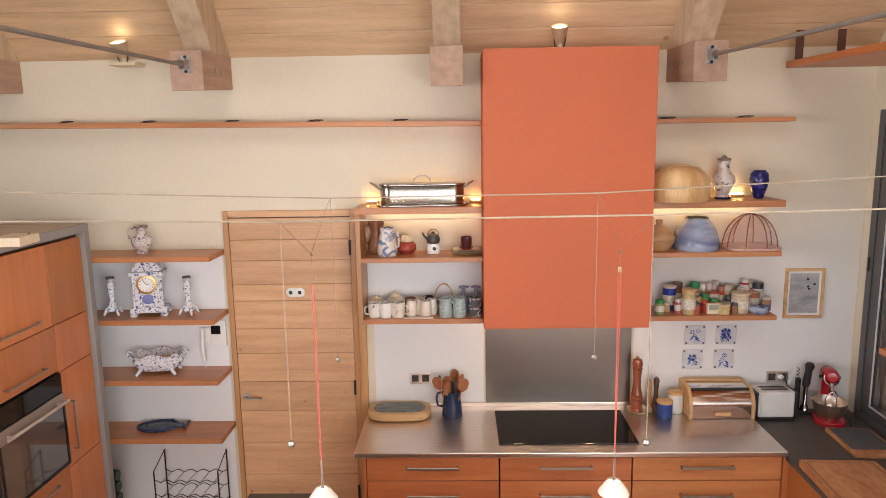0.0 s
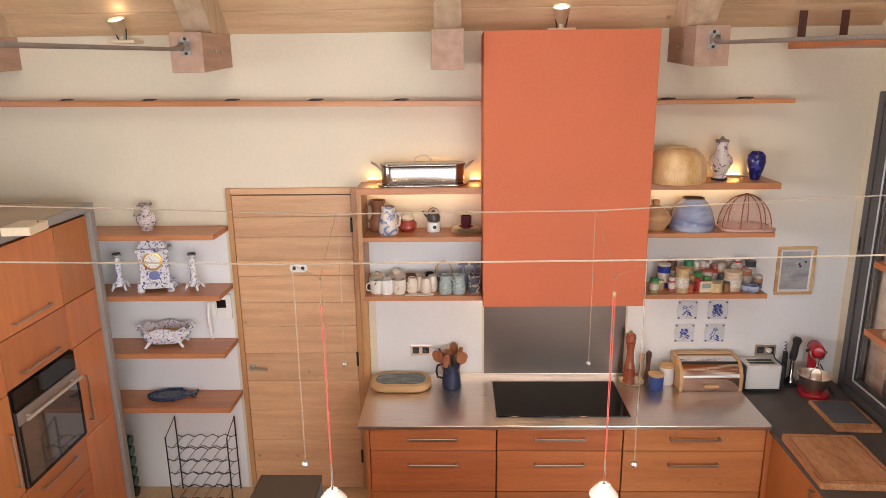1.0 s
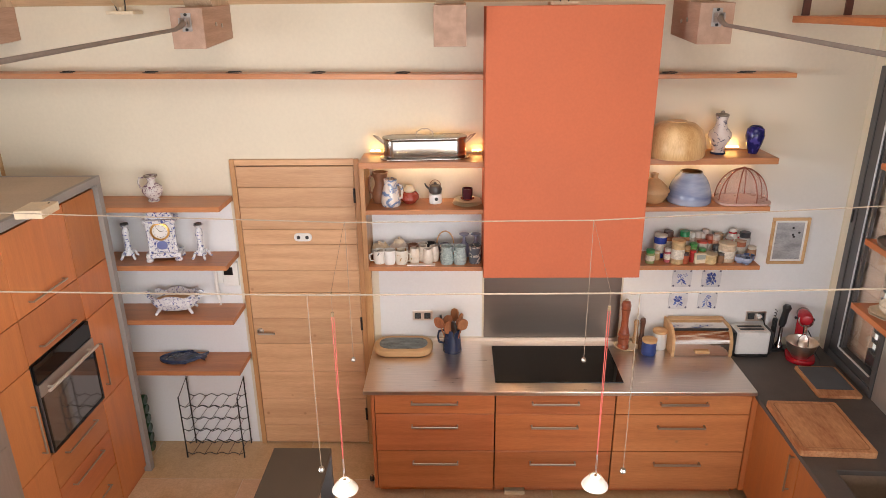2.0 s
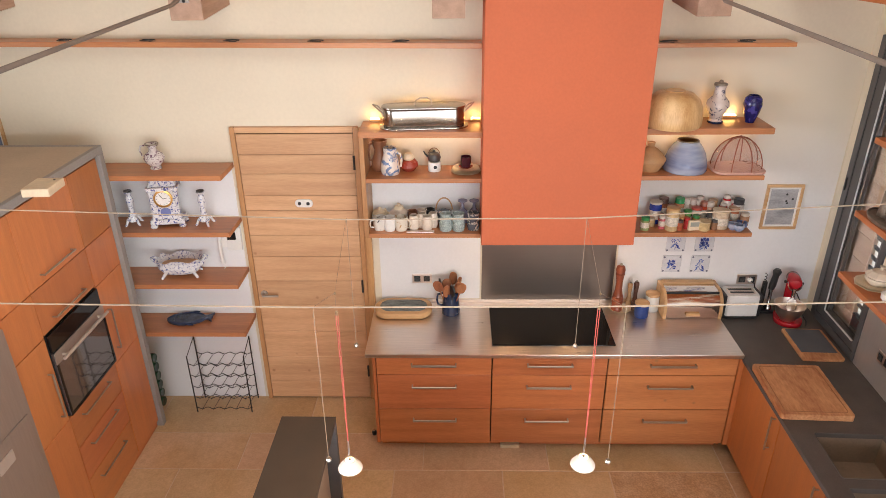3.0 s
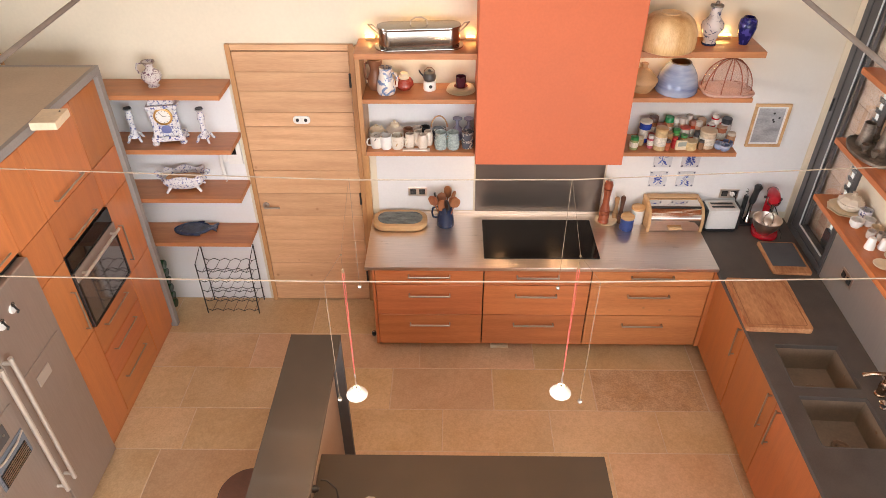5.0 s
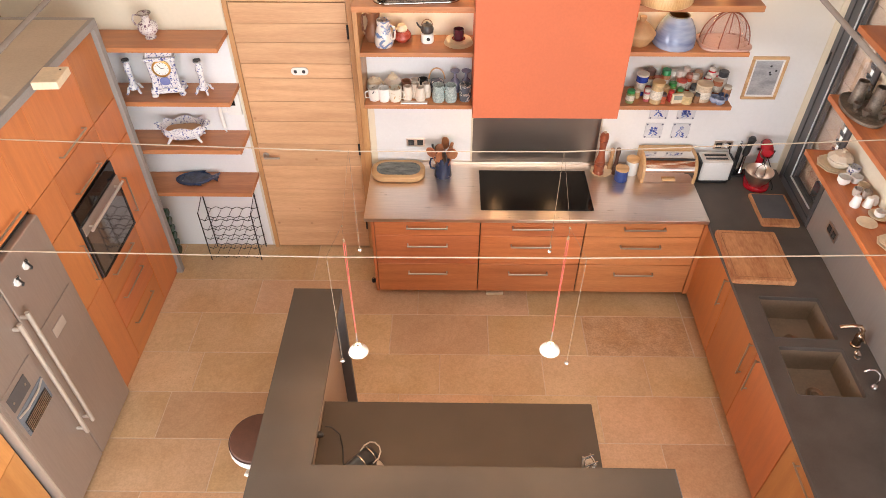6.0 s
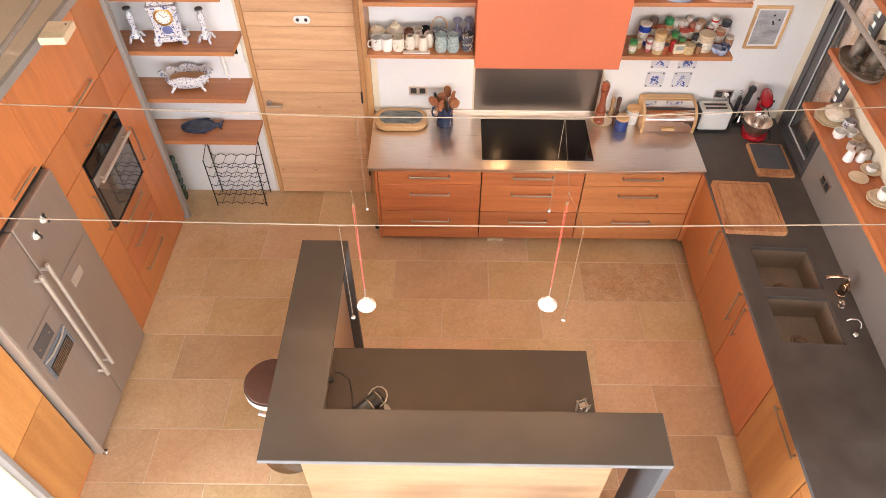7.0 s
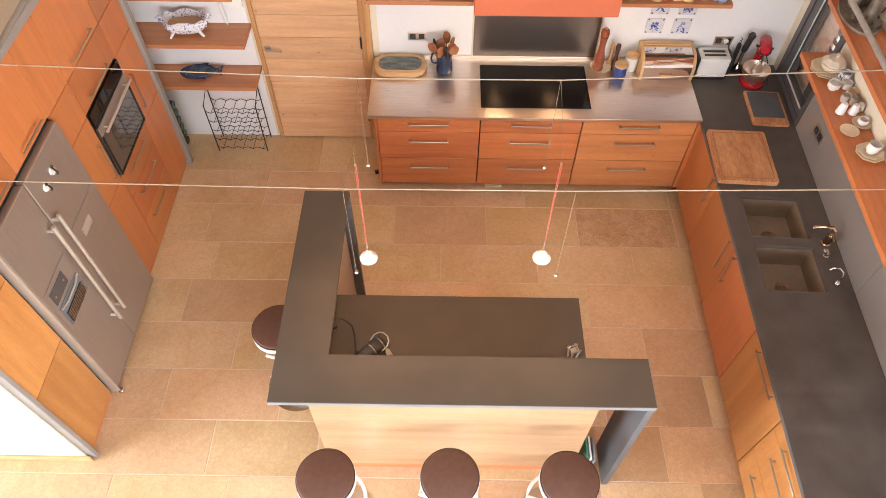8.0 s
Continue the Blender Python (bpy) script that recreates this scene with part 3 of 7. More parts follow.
# ---- roof timbers ----
def truss_foot(x, w, rod):
    t = thing("rafter", x, -0.001, 3.0, "pale squared timber rafter on a cut block", "beam")
    bmb = boxm(-w / 2, w / 2, -0.50, 0, 0.015, 0.235, 0.004)
    for v in bmb.verts:
        v.co.z += 0.035 * (1 + v.co.y / 0.5) * (1 if v.co.z < 0.12 else 0.45)
    part("block", bmb, BLOCK_WOOD, t, "grey-pink weathered timber block")
    bmr = boxm(-w / 2 + 0.012, w / 2 - 0.012, -3.05, 0.1, -0.10, 0.16, 0.004)
    part("rafter_bar", moved(bmr, Matrix.Translation((0, 0.02, 0.30)) @ Matrix.Rotation(radians(-50), 4, "X") @ Matrix.Translation((0, -0.05, -0.17))), BEAM_WOOD, t)
    if rod:
        plate = part("rod_plate", boxm(-0.028, 0.028, -0.508, -0.5005, 0.11, 0.208, 0.002, 1), GALV, t, "grey steel fixing plate")
        for dx in (-0.017, 0.017):
            part("lug", boxm(dx - 0.005, dx + 0.005, -0.57, -0.5085, 0.132, 0.184, 0.003, 1), GALV, plate)
        part("pin", tube([(-0.028, -0.55, 0.158), (0.028, -0.55, 0.158)], 0.008, 10), SATIN, plate, "", True)
        for dz in (0.119, 0.199):
            part("bolt", moved(lathe([(0, 0), (0.009, 0), (0.009, 0.006), (0, 0.008)], 6), Matrix.Translation((0, -0.5085, dz)) @ Matrix.Rotation(radians(90), 4, "X")), IRON, plate, "dark bolt head")
        for by, bz in ((-0.20, 0.133), (-0.30, 0.143)):
            part("bolt", moved(lathe([(0, 0), (0.013, 0), (0.013, 0.006), (0, 0.009)], 6), Matrix.Translation((-w / 2 - 0.0002 if x > 0 else w / 2 + 0.0002, by, bz)) @ Matrix.Rotation(radians(-90 if x > 0 else 90), 4, "Y")), SATIN, t, "dull bolt head")
    return t


truss_foot(0.60, 0.185, False)
truss_foot(2.072, 0.19, True)
truss_foot(-0.876, 0.187, True)
truss_foot(-2.25, 0.20, False)
for x, run, x2, drop, x1 in ((2.0, 9.0, -0.104, 0.30, 2.072), (-0.82, 9.0, 0.24, 0.25, -0.876)):
    r = thing("tie_rod", x, -0.452, 3.142, "grey steel tie rod crossing the room", "tie rod")
    k = 0.38 / run
    part("fork", tube([(x1 - x, -0.098, 0.016), ((x1 - x) * 0.3 + x2 * k, -0.28, 0.0), (x2 * k, -0.40, -drop * k)], 0.017, 10, taper=0.010), ROD, r, "", True)
    part("bar", tube([(x2 * k, -0.38, -drop * k), (x2, -run, -drop)], 0.0095, 10), ROD, r, "", True)


# ---- tall units along the side ----
X0 = -1.665


def tall_front(u, y0, y1, z0, z1, mat, handle=None, ux=X0):
    """One front, facing +x; y and z in the world. handle: (y or z from, to, at, axis)."""
    f = part("door_front", boxm(-0.021, 0.0, y0 + 0.0028 - U_Y, y1 - 0.0028 - U_Y, z0 + 0.0028, z1 - 0.0028, 0.0015, 1), mat, u)
    if handle:
        a, b, at, axis = handle
        pts = [(0.028, a - U_Y, at), (0.028, b - U_Y, at)] if axis == "y" else [(0.028, at - U_Y, a), (0.028, at - U_Y, b)]
        hb = tube(pts, 0.006)
        for p in pts:
            tube([(0, p[1] * 0.985 + (pts[0][1] + pts[1][1]) * 0.0075, p[2] * 0.985 + (pts[0][2] + pts[1][2]) * 0.0075), (p[0], p[1] * 0.985 + (pts[0][1] + pts[1][1]) * 0.0075, p[2] * 0.985 + (pts[0][2] + pts[1][2]) * 0.0075)], 0.0055, bm=hb)
        part("handle", hb, SATIN, f, "satin metal bar handle", True)
    return f


def tall_unit(y0, y1, label):
    global U_Y
    U_Y = (y0 + y1) / 2
    u = thing("tall_cabinet", X0, U_Y, 0, label, "cabinet")
    h = (y0 - y1) / 2
    part("body", boxm(-0.60, -0.0235, -abs(h) + 0.001, abs(h) - 0.001, 0.06, 2.18), SHADED_CARCASS, u)
    part("plinth", boxm(-0.56, -0.02, -abs(h) + 0.001, abs(h) - 0.001, 0.0, 0.059), CAB_Y, u)
    return u


u = tall_unit(-0.73, -0.375, "tall narrow beech cabinet at the end of the row")
tall_front(u, -0.73, -0.375, 1.70, 2.17, CAB_Z)
tall_front(u, -0.73, -0.375, 1.42, 1.70, CAB_Z)
tall_front(u, -0.73, -0.375, 0.83, 1.42, CAB_Z, (0.92, 1.22, -0.66, "z"))
tall_front(u, -0.73, -0.375, 0.06, 0.83, CAB_Z)
u = tall_unit(-1.315, -0.732, "tall beech oven cabinet with drawers below")
tall_front(u, -1.315, -0.732, 1.70, 2.17, CAB_Z, (-1.2, -0.87, 1.76, "y"))
tall_front(u, -1.315, -0.732, 1.43, 1.70, CAB_Z, (-1.2, -0.87, 1.49, "y"))
tall_front(u, -1.315, -0.732, 0.62, 0.855, CAB_Y, (-1.2, -0.87, 0.79, "y"))
tall_front(u, -1.315, -0.732, 0.36, 0.62, CAB_Y, (-1.2, -0.87, 0.56, "y"))
tall_front(u, -1.315, -0.732, 0.06, 0.36, CAB_Y, (-1.2, -0.87, 0.29, "y"))
u = tall_unit(-1.618, -1.317, "tall narrow beech cabinet beside the fridge")
tall_front(u, -1.618, -1.317, 1.70, 2.17, CAB_Z)
tall_front(u, -1.618, -1.317, 1.42, 1.70, CAB_Z)
tall_front(u, -1.618, -1.317, 0.85, 1.42, CAB_Z, (0.92, 1.22, -1.38, "z"))
tall_front(u, -1.618, -1.317, 0.06, 0.85, CAB_Z)
U_Y = -2.08
u = thing("fridge_top_cabinet", X0, U_Y, 1.712, "beech cupboard above the fridge", "cabinet")
part("body", boxm(-0.60, -0.0235, -0.459, 0.459, 0.0, 0.465), SHADED_CARCASS, u)
for a, b in ((-2.54, -2.08), (-2.08, -1.62)):
    f = part("door_front", boxm(-0.021, 0, a - U_Y + 0.002, b - U_Y - 0.002, 0.0, 0.458, 0.002, 1), CAB_Z, u)
    part("handle", tube([(0.028, a - U_Y + 0.1, 0.06), (0.028, b - U_Y - 0.1, 0.06)], 0.006), SATIN, f, "satin metal bar handle", True)
u = tall_unit(-2.985, -2.576, "tall beech cabinet at the hall end of the row")
# hall light on these fronts is put in the yellower wood
tall_front(u, -2.985, -2.576, 1.45, 2.17, DAYLIT_HONEY_Z)
tall_front(u, -2.985, -2.576, 0.81, 1.45, DAYLIT_HONEY_Z)
tall_front(u, -2.985, -2.576, 0.06, 0.81, DAYLIT_HONEY_Z)

case = thing("cabinet_surround", -2.0, -1.68, 0, "grey lacquered surround of the tall cabinets, white outside", "panel")
part("end_panel", boxm(-0.40, 0.365, 1.308, 1.358, 0, 2.19, 0.003), GREY_SIDE, case)
part("top_slab", boxm(-0.40, 0.335, -1.34, 1.32, 2.1905, 2.24, 0.003), TAN_TOP, case, "tan plastered top")
part("top_edge", boxm(0.3355, 0.365, -1.34, 1.358, 2.1905, 2.24, 0.003), GREY_SIDE, case)
part("top_edge", boxm(-0.40, 0.335, 1.3205, 1.358, 2.1905, 2.24, 0.003), GREY_SIDE, case)
part("hall_panel", boxm(-0.40, 0.365, -1.338, -1.309, 0, 2.19, 0.002), GREY_SIDE, case)
shell("wall_partition", boxm(-5.0, -2.401, -3.03, -2.90, 0, 2.24, bm=boxm(-2.4, -1.69, -3.03, -3.0195, 0, 2.24)), PLASTER, "low white partition wall closing the cabinets")
shell("baseboard", boxm(-5.0, -1.66, -3.045, -3.0305, 0, 0.06, 0.003, 1), PALE_WOOD, "thin pale wooden skirting along the partition")

oven = thing("built_in_oven", X0, -1.016, 0.865, "built-in steel and black glass oven", "oven")
part("case", boxm(-0.55, -0.004, -0.29, 0.282, 0, 0.555), BLACK, oven)
part("control_panel", boxm(-0.0035, 0.012, -0.29, 0.282, 0.445, 0.555, 0.003), BLACK_GLASS, oven)
dr = part("oven_door", boxm(-0.0035, 0.014, -0.29, 0.282, 0.0, 0.44, 0.003), OVEN_GLASS, oven, "dark mirrored glass door")
part("trim", boxm(0.0145, 0.02, -0.29, 0.282, 0.365, 0.437, 0.002), FRIDGE, dr, "brushed steel band")
for y0, y1, z0, z1 in ((-0.29, -0.272, 0.0, 0.3645), (0.264, 0.282, 0.0, 0.3645), (-0.2715, 0.2635, 0.0, 0.018)):
    part("door_edge", boxm(0.0145, 0.0175, y0, y1, z0, z1, 0.001, 1), BLACK_GLASS, dr, "black glass border")
ov = tube([(0.055, -0.265, 0.395), (0.055, 0.26, 0.395)], 0.010, 10)
for y in (-0.22, 0.2):
    tube([(0.02, y, 0.395), (0.055, y, 0.395)], 0.008, bm=ov)
part("handle", ov, FRIDGE_BAR, dr, "steel bar handle", True)

fr = thing("fridge_freezer", -1.64, -2.085, 0, "steel double-door fridge freezer with a water dispenser", "fridge")
part("body", boxm(-0.62, -0.045, -0.452, 0.455, 0.03, 1.685, 0.004), ALU, fr)
dl = part("freezer_door", boxm(-0.043, 0.012, -0.452, -0.045, 0.045, 1.685, 0.012, 3), FRIDGE, fr)
dr2 = part("fridge_door", boxm(-0.043, 0.012, -0.038, 0.455, 0.045, 1.685, 0.012, 3), FRIDGE, fr)
for d, y in ((dl, -0.105), (dr2, -0.02)):
    hb = tube([(0.06, y, 0.40), (0.06, y, 1.40)], 0.013, 10)
    for z in (0.44, 1.36):
        tube([(0.012, y, z), (0.06, y, z)], 0.011, bm=hb)
    part("handle", hb, FRIDGE_BAR, d, "long steel bar handle", True)
part("side_trim", boxm(-0.05, 0.016, -0.472, -0.4545, 0.0, 1.685, 0.006), FRIDGE_BAR, fr, "pale steel edge strip")
part("foot", lathe([(0, 0), (0.02, 0), (0.02, 0.014), (0.012, 0.018), (0, 0.018)], 14, at=(0.022, -0.462, 0)), CHROME, fr, "chrome foot")
disp = part("dispenser", boxm(0.0125, 0.02, -0.425, -0.115, 0.81, 1.168, 0.004), FRIDGE, dl, "grey water dispenser panel")
SCOOP = plain("grey_blue_plastic", (0.15, 0.165, 0.19), 0.3)
part("nozzle_bay", boxm(0.0205, 0.024, -0.405, -0.135, 0.822, 1.0, 0.003), SCOOP, disp, "grey-blue dispenser scoop")
part("drip_tray", boxm(0.0242, 0.0265, -0.385, -0.155, 0.828, 0.925, 0.003), BLACK, disp, "dark drip tray")
for i in range(6):
    part("grille_bar", boxm(0.0268, 0.030, -0.38, -0.16, 0.836 + i * 0.015, 0.841 + i * 0.015), STEEL, disp)
part("hood_lip", tube([(0.026, -0.40, 0.985), (0.034, -0.33, 0.972), (0.034, -0.21, 0.972), (0.026, -0.14, 0.985)], 0.006), FRIDGE_BAR, disp, "", True)
panel = part("display", boxm(0.0205, 0.024, -0.40, -0.22, 1.03, 1.135, 0.003), ALU, disp, "small dark control panel")
for dy in (-0.37, -0.25):
    part("button", moved(lathe([(0, 0), (0.007, 0), (0.007, 0.003), (0, 0.004)], 14), Matrix.Translation((0.0242, dy, 1.08)) @ Matrix.Rotation(radians(90), 4, "Y")), SATIN, panel, "pale round button", True)
ib = part("small_hatch", boxm(0.0125, 0.0185, 0.043, 0.415, 0.828, 1.181, 0.004), FRIDGE, dr2, "fold-down bar hatch")
part("grip", boxm(0.019, 0.026, 0.11, 0.235, 1.035, 1.105, 0.004), FRIDGE_BAR, ib, "pale recessed grip")


# ---- bar and low counter ----
bar = thing("bar_counter", 0.72, -2.45, 0, "L-shaped raised bar with a dark stone top and pale wood front", "counter")


def W(x0, x1, y0, y1, z0, z1, b=0.003, s=2):
    return boxm(x0 - 0.72, x1 - 0.72, y0 + 2.45, y1 + 2.45, z0, z1, b, s)


part("bar_top", prism([(x - 0.72, y + 2.45) for x, y in ((-0.247, -3.145), (1.692, -3.145), (1.692, -2.876), (0.03, -2.876), (0.03, -1.752), (-0.247, -1.752))], 1.21, 1.24, 0.003), SLATE, bar)
# strips added over the edges to carry the light that falls on them
part("top_edge", W(-0.246, 1.691, -3.1485, -3.1455, 1.212, 1.238, 0.0), DAYLIT_EDGE, bar, "thin strip for the daylit front edge")
part("top_edge", W(1.6925, 1.695, -3.144, -2.877, 1.212, 1.238, 0.0), DAYLIT_EDGE, bar, "thin strip for the daylit end edge")
part("end_leg", W(-0.247, 0.03, -1.79, -1.754, 0, 1.2095), SLATE_EDGE, bar)
part("end_leg", W(1.655, 1.692, -3.143, -2.88, 0, 1.2095), SLATE_EDGE, bar)
part("arm_panel", W(-0.09, -0.03, -2.9, -1.7905, 0, 1.2095), TAN_PANEL, bar, "tan panel under the arm of the bar")
part("front_panel", W(-0.09, 1.462, -3.06, -3.035, 0.09, 1.2095), MAPLE, bar, "pale maple front panel")
part("plinth", W(-0.09, 1.462, -3.05, -3.03, 0, 0.0895, 0.001), CAB_X, bar)
part("back_panel", W(-0.03, 1.45, -2.92, -2.895, 0.06, 1.2095), TAN_PANEL, bar)
part("niche_side", W(1.44, 1.462, -3.034, -2.921, 0.02, 1.2095), CAB_Z, bar)
low = thing("low_counter", 0.75, -2.6, 0, "low dark stone worktop behind the bar on a beech cabinet", "counter")
part("stone_top", boxm(-0.779, 0.70, -0.293, 0.305, 0.868, 0.90, 0.003), SLATE, low)
part("body", boxm(-0.76, 0.68, -0.28, 0.25, 0.09, 0.8675), CAB_X, low)
part("plinth", boxm(-0.76, 0.68, -0.28, 0.2, 0.0, 0.0895), CAB_X, low)
for i in range(3):
    f = part("drawer", boxm(-0.76 + i * 0.48 + 0.002, -0.76 + (i + 1) * 0.48 - 0.002, 0.251, 0.271, 0.1, 0.86, 0.002, 1), CAB_X, low)


def bar_stool(x, y, rz=0, seat_z=0.82):
    s = thing("bar_stool", x, y, 0, "round bar stool with brown leather seat and chrome ring", "stool", rz, "bar stools")
    part("seat", lathe([(0, seat_z), (0.12, seat_z - 0.002), (0.148, seat_z - 0.010), (0.156, seat_z - 0.026), (0.15, seat_z - 0.04), (0, seat_z - 0.04)], 40), LEATHER, s, "", True)
    part("piping", lathe([(0.1535, seat_z - 0.019), (0.158, seat_z - 0.021), (0.158, seat_z - 0.027), (0.1545, seat_z - 0.028), (0.1535, seat_z - 0.019)], 40), PIPING, s, "dark piped edge", True)
    part("seat_ring", lathe([(0.15, seat_z - 0.041), (0.160, seat_z - 0.044), (0.160, seat_z - 0.07), (0.14, seat_z - 0.074), (0, seat_z - 0.074)], 40), WHITE, s, "white enamelled ring under the seat", True)
    part("column", lathe([(0, 0.02), (0.032, 0.02), (0.03, 0.35), (0.025, 0.36), (0.025, seat_z - 0.075), (0, seat_z - 0.075)], 20), CHROME, s, "", True)
    ring = [(0.17 * math.cos(radians(a)), 0.02 + 0.17 * math.sin(radians(a)), 0.32) for a in range(-150, 151, 15)]
    part("footrest", tube([(0.02, 0, 0.36)] + ring + [(-0.02, 0, 0.36)], 0.011), WHITE, s, "white enamelled foot ring", True)
    part("base", lathe([(0, 0.0), (0.21, 0.0), (0.21, 0.008), (0.17, 0.016), (0.04, 0.028), (0, 0.028)], 40), CHROME, s, "", True)
    return s


st = bar_stool(0.012, -3.375)
for x, y in ((0.672, -3.362), (1.307, -3.368), (-0.385, -2.47)):
    copy_thing(st, pose(x, y, 0, 0, 0, 20))


# ---- run under the window ----
def right_thing(name, x, y, z, label, category, group=""):
    wx, wy = on_right(x, y)
    return thing(name, wx, wy, z, label, category, RIGHT, group)


SKEW = 0.0225          # the fronts draw nearer to the wall along the run


def run_front(x, y):
    """The place across the run of what stands x from the wall at its corner end, at y along it."""
    return x - SKEW * (y + 0.75)


rt = right_thing("stone_worktop", 0, 0, 0.835, "long dark stone worktop with two sunken basins", "worktop")
holes = [(-0.552, -0.168, -1.795, -1.447), (-0.552, -0.168, -2.22, -1.868)]
bm = pierced([-0.70, -0.552, -0.168, -0.003], [-4.6, -2.22, -1.868, -1.795, -1.447, -0.003], {(1, 1), (1, 3)}, 0.0, 0.03)
for v in bm.verts:
    if v.co.x < -0.69:
        v.co.x = run_front(-0.70, v.co.y)
part("stone_top", bm, RUN_STONE, rt)
# strip along the front edge, lighter and bluer than the top
part("front_edge", prism([(run_front(-0.7028, -4.6), -4.6), (run_front(-0.7003, -4.6), -4.6), (run_front(-0.7003, -0.72), -0.72), (run_front(-0.7028, -0.72), -0.72)], 0.002, 0.0285), SLATE_EDGE, rt, "thin lighter strip on the front edge")
BRONZE = material("dull_bronze_drain", (0.30, 0.21, 0.14), 0.35, 0.8, vary=0.1, bump=0)
BASIN = material("basin_composite", (0.235, 0.168, 0.115), 0.38, vary=0.1, scale=5)
for x0, x1, y0, y1 in holes:
    b = bmesh.new()
    d = 0.02
    boxm(x0 - d, x1 + d, y0 - d, y1 + d, -0.19, -0.175, bm=b)
    boxm(x0 - d, x0, y0 - d, y1 + d, -0.1745, -0.0005, bm=b)
    boxm(x1, x1 + d, y0 - d, y1 + d, -0.1745, -0.0005, bm=b)
    boxm(x0, x1, y0 - d, y0, -0.1745, -0.0005, bm=b)
    boxm(x0, x1, y1, y1 + d, -0.1745, -0.0005, bm=b)
    bs = part("basin", b, BASIN, rt, "brown-grey sunken basin")
    dx, dy = (x0 + x1) / 2 + 0.035, (y0 + y1) / 2 - 0.02
    part("rim", tube([(x, y, 0.0295) for x, y in oval(x1 - x0 + 0.004, y1 - y0 + 0.004, 0.012, 3, (x0 + x1) / 2, (y0 + y1) / 2)], 0.003, 6, closed=True), RUN_STONE, bs, "polished stone rim", True)
    part("drain", lathe([(0.030, -0.1735), (0.036, -0.170), (0.052, -0.168), (0.056, -0.1715), (0.056, -0.1748), (0.030, -0.1748), (0.030, -0.1735)], 28, at=(dx, dy, 0)), BRONZE, bs, "round metal drain", True)
    part("strainer", lathe([(0, -0.168), (0.009, -0.168), (0.011, -0.1735), (0.026, -0.1735), (0.029, -0.170), (0.031, -0.1735), (0.031, -0.1748), (0, -0.1748)], 28, at=(dx, dy, 0)), BRONZE, bs, "", True)
    part("overflow", moved(lathe([(0, 0), (0.011, 0), (0.011, 0.003), (0, 0.004)], 16), Matrix.Translation((x1 - 0.0002, (y0 + y1) / 2, -0.05)) @ Matrix.Rotation(radians(-90), 4, "Y")), BRONZE, bs, "small overflow cap")


def right_unit(y1, y0, fronts, label):
    """A cabinet between two places along the wall; fronts: (from, to, z0, z1, handle)."""
    c = (y0 + y1) / 2
    u = right_thing("base_cabinet", run_front(-0.68, c), c, 0, label, "cabinet", "base cabinets under the stone worktop")
    u.matrix_world = u.matrix_world @ pose(0, 0, 0, 0, 0, math.degrees(math.atan(SKEW)))
    if label.startswith("beech sink"):
        b = boxm(0.0235, 0.56, y1 - c + 0.001, y0 - c - 0.001, 0.1, 0.6)
    else:
        b = boxm(0.0235, 0.56, y1 - c + 0.001, y0 - c - 0.001, 0.1, 0.834)
    part("body", b, SHADED_CARCASS, u)
    part("plinth", boxm(0.06, 0.08, y1 - c + 0.001, y0 - c - 0.001, 0, 0.0995), CAB_Y, u)
    for a, b2, z0, z1, h in fronts:
        # fronts near the hall take the yellower wood that carries its light
        f = part("door_front", boxm(0, 0.0215, a - c + 0.0028, b2 - c - 0.0028, z0, z1, 0.002, 1), DAYLIT_HONEY_Z if c < -2.5 else CAB_Z, u)
        if h:
            pts = [(-0.028, h[1] - c, h[2]), (-0.028, h[3] - c, h[4])]
            hb = tube(pts, 0.006)
            for k in (0.06, 0.94):
                q = [pts[0][i] + (pts[1][i] - pts[0][i]) * k for i in range(3)]
                tube([(0, q[1], q[2]), tuple(q)], 0.0055, bm=hb)
            part("handle", hb, SATIN, f, "satin metal bar handle", True)
    return u


right_unit(-1.30, -0.70, [(-1.30, -0.70, 0.11, 0.825, ("z", -1.24, 0.55, -1.24, 0.86 - 0.06))], "beech base cabinet in the corner")
right_unit(-2.47, -1.302, [(-1.865, -1.302, 0.11, 0.825, ("z", -1.80, 0.50, -1.80, 0.80)), (-2.47, -1.865, 0.11, 0.825, ("z", -1.93, 0.50, -1.93, 0.80))], "beech sink cabinet with two doors")
right_unit(-3.05, -2.472, [(-3.05, -2.472, 0.11, 0.825, ("y", -2.60, 0.775, -2.92, 0.775))], "beech base cabinet with one wide handle")
right_unit(-3.66, -3.052, [(-3.66, -3.052, 0.70, 0.825, ("y", -3.20, 0.765, -3.51, 0.765)), (-3.66, -3.052, 0.385, 0.696, ("y", -3.20, 0.61, -3.51, 0.61)), (-3.66, -3.052, 0.11, 0.381, ("y", -3.20, 0.31, -3.51, 0.31))], "beech base cabinet with three drawers")
right_unit(-4.55, -3.662, [(-4.55, -3.662, 0.11, 0.825, None)], "beech base cabinet at the hall end")

ss = right_thing("steel_splash", -0.004, -2.7, 0.867, "brushed steel sheet behind the basins", "splashback")
part("sheet", boxm(-0.004, 0.002, -1.9, 0.479, 0, 0.616, 0.001, 1), STEEL_R, ss)
part("sheet", boxm(-0.0045, 0.002, 0.481, 1.965, 0, 0.616, 0.001, 1), STEEL_R, ss)
for z, y1 in ((1.485, -0.70), (1.895, -0.70), (2.345, -0.70)):
    s = right_thing("window_shelf", -0.13, -2.5, z, "deep reddish beech shelf across the window wall", "shelf")
    part("board", boxm(-0.105, 0.127, -2.0, y1 + 2.5, 0, 0.035, 0.003), SHELF_Y, s)

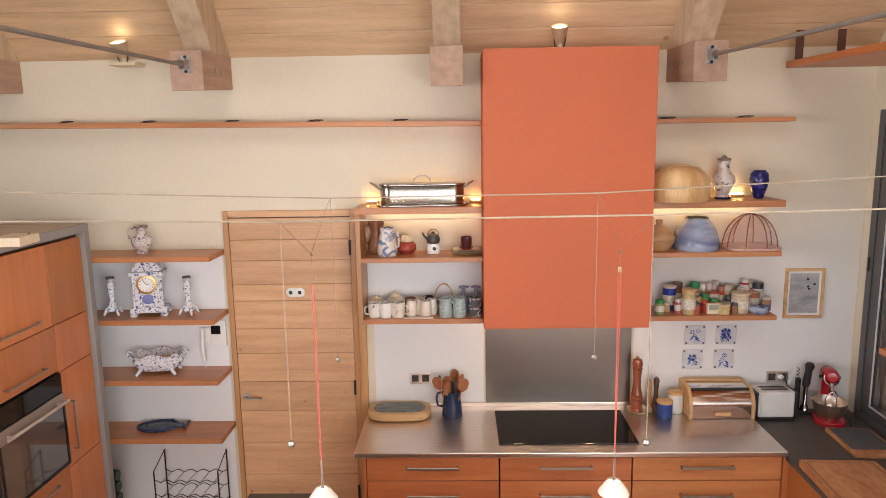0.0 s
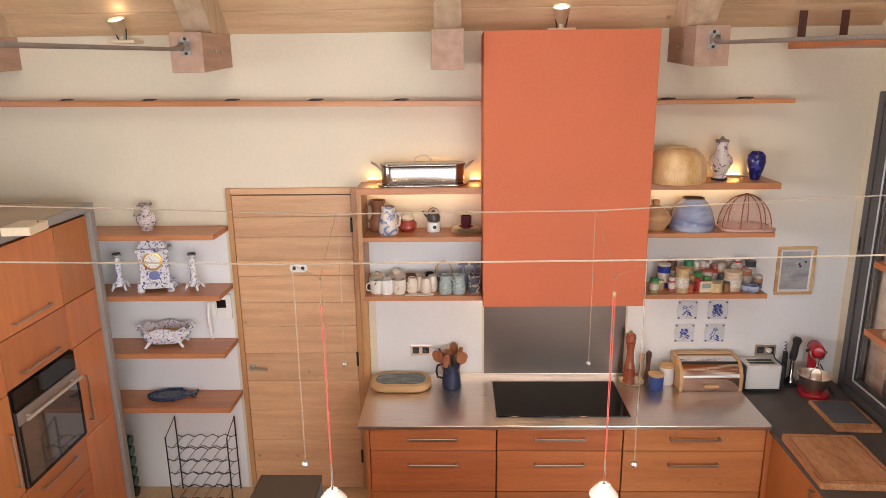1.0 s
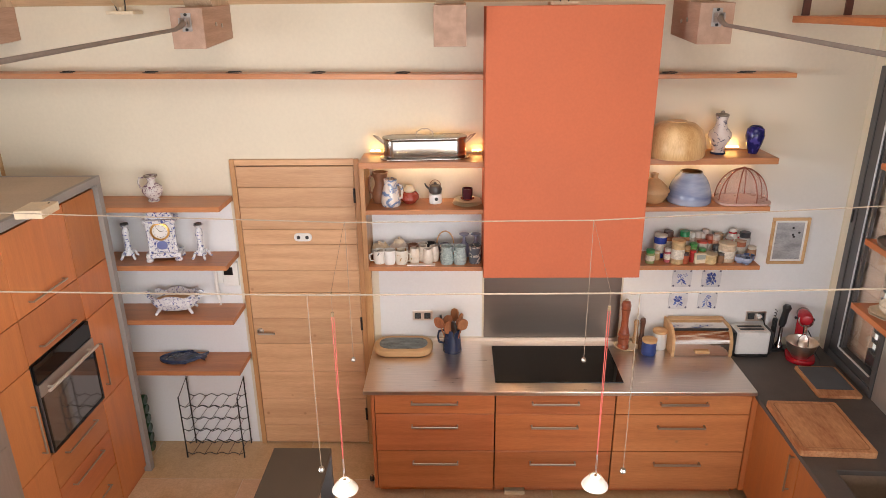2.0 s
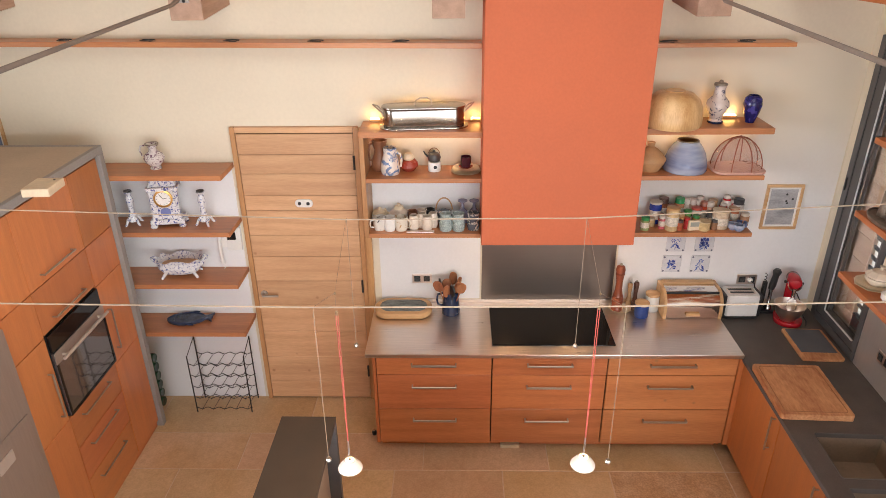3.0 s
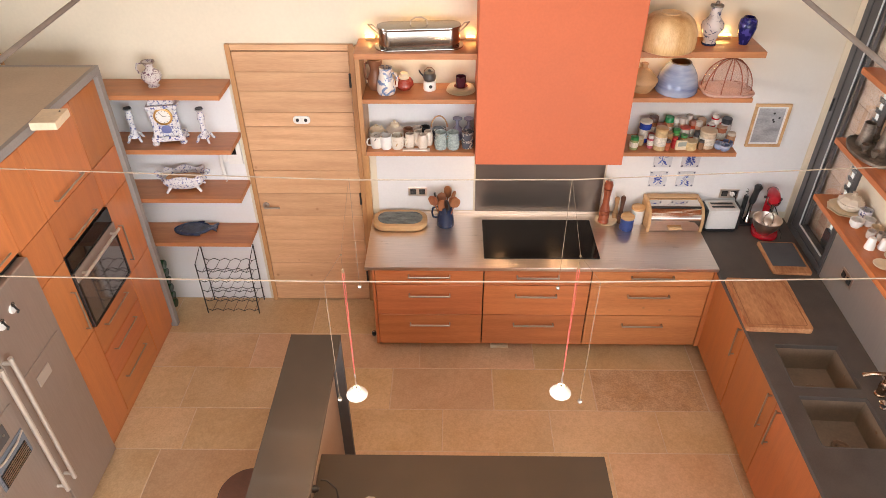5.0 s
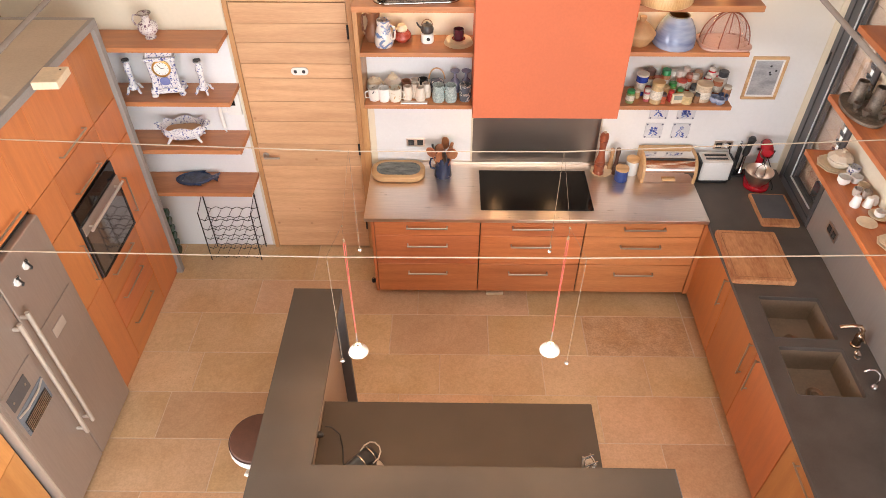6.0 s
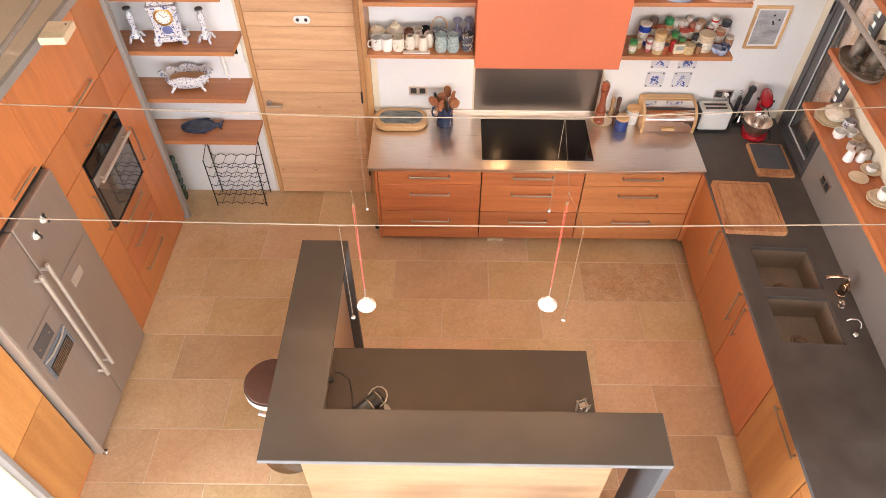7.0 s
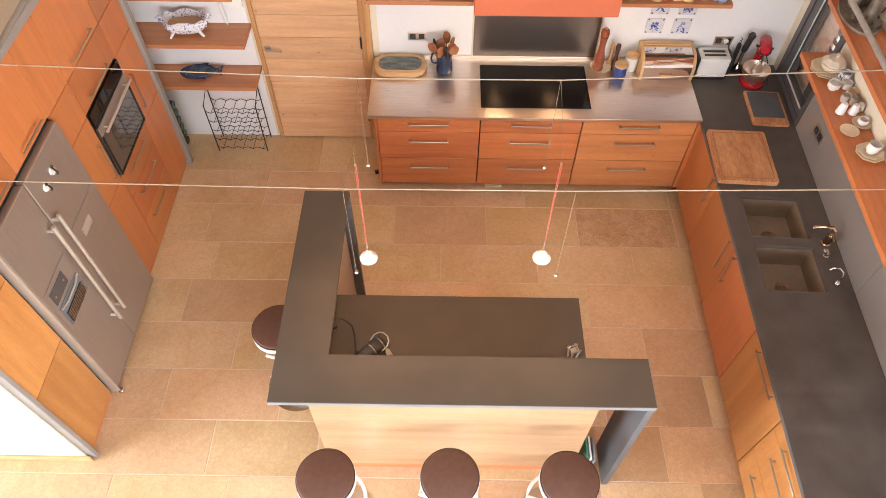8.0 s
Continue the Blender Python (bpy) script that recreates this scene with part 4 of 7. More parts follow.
win = right_thing("window_1", 0.02, -0.45, 0.865, "tall narrow window in a grey aluminium frame", "window")
tagged(win, kind="structure")
for y0, y1, z0, z1 in ((-0.275, -0.245, 0, 1.99), (0.30, 0.36, 0, 1.99), (-0.2445, 0.2995, 0, 0.055), (-0.2445, 0.2995, 1.935, 1.99)):
    part("window_frame", boxm(-0.03, 0.05, y0, y1, z0, z1, 0.004), ALU, win)
sash = part("sash", boxm(-0.022, 0.04, 0.195, 0.2985, 0.0565, 1.9335, 0.004), ALU, win, "grey opening sash")
part("sash_rail", boxm(-0.022, 0.04, -0.2165, 0.194, 0.0565, 0.118, 0.004), ALU, sash)
part("sash_rail", boxm(-0.022, 0.04, -0.2165, 0.194, 1.86, 1.9335, 0.004), ALU, sash)
part("sash_rail", boxm(-0.022, 0.04, -0.2435, -0.2175, 0.0565, 1.9335, 0.003), ALU, sash)
# pale grey puts the bead's daylight glint into its colour
BEAD = material("glinting_glazing_bead", (0.70, 0.70, 0.70), 0.35, 0.3, vary=0.04, bump=0)
part("sash_bead", boxm(-0.034, -0.0225, 0.178, 0.190, 0.119, 1.859, 0.003), BEAD, sash, "metal glazing bead coloured pale for its daylight glint")
part("sash_bead", boxm(-0.034, -0.0225, -0.214, 0.177, 0.119, 0.129, 0.003), BEAD, sash, "metal glazing bead coloured pale for its daylight glint")
part("seal", boxm(-0.028, -0.0225, 0.1655, 0.1775, 0.1295, 1.859), BLACK, sash, "black rubber seal")
part("gap_seal", boxm(-0.024, -0.0225, 0.2987, 0.2998, 0.0565, 1.9335), BLACK, win, "dark gap round the sash")
part("catch", boxm(-0.040, -0.0305, 0.325, 0.337, 0.98, 1.07, 0.002), BLACK, win, "black window catch")
pane = part("pane", boxm(0.005, 0.011, -0.217, 0.194, 0.118, 1.86), glass("window_glass", (0.93, 0.95, 0.94)), win, "clear pane")
pane.visible_shadow = False
# shutter folded close behind the pane: boards coloured as its reflections, louvred strip, dark stile
shut = right_thing("louvre_shutter", 0.115, -0.45, 0.865, "louvred shutter strip behind the window with boards for its reflections", "shutter")
# tan imitates room wood reflected in the glass
REFLECTED_TAN = wood("reflected_room_tan", (0.60, 0.41, 0.30), (0.46, 0.29, 0.20), "y", 0.6, 0.08, 0)
for k in range(11):
    part("plank", boxm(-0.012, 0.012, 0.052, 0.345, 0.1807 * k + 0.0006, 0.1807 * (k + 1) - 0.0006, 0.0015, 1), REFLECTED_TAN, shut)
part("stile", boxm(-0.016, 0.016, 0.034, 0.0515, 0.0, 1.988, 0.003, 1), REFLECTED_TAN, shut)
part("stile", boxm(-0.016, 0.016, -0.27, -0.046, 0.0, 1.988, 0.003, 1), ALU, shut, "dark grey stile")
part("rail", boxm(-0.014, 0.014, -0.0455, 0.0335, 0.0, 0.20, 0.003, 1), ALU, shut, "dark grey rail")
for i in range(24):
    part("slat", moved(boxm(-0.004, 0.004, -0.0455, 0.0335, -0.017, 0.017, 0.001, 1), Matrix.Translation((0, 0, 0.265 + i * 0.072)) @ Matrix.Rotation(radians(-10), 4, "Y")), ALU, shut)


# ---- cable lights ----
for y, z, left, right in ((-2.268, 2.545, 0.17, 0.095), (-2.881, 2.547, 0.07, 0.03)):
    c = thing("low_voltage_cable", 0.0, y, z, "thin tensioned low-voltage lighting cable", "cable")
    part("wire", tube([(-4.98, 0, left), (0.252, 0, 0), (1.104, 0, 0.005), (3.16, 0.03, right)], 0.0023, 6), CABLE, c, "", True)
SHADE = material("frosted_shade", (0.72, 0.64, 0.56), 0.4, vary=0.04, bump=0)
BULB = glow("bulb_glow", (1.0, 0.82, 0.6), 10.0)


def pendant(x, lift=0.0):
    p = thing("pendant_lamp", x, -2.57, 1.68 + lift, "small white pendant lamp on a red cord", "lamp", group="pendant lamps on the cables")
    part("shade", lathe([(0.017, 0.038), (0.020, 0.038), (0.032, 0.021), (0.043, 0.005), (0.045, 0.0), (0.042, 0.001), (0.029, 0.02), (0.017, 0.035)], 32), SHADE, p, "", True)
    part("bulb", lathe([(0, 0.008), (0.012, 0.012), (0.016, 0.024), (0.015, 0.034), (0.011, 0.037), (0, 0.037)], 16), BULB, p, "lit bulb", True)
    part("cap", lathe([(0.0, 0.0372), (0.007, 0.0372), (0.006, 0.042), (0, 0.044)], 16), SATIN, p, "small metal holder", True)
    for s in (-1, 1):
        part("stem", tube([(0.0028 * s, 0, 0.043), (0.0012 * s, 0, 0.128)], 0.0009, 6), GALV, p, "thin grey pin", True)
    for s in (-1, 1):
        part("cord", tube([(0.0008 * s, 0, 0.126), (0.0036 * s, 0, 0.66)], 0.0014, 6), RED_CORD, p, "red cord", True)
    part("cord_grip", boxm(-0.0045, 0.0045, -0.0025, 0.0025, 0.654, 0.67, 0.001, 1), BROWN_WIRE, p, "small brass cord grip")
    part("cord_ring", lathe([(0, -0.004), (0.003, -0.003), (0.0042, 0), (0.003, 0.003), (0, 0.004)], 12, at=(0, 0, 0.735 - lift)), BROWN_WIRE, p, "", True)
    part("clear_wire", tube([(0, 0, 0.67), (0, 0, 0.735 - lift)], 0.0006, 5), THIN_WIRE, p, "", True)
    for dy in (0.302, -0.311):
        part("side_wire", tube([(0, 0, 0.738 - lift), (0, dy, 0.866 - lift)], 0.00055, 5), THIN_WIRE, p, "", True)
    for dy in (0.318, -0.308):
        w = part("weight_wire", tube([(0, dy * 0.985, 0.866 - lift), (0, dy, 0.335 - lift)], 0.0010, 5), THIN_WIRE, p, "", True)
        part("weight", lathe([(0, -0.0095), (0.0065, -0.007), (0.0092, 0), (0.0065, 0.007), (0, 0.0095)], 14, at=(0, dy, 0.325 - lift)), SATIN, w, "small round counterweight", True)
    point_lamp("pendant_light", x, -2.57, 1.665 + lift, 6.5, (1.0, 0.54, 0.23), 0.02)
    return p


pendant(0.252)
pendant(1.104, 0.022)


SPOT_GOLD = material("pale_gilt", (0.62, 0.50, 0.33), 0.35, 0.5, vary=0.05, bump=0)


def up_spot(x, y, z):
    s = thing("uplight", x, y, z, "small cream spot lamp on top of the wall", "lamp")
    part("foot", boxm(-0.085, 0.085, -0.03, 0.11, 0, 0.02, 0.003), CREAM, s)
    part("stem", tube([(0, 0, 0.02), (0, 0, 0.055)], 0.014), CREAM, s, "", True)
    TIP = Matrix.Translation((0, 0, 0.05)) @ Matrix.Rotation(radians(24), 4, "X") @ Matrix.Rotation(radians(-4), 4, "Y")
    part("cup", moved(lathe([(0, 0.0), (0.026, 0.003), (0.036, 0.03), (0.05, 0.085), (0.053, 0.098), (0.048, 0.098), (0.045, 0.088), (0, 0.086)], 28), TIP), SPOT_GOLD, s, "pale gilt cup", True)
    for dx in (-0.024, 0.024):
        part("bracket", tube([(dx, 0, 0.02), (dx * 1.3, -0.004, 0.05), (dx * 1.5, -0.012, 0.085)], 0.004), BLACK, s, "dark bracket arm", True)
    part("lamp_disc", moved(lathe([(0, 0.0865), (0.043, 0.0865), (0.044, 0.092), (0, 0.093)], 24), TIP), glow("uplight_glow", (1.0, 0.9, 0.7), 2.2), s, "lit pale lamp")
    point_lamp("uplight_light", x, y - 0.03, z + 0.19, 0.3, (1.0, 0.78, 0.52), 0.05)


up_spot(1.275, -0.2, 3.229)
up_spot(-1.42, -0.115, 3.20)
for x0, x1, z in ((0.06, 0.13, 2.305), (0.735, 0.80, 2.305), (2.40, 2.49, 2.32), (2.17, 2.25, 2.32), (0.3, 0.6, 2.305)):
    b = thing("shelf_light", (x0 + x1) / 2, -0.03, z, "warm strip light at the back of the shelf", "lamp", group="strip lights on the shelves")
    w = (x1 - x0) / 2
    part("holder", boxm(-w, w, -0.014, 0.028, 0, 0.018, 0.003), PALE_WOOD, b)
    part("strip", boxm(-w + 0.004, w - 0.004, -0.008, 0.012, 0.0185, 0.026, 0.002), glow("strip_glow", (1.0, 0.58, 0.17), 32.0), b, "glowing strip")


# ---- crockery and small things ----
def faience(name, ground, ink, scale=28.0, cut=0.56):
    """Glazed ware with a painted sprig pattern."""
    m = bpy.data.materials.new(name)
    m.use_nodes = True
    t = m.node_tree
    b = t.nodes["Principled BSDF"]
    co = t.nodes.new("ShaderNodeTexCoord")
    n = t.nodes.new("ShaderNodeTexNoise")
    n.inputs["Scale"].default_value, n.inputs["Detail"].default_value, n.inputs["Distortion"].default_value = scale, 2.5, 1.2
    r = t.nodes.new("ShaderNodeValToRGB")
    e = r.color_ramp.elements
    e[0].position, e[1].position = cut - 0.03, cut + 0.05
    e[0].color, e[1].color = (*ground, 1), (*ink, 1)
    t.links.new(co.outputs["Object"], n.inputs["Vector"])
    t.links.new(n.outputs["Fac"], r.inputs[0])
    t.links.new(r.outputs[0], b.inputs["Base Color"])
    b.inputs["Roughness"].default_value = 0.22
    return m


DELFT = faience("blue_white_faience", (0.68, 0.68, 0.70), (0.07, 0.09, 0.27), 58, 0.575)
DELFT_RED = faience("blue_red_faience", (0.62, 0.57, 0.55), (0.16, 0.08, 0.12), 55, 0.555)
DELFT_DARK = faience("grey_sprig_faience", (0.66, 0.58, 0.54), (0.10, 0.10, 0.16), 40, 0.6)
DELFT_FLOWER = faience("flowered_faience", (0.68, 0.60, 0.53), (0.14, 0.20, 0.34), 20, 0.54)
PATTERN_DARK = faience("dark_patterned_glaze", (0.10, 0.11, 0.13), (0.55, 0.50, 0.44), 30, 0.55)
COBALT = faience("cobalt_glaze", (0.008, 0.010, 0.09), (0.045, 0.04, 0.24), 22, 0.55)
NAVY = plain("navy_enamel", (0.02, 0.035, 0.085), 0.25)
BLUE = plain("blue_enamel", (0.03, 0.07, 0.27), 0.4)
GREYBLUE = material("grey_blue_glaze", (0.42, 0.46, 0.55), 0.2, vary=0.2, scale=4.5, stretch=(0.4, 0.4, 1.8), bump=0.0, bump_scale=9, dark=(0.12, 0.15, 0.28))
TERRA = plain("tan_stoneware", (0.50, 0.29, 0.14), 0.5)
REDPOT = plain("red_glaze", (0.33, 0.05, 0.03), 0.25)
BROWN = plain("brown_stoneware", (0.24, 0.10, 0.05), 0.4)
PINK = plain("pale_pink_glass_plate", (0.58, 0.37, 0.31), 0.3)
CELADON = plain("celadon_glaze", (0.38, 0.45, 0.43), 0.25, 0.0, 0.18, 90)
PEWTER = plain("pewter", (0.25, 0.205, 0.165), 0.42, 0.55, 0.25)
MILL_WOOD = wood("mill_cherry", (0.30, 0.078, 0.035), (0.19, 0.045, 0.02), "z", 0.3, 0.05, 0.4)
MILL_DARK = wood("mill_walnut", (0.10, 0.04, 0.025), (0.06, 0.025, 0.015), "z", 0.35, 0.05, 0.3)
AMBER = wood("turned_amber_bowl", (0.76, 0.53, 0.27), (0.52, 0.27, 0.095), "z", 0.4, 0.0, 0.2, 1.1)
SLATE_BOARD = material("green_grey_slate", (0.16, 0.18, 0.17), 0.4, vary=0.4, scale=9, stretch=(1, 3, 1), dark=(0.035, 0.045, 0.042))
GLASSY = plain("clear_jar", (0.55, 0.50, 0.45), 0.12)
RED_PAINT = plain("red_enamel", (0.42, 0.012, 0.022), 0.18)
GOLD = plain("gilt_rim", (0.55, 0.33, 0.10), 0.3, 0.9)


def vessel(name, x, y, z, profile, mat, label, category, rz=0, group="", handle=None, flute=None, body="body"):
    v = thing(name, x, y, z, label, category, rz, group)
    part(body, lathe(profile, 28, flute=flute), mat, v, "", True)
    if handle:
        r, z0, z1, out, th = handle
        part("handle", tube([(r * 0.9, 0, z0), (r + out * 0.8, 0, z0 + (z1 - z0) * 0.1), (r + out, 0, (z0 + z1) / 2), (r + out * 0.8, 0, z1 - (z1 - z0) * 0.1), (r * 0.9, 0, z1)], th), mat, v, "", True)
    return v


def cup_profile(r, h, foot=0.7, wall=0.004, belly=1.0):
    return [(0, 0), (r * foot, 0), (r * foot, 0.004), (r * belly, h * 0.35), (r, h), (r - wall, h), (r * belly - wall, h * 0.35), (r * foot - wall, 0.008), (0, 0.008)]


# beside the door
jug = vessel("pitcher", -1.40, -0.13, 2.015, [(0, 0), (0.036, 0), (0.039, 0.008), (0.03, 0.02), (0.056, 0.045), (0.068, 0.075), (0.06, 0.10), (0.028, 0.125), (0.023, 0.145), (0.042, 0.175), (0.038, 0.175), (0.02, 0.145), (0, 0.14)], DELFT_RED, "small white faience pitcher with dark sprigs", "jug", 180, handle=(0.04, 0.085, 0.165, 0.05, 0.006))
part("lip", lathe([(0.0405, 0.168), (0.0445, 0.17), (0.0445, 0.178), (0.0385, 0.178), (0.0405, 0.168)], 24), PEWTER, jug, "dark painted lip", True)

clock = thing("mantel_clock", -1.375, -0.14, 1.605, "blue and white porcelain mantel clock with a gilt dial", "clock", 10)
part("plinth", boxm(-0.115, 0.115, -0.065, 0.065, 0.025, 0.06, 0.008), DELFT, clock)
for dx in (-0.095, 0.095):
    for dy in (-0.05, 0.05):
        part("foot", lathe([(0, 0), (0.02, 0), (0.026, 0.012), (0.018, 0.026), (0, 0.026)], 14, at=(dx, dy, 0)), DELFT, clock, "", True)
part("case", boxm(-0.078, 0.078, -0.05, 0.05, 0.06, 0.27, 0.006), DELFT, clock)
for dx in (-0.083, 0.083):
    part("column", lathe([(0, 0.06), (0.018, 0.06), (0.012, 0.08), (0.010, 0.16), (0.013, 0.24), (0.02, 0.27), (0, 0.27)], 14, at=(dx, -0.045, 0)), DELFT, clock, "", True)
part("cornice", boxm(-0.105, 0.105, -0.065, 0.065, 0.27, 0.295, 0.006), DELFT, clock)
pts = [(0.09 * math.cos(radians(a)), 0.296 + 0.075 * math.sin(radians(a))) for a in range(0, 181, 15)]
part("crest", moved(prism(pts, -0.045, 0.045, 0.004), Matrix.Rotation(radians(90), 4, "X")), DELFT, clock)
dial = part("dial", moved(lathe([(0, 0), (0.05, 0), (0.05, 0.008), (0, 0.008)], 36), Matrix.Translation((0, -0.0505, 0.215)) @ Matrix.Rotation(radians(90), 4, "X")), WHITE, clock, "white enamel dial")
part("dial_ring", moved(lathe([(0.05, 0), (0.063, 0.002), (0.063, 0.012), (0.05, 0.014), (0.05, 0)], 36), Matrix.Translation((0, -0.0505, 0.215)) @ Matrix.Rotation(radians(90), 4, "X")), GOLD, dial, "gilt ring", True)
for a, l in ((-35, 0.036), (80, 0.026)):
    part("clock_hand", moved(boxm(-0.0015, 0.0015, -0.0605, -0.059, 0, l), Matrix.Translation((0, 0, 0.215)) @ Matrix.Rotation(radians(a), 4, "Y")), BLACK, dial)
for a in range(0, 360, 30):
    part("hour_mark", moved(boxm(-0.0016, 0.0016, -0.0598, -0.0588, 0.038, 0.045), Matrix.Translation((0, 0, 0.215)) @ Matrix.Rotation(radians(a), 4, "Y")), BLACK, dial)
part("cartouche", moved(prism(oval(0.07, 0.06, 0.028), 0, 0.005, 0.002), Matrix.Translation((0, -0.0505, 0.115)) @ Matrix.Rotation(radians(90), 4, "X")), plain("cartouche_blue", (0.14, 0.17, 0.38)), clock, "painted blue cartouche", True)


def candlestick(x, rz):
    c = thing("candlestick", x, -0.14, 1.605, "blue and white porcelain candlestick on scrolled feet", "candlestick", rz, "pair of candlesticks")
    part("stem", lathe([(0, 0.03), (0.035, 0.03), (0.03, 0.05), (0.022, 0.075), (0.017, 0.13), (0.027, 0.18), (0.022, 0.21), (0.012, 0.225), (0.03, 0.245), (0, 0.245)], 20), DELFT, c, "", True)
    part("drip_pan", lathe([(0, 0.246), (0.026, 0.251), (0.026, 0.255), (0.01, 0.252), (0, 0.252)], 24), BLACK, c, "dark drip pan", True)
    for a in range(0, 360, 90):
        ca, sa = math.cos(radians(a + 45)), math.sin(radians(a + 45))
        part("foot", tube([(0.02 * ca, 0.02 * sa, 0.06), (0.045 * ca, 0.045 * sa, 0.045), (0.055 * ca, 0.055 * sa, 0.018), (0.068 * ca, 0.068 * sa, 0.008)], 0.011, taper=0.008), DELFT, c, "", True)


candlestick(-1.63, 12)
candlestick(-1.125, -8)

pl = thing("jardiniere", -1.36, -0.14, 1.2, "scalloped blue and white porcelain jardiniere on four feet", "planter", 6)
b = bmesh.new()
rings = []
for k, (s, z) in enumerate(((0.62, 0.03), (0.8, 0.05), (0.97, 0.09), (0.9, 0.115), (1.05, 0.145), (0.99, 0.14), (0.85, 0.11), (0.6, 0.05))):
    ring = []
    for i in range(48):
        a = 2 * math.pi * i / 48
        wav = 1 + (0.05 * math.cos(8 * a) if k in (2, 4, 5) else 0.0)
        zz = z + (0.012 * math.cos(8 * a) if k in (4, 5) else 0)
        ring.append(b.verts.new((0.165 * s * wav * math.copysign(abs(math.cos(a)) ** 0.7, math.cos(a)), 0.085 * s * wav * math.copysign(abs(math.sin(a)) ** 0.7, math.sin(a)), zz)))
    rings.append(ring)
for p, q in zip(rings, rings[1:]):
    for i in range(48):
        b.faces.new((p[i], p[(i + 1) % 48], q[(i + 1) % 48], q[i]))
b.faces.new(rings[0][::-1])
b.faces.new(rings[-1])
bmesh.ops.recalc_face_normals(b, faces=b.faces[:])
part("bowl", b, DELFT, pl, "", True)
# tan disc set inside the bowl below its rim
part("lining", prism([(0.128 * math.copysign(abs(math.cos(a)) ** 0.7, math.cos(a)), 0.064 * math.copysign(abs(math.sin(a)) ** 0.7, math.sin(a))) for a in [2 * math.pi * i / 40 for i in range(40)]], 0.09, 0.104), TERRA, pl, "flat tan disc inside")
for dx in (-0.11, 0.11):
    for dy in (-0.055, 0.055):
        part("foot", tube([(dx * 0.85, dy * 0.8, 0.05), (dx, dy, 0.03), (dx * 1.15, dy * 1.2, 0.008)], 0.014, taper=0.009), DELFT, pl, "", True)
for s in (-1, 1):
    part("scroll_handle", tube([(s * 0.15, 0, 0.10), (s * 0.185, 0, 0.125), (s * 0.20, 0, 0.15), (s * 0.18, 0, 0.16), (s * 0.165, 0, 0.145)], 0.010), DELFT, pl, "", True)

fish = thing("fish_dish", -1.40, -0.11, 0.798, "dark blue-grey glazed dish shaped like a fish", "dish", 6)
out = []
for i in range(44):
    a = 2 * math.pi * i / 44
    out.append((0.145 * math.cos(a) - 0.01, 0.083 * math.sin(a) * abs(math.sin(a)) ** 0.25))
FISH = material("fish_glaze", (0.05, 0.062, 0.105), 0.25, vary=0.3, scale=14)
part("body", prism(out, 0.0, 0.02, 0.008), FISH, fish, "", True)
part("rim", tube([(x * 0.95, y * 0.95, 0.022) for x, y in out], 0.006, closed=True), NAVY, fish, "", True)
part("gill_ridge", tube([(-0.075 - 0.022 * math.cos(t), 0.058 * math.sin(t), 0.021) for t in [math.pi * (k / 10 - 0.5) for k in range(11)]], 0.004), NAVY, fish, "", True)
part("tail", prism([(0.10, -0.03), (0.145, -0.022), (0.19, -0.062), (0.178, -0.02), (0.186, 0.0), (0.178, 0.024), (0.188, 0.058), (0.145, 0.022), (0.10, 0.03)], 0.006, 0.026, 0.004), FISH, fish)
for s in (-1, 1):
    part("fin", prism([(-0.02, s * 0.074), (0.035, s * 0.071), (0.065, s * 0.098), (0.02, s * 0.094)][::s], 0.008, 0.022, 0.003), NAVY, fish)

rack = thing("wine_rack", -1.205, -0.115, 0, "empty black wrought-iron wine rack on the floor", "rack")
for sx in (-0.222, 0.216):
    for sy, h in ((-0.09, 0.53), (0.09, 0.60)):
        part("post", tube([(sx, sy, 0), (sx, sy, h)], 0.0048), IRON, rack, "", True)
    part("side_bar", tube([(sx, -0.09, 0.525), (sx, 0.09, 0.595)], 0.003), IRON, rack, "", True)
for k in range(5):
    z = 0.04 + k * 0.104
    for sy in (-0.09, 0.09):
        zz = z - (0.015 if sy > 0 else 0.0)
        part("wavy_bar", tube([(-0.225 + 0.45 * i / 40, sy, zz + 0.009 * math.cos(2 * math.pi * 5 * i / 40)) for i in range(41)], 0.0028, 6), IRON, rack, "", True)
    for i in range(5):
        x = -0.18 + i * 0.09
        part("cross_bar", tube([(x, -0.10, z - 0.010), (x, 0.09, z - 0.024)], 0.002, 6), IRON, rack, "", True)

GREEN_GLASS = plain("green_bottle_glass", (0.012, 0.05, 0.022), 0.1)
for i in range(6):
    bt = thing("wine_bottle", -1.79, -0.12, 0.04 + i * 0.083, "dark green wine bottle lying in a stack", "bottle", group="stacked bottles")
    part("glass", moved(lathe([(0, 0), (0.036, 0), (0.04, 0.006), (0.04, 0.19), (0.014, 0.24), (0.014, 0.29), (0, 0.29)], 20), Matrix.Translation((0.07, 0, 0)) @ Matrix.Rotation(radians(-90), 4, "Y")), GREEN_GLASS, bt, "", True)

ic = thing("intercom", -0.985, -0.001, 1.35, "white wall intercom with a dark screen and handset", "intercom")
part("panel", boxm(-0.055, 0.055, -0.03, 0, 0, 0.18, 0.006), WHITE, ic)
part("screen", boxm(-0.045, 0.02, -0.034, -0.0305, 0.085, 0.145, 0.002), BLACK_GLASS, ic, "dark screen")
hs = tube([(-0.10, -0.04, 0.13), (-0.104, -0.05, 0.02), (-0.10, -0.04, -0.10)], 0.014, 10)
part("handset", hs, WHITE, ic, "white handset", True)
part("cradle", boxm(-0.12, -0.0555, -0.026, 0, 0.02, 0.13, 0.005), WHITE, ic)
part("curled_cord", tube([(-0.1 + 0.008 * math.sin(i), -0.03, -0.11 - 0.004 * i) for i in range(14)], 0.003, 6), WHITE, ic, "", True)

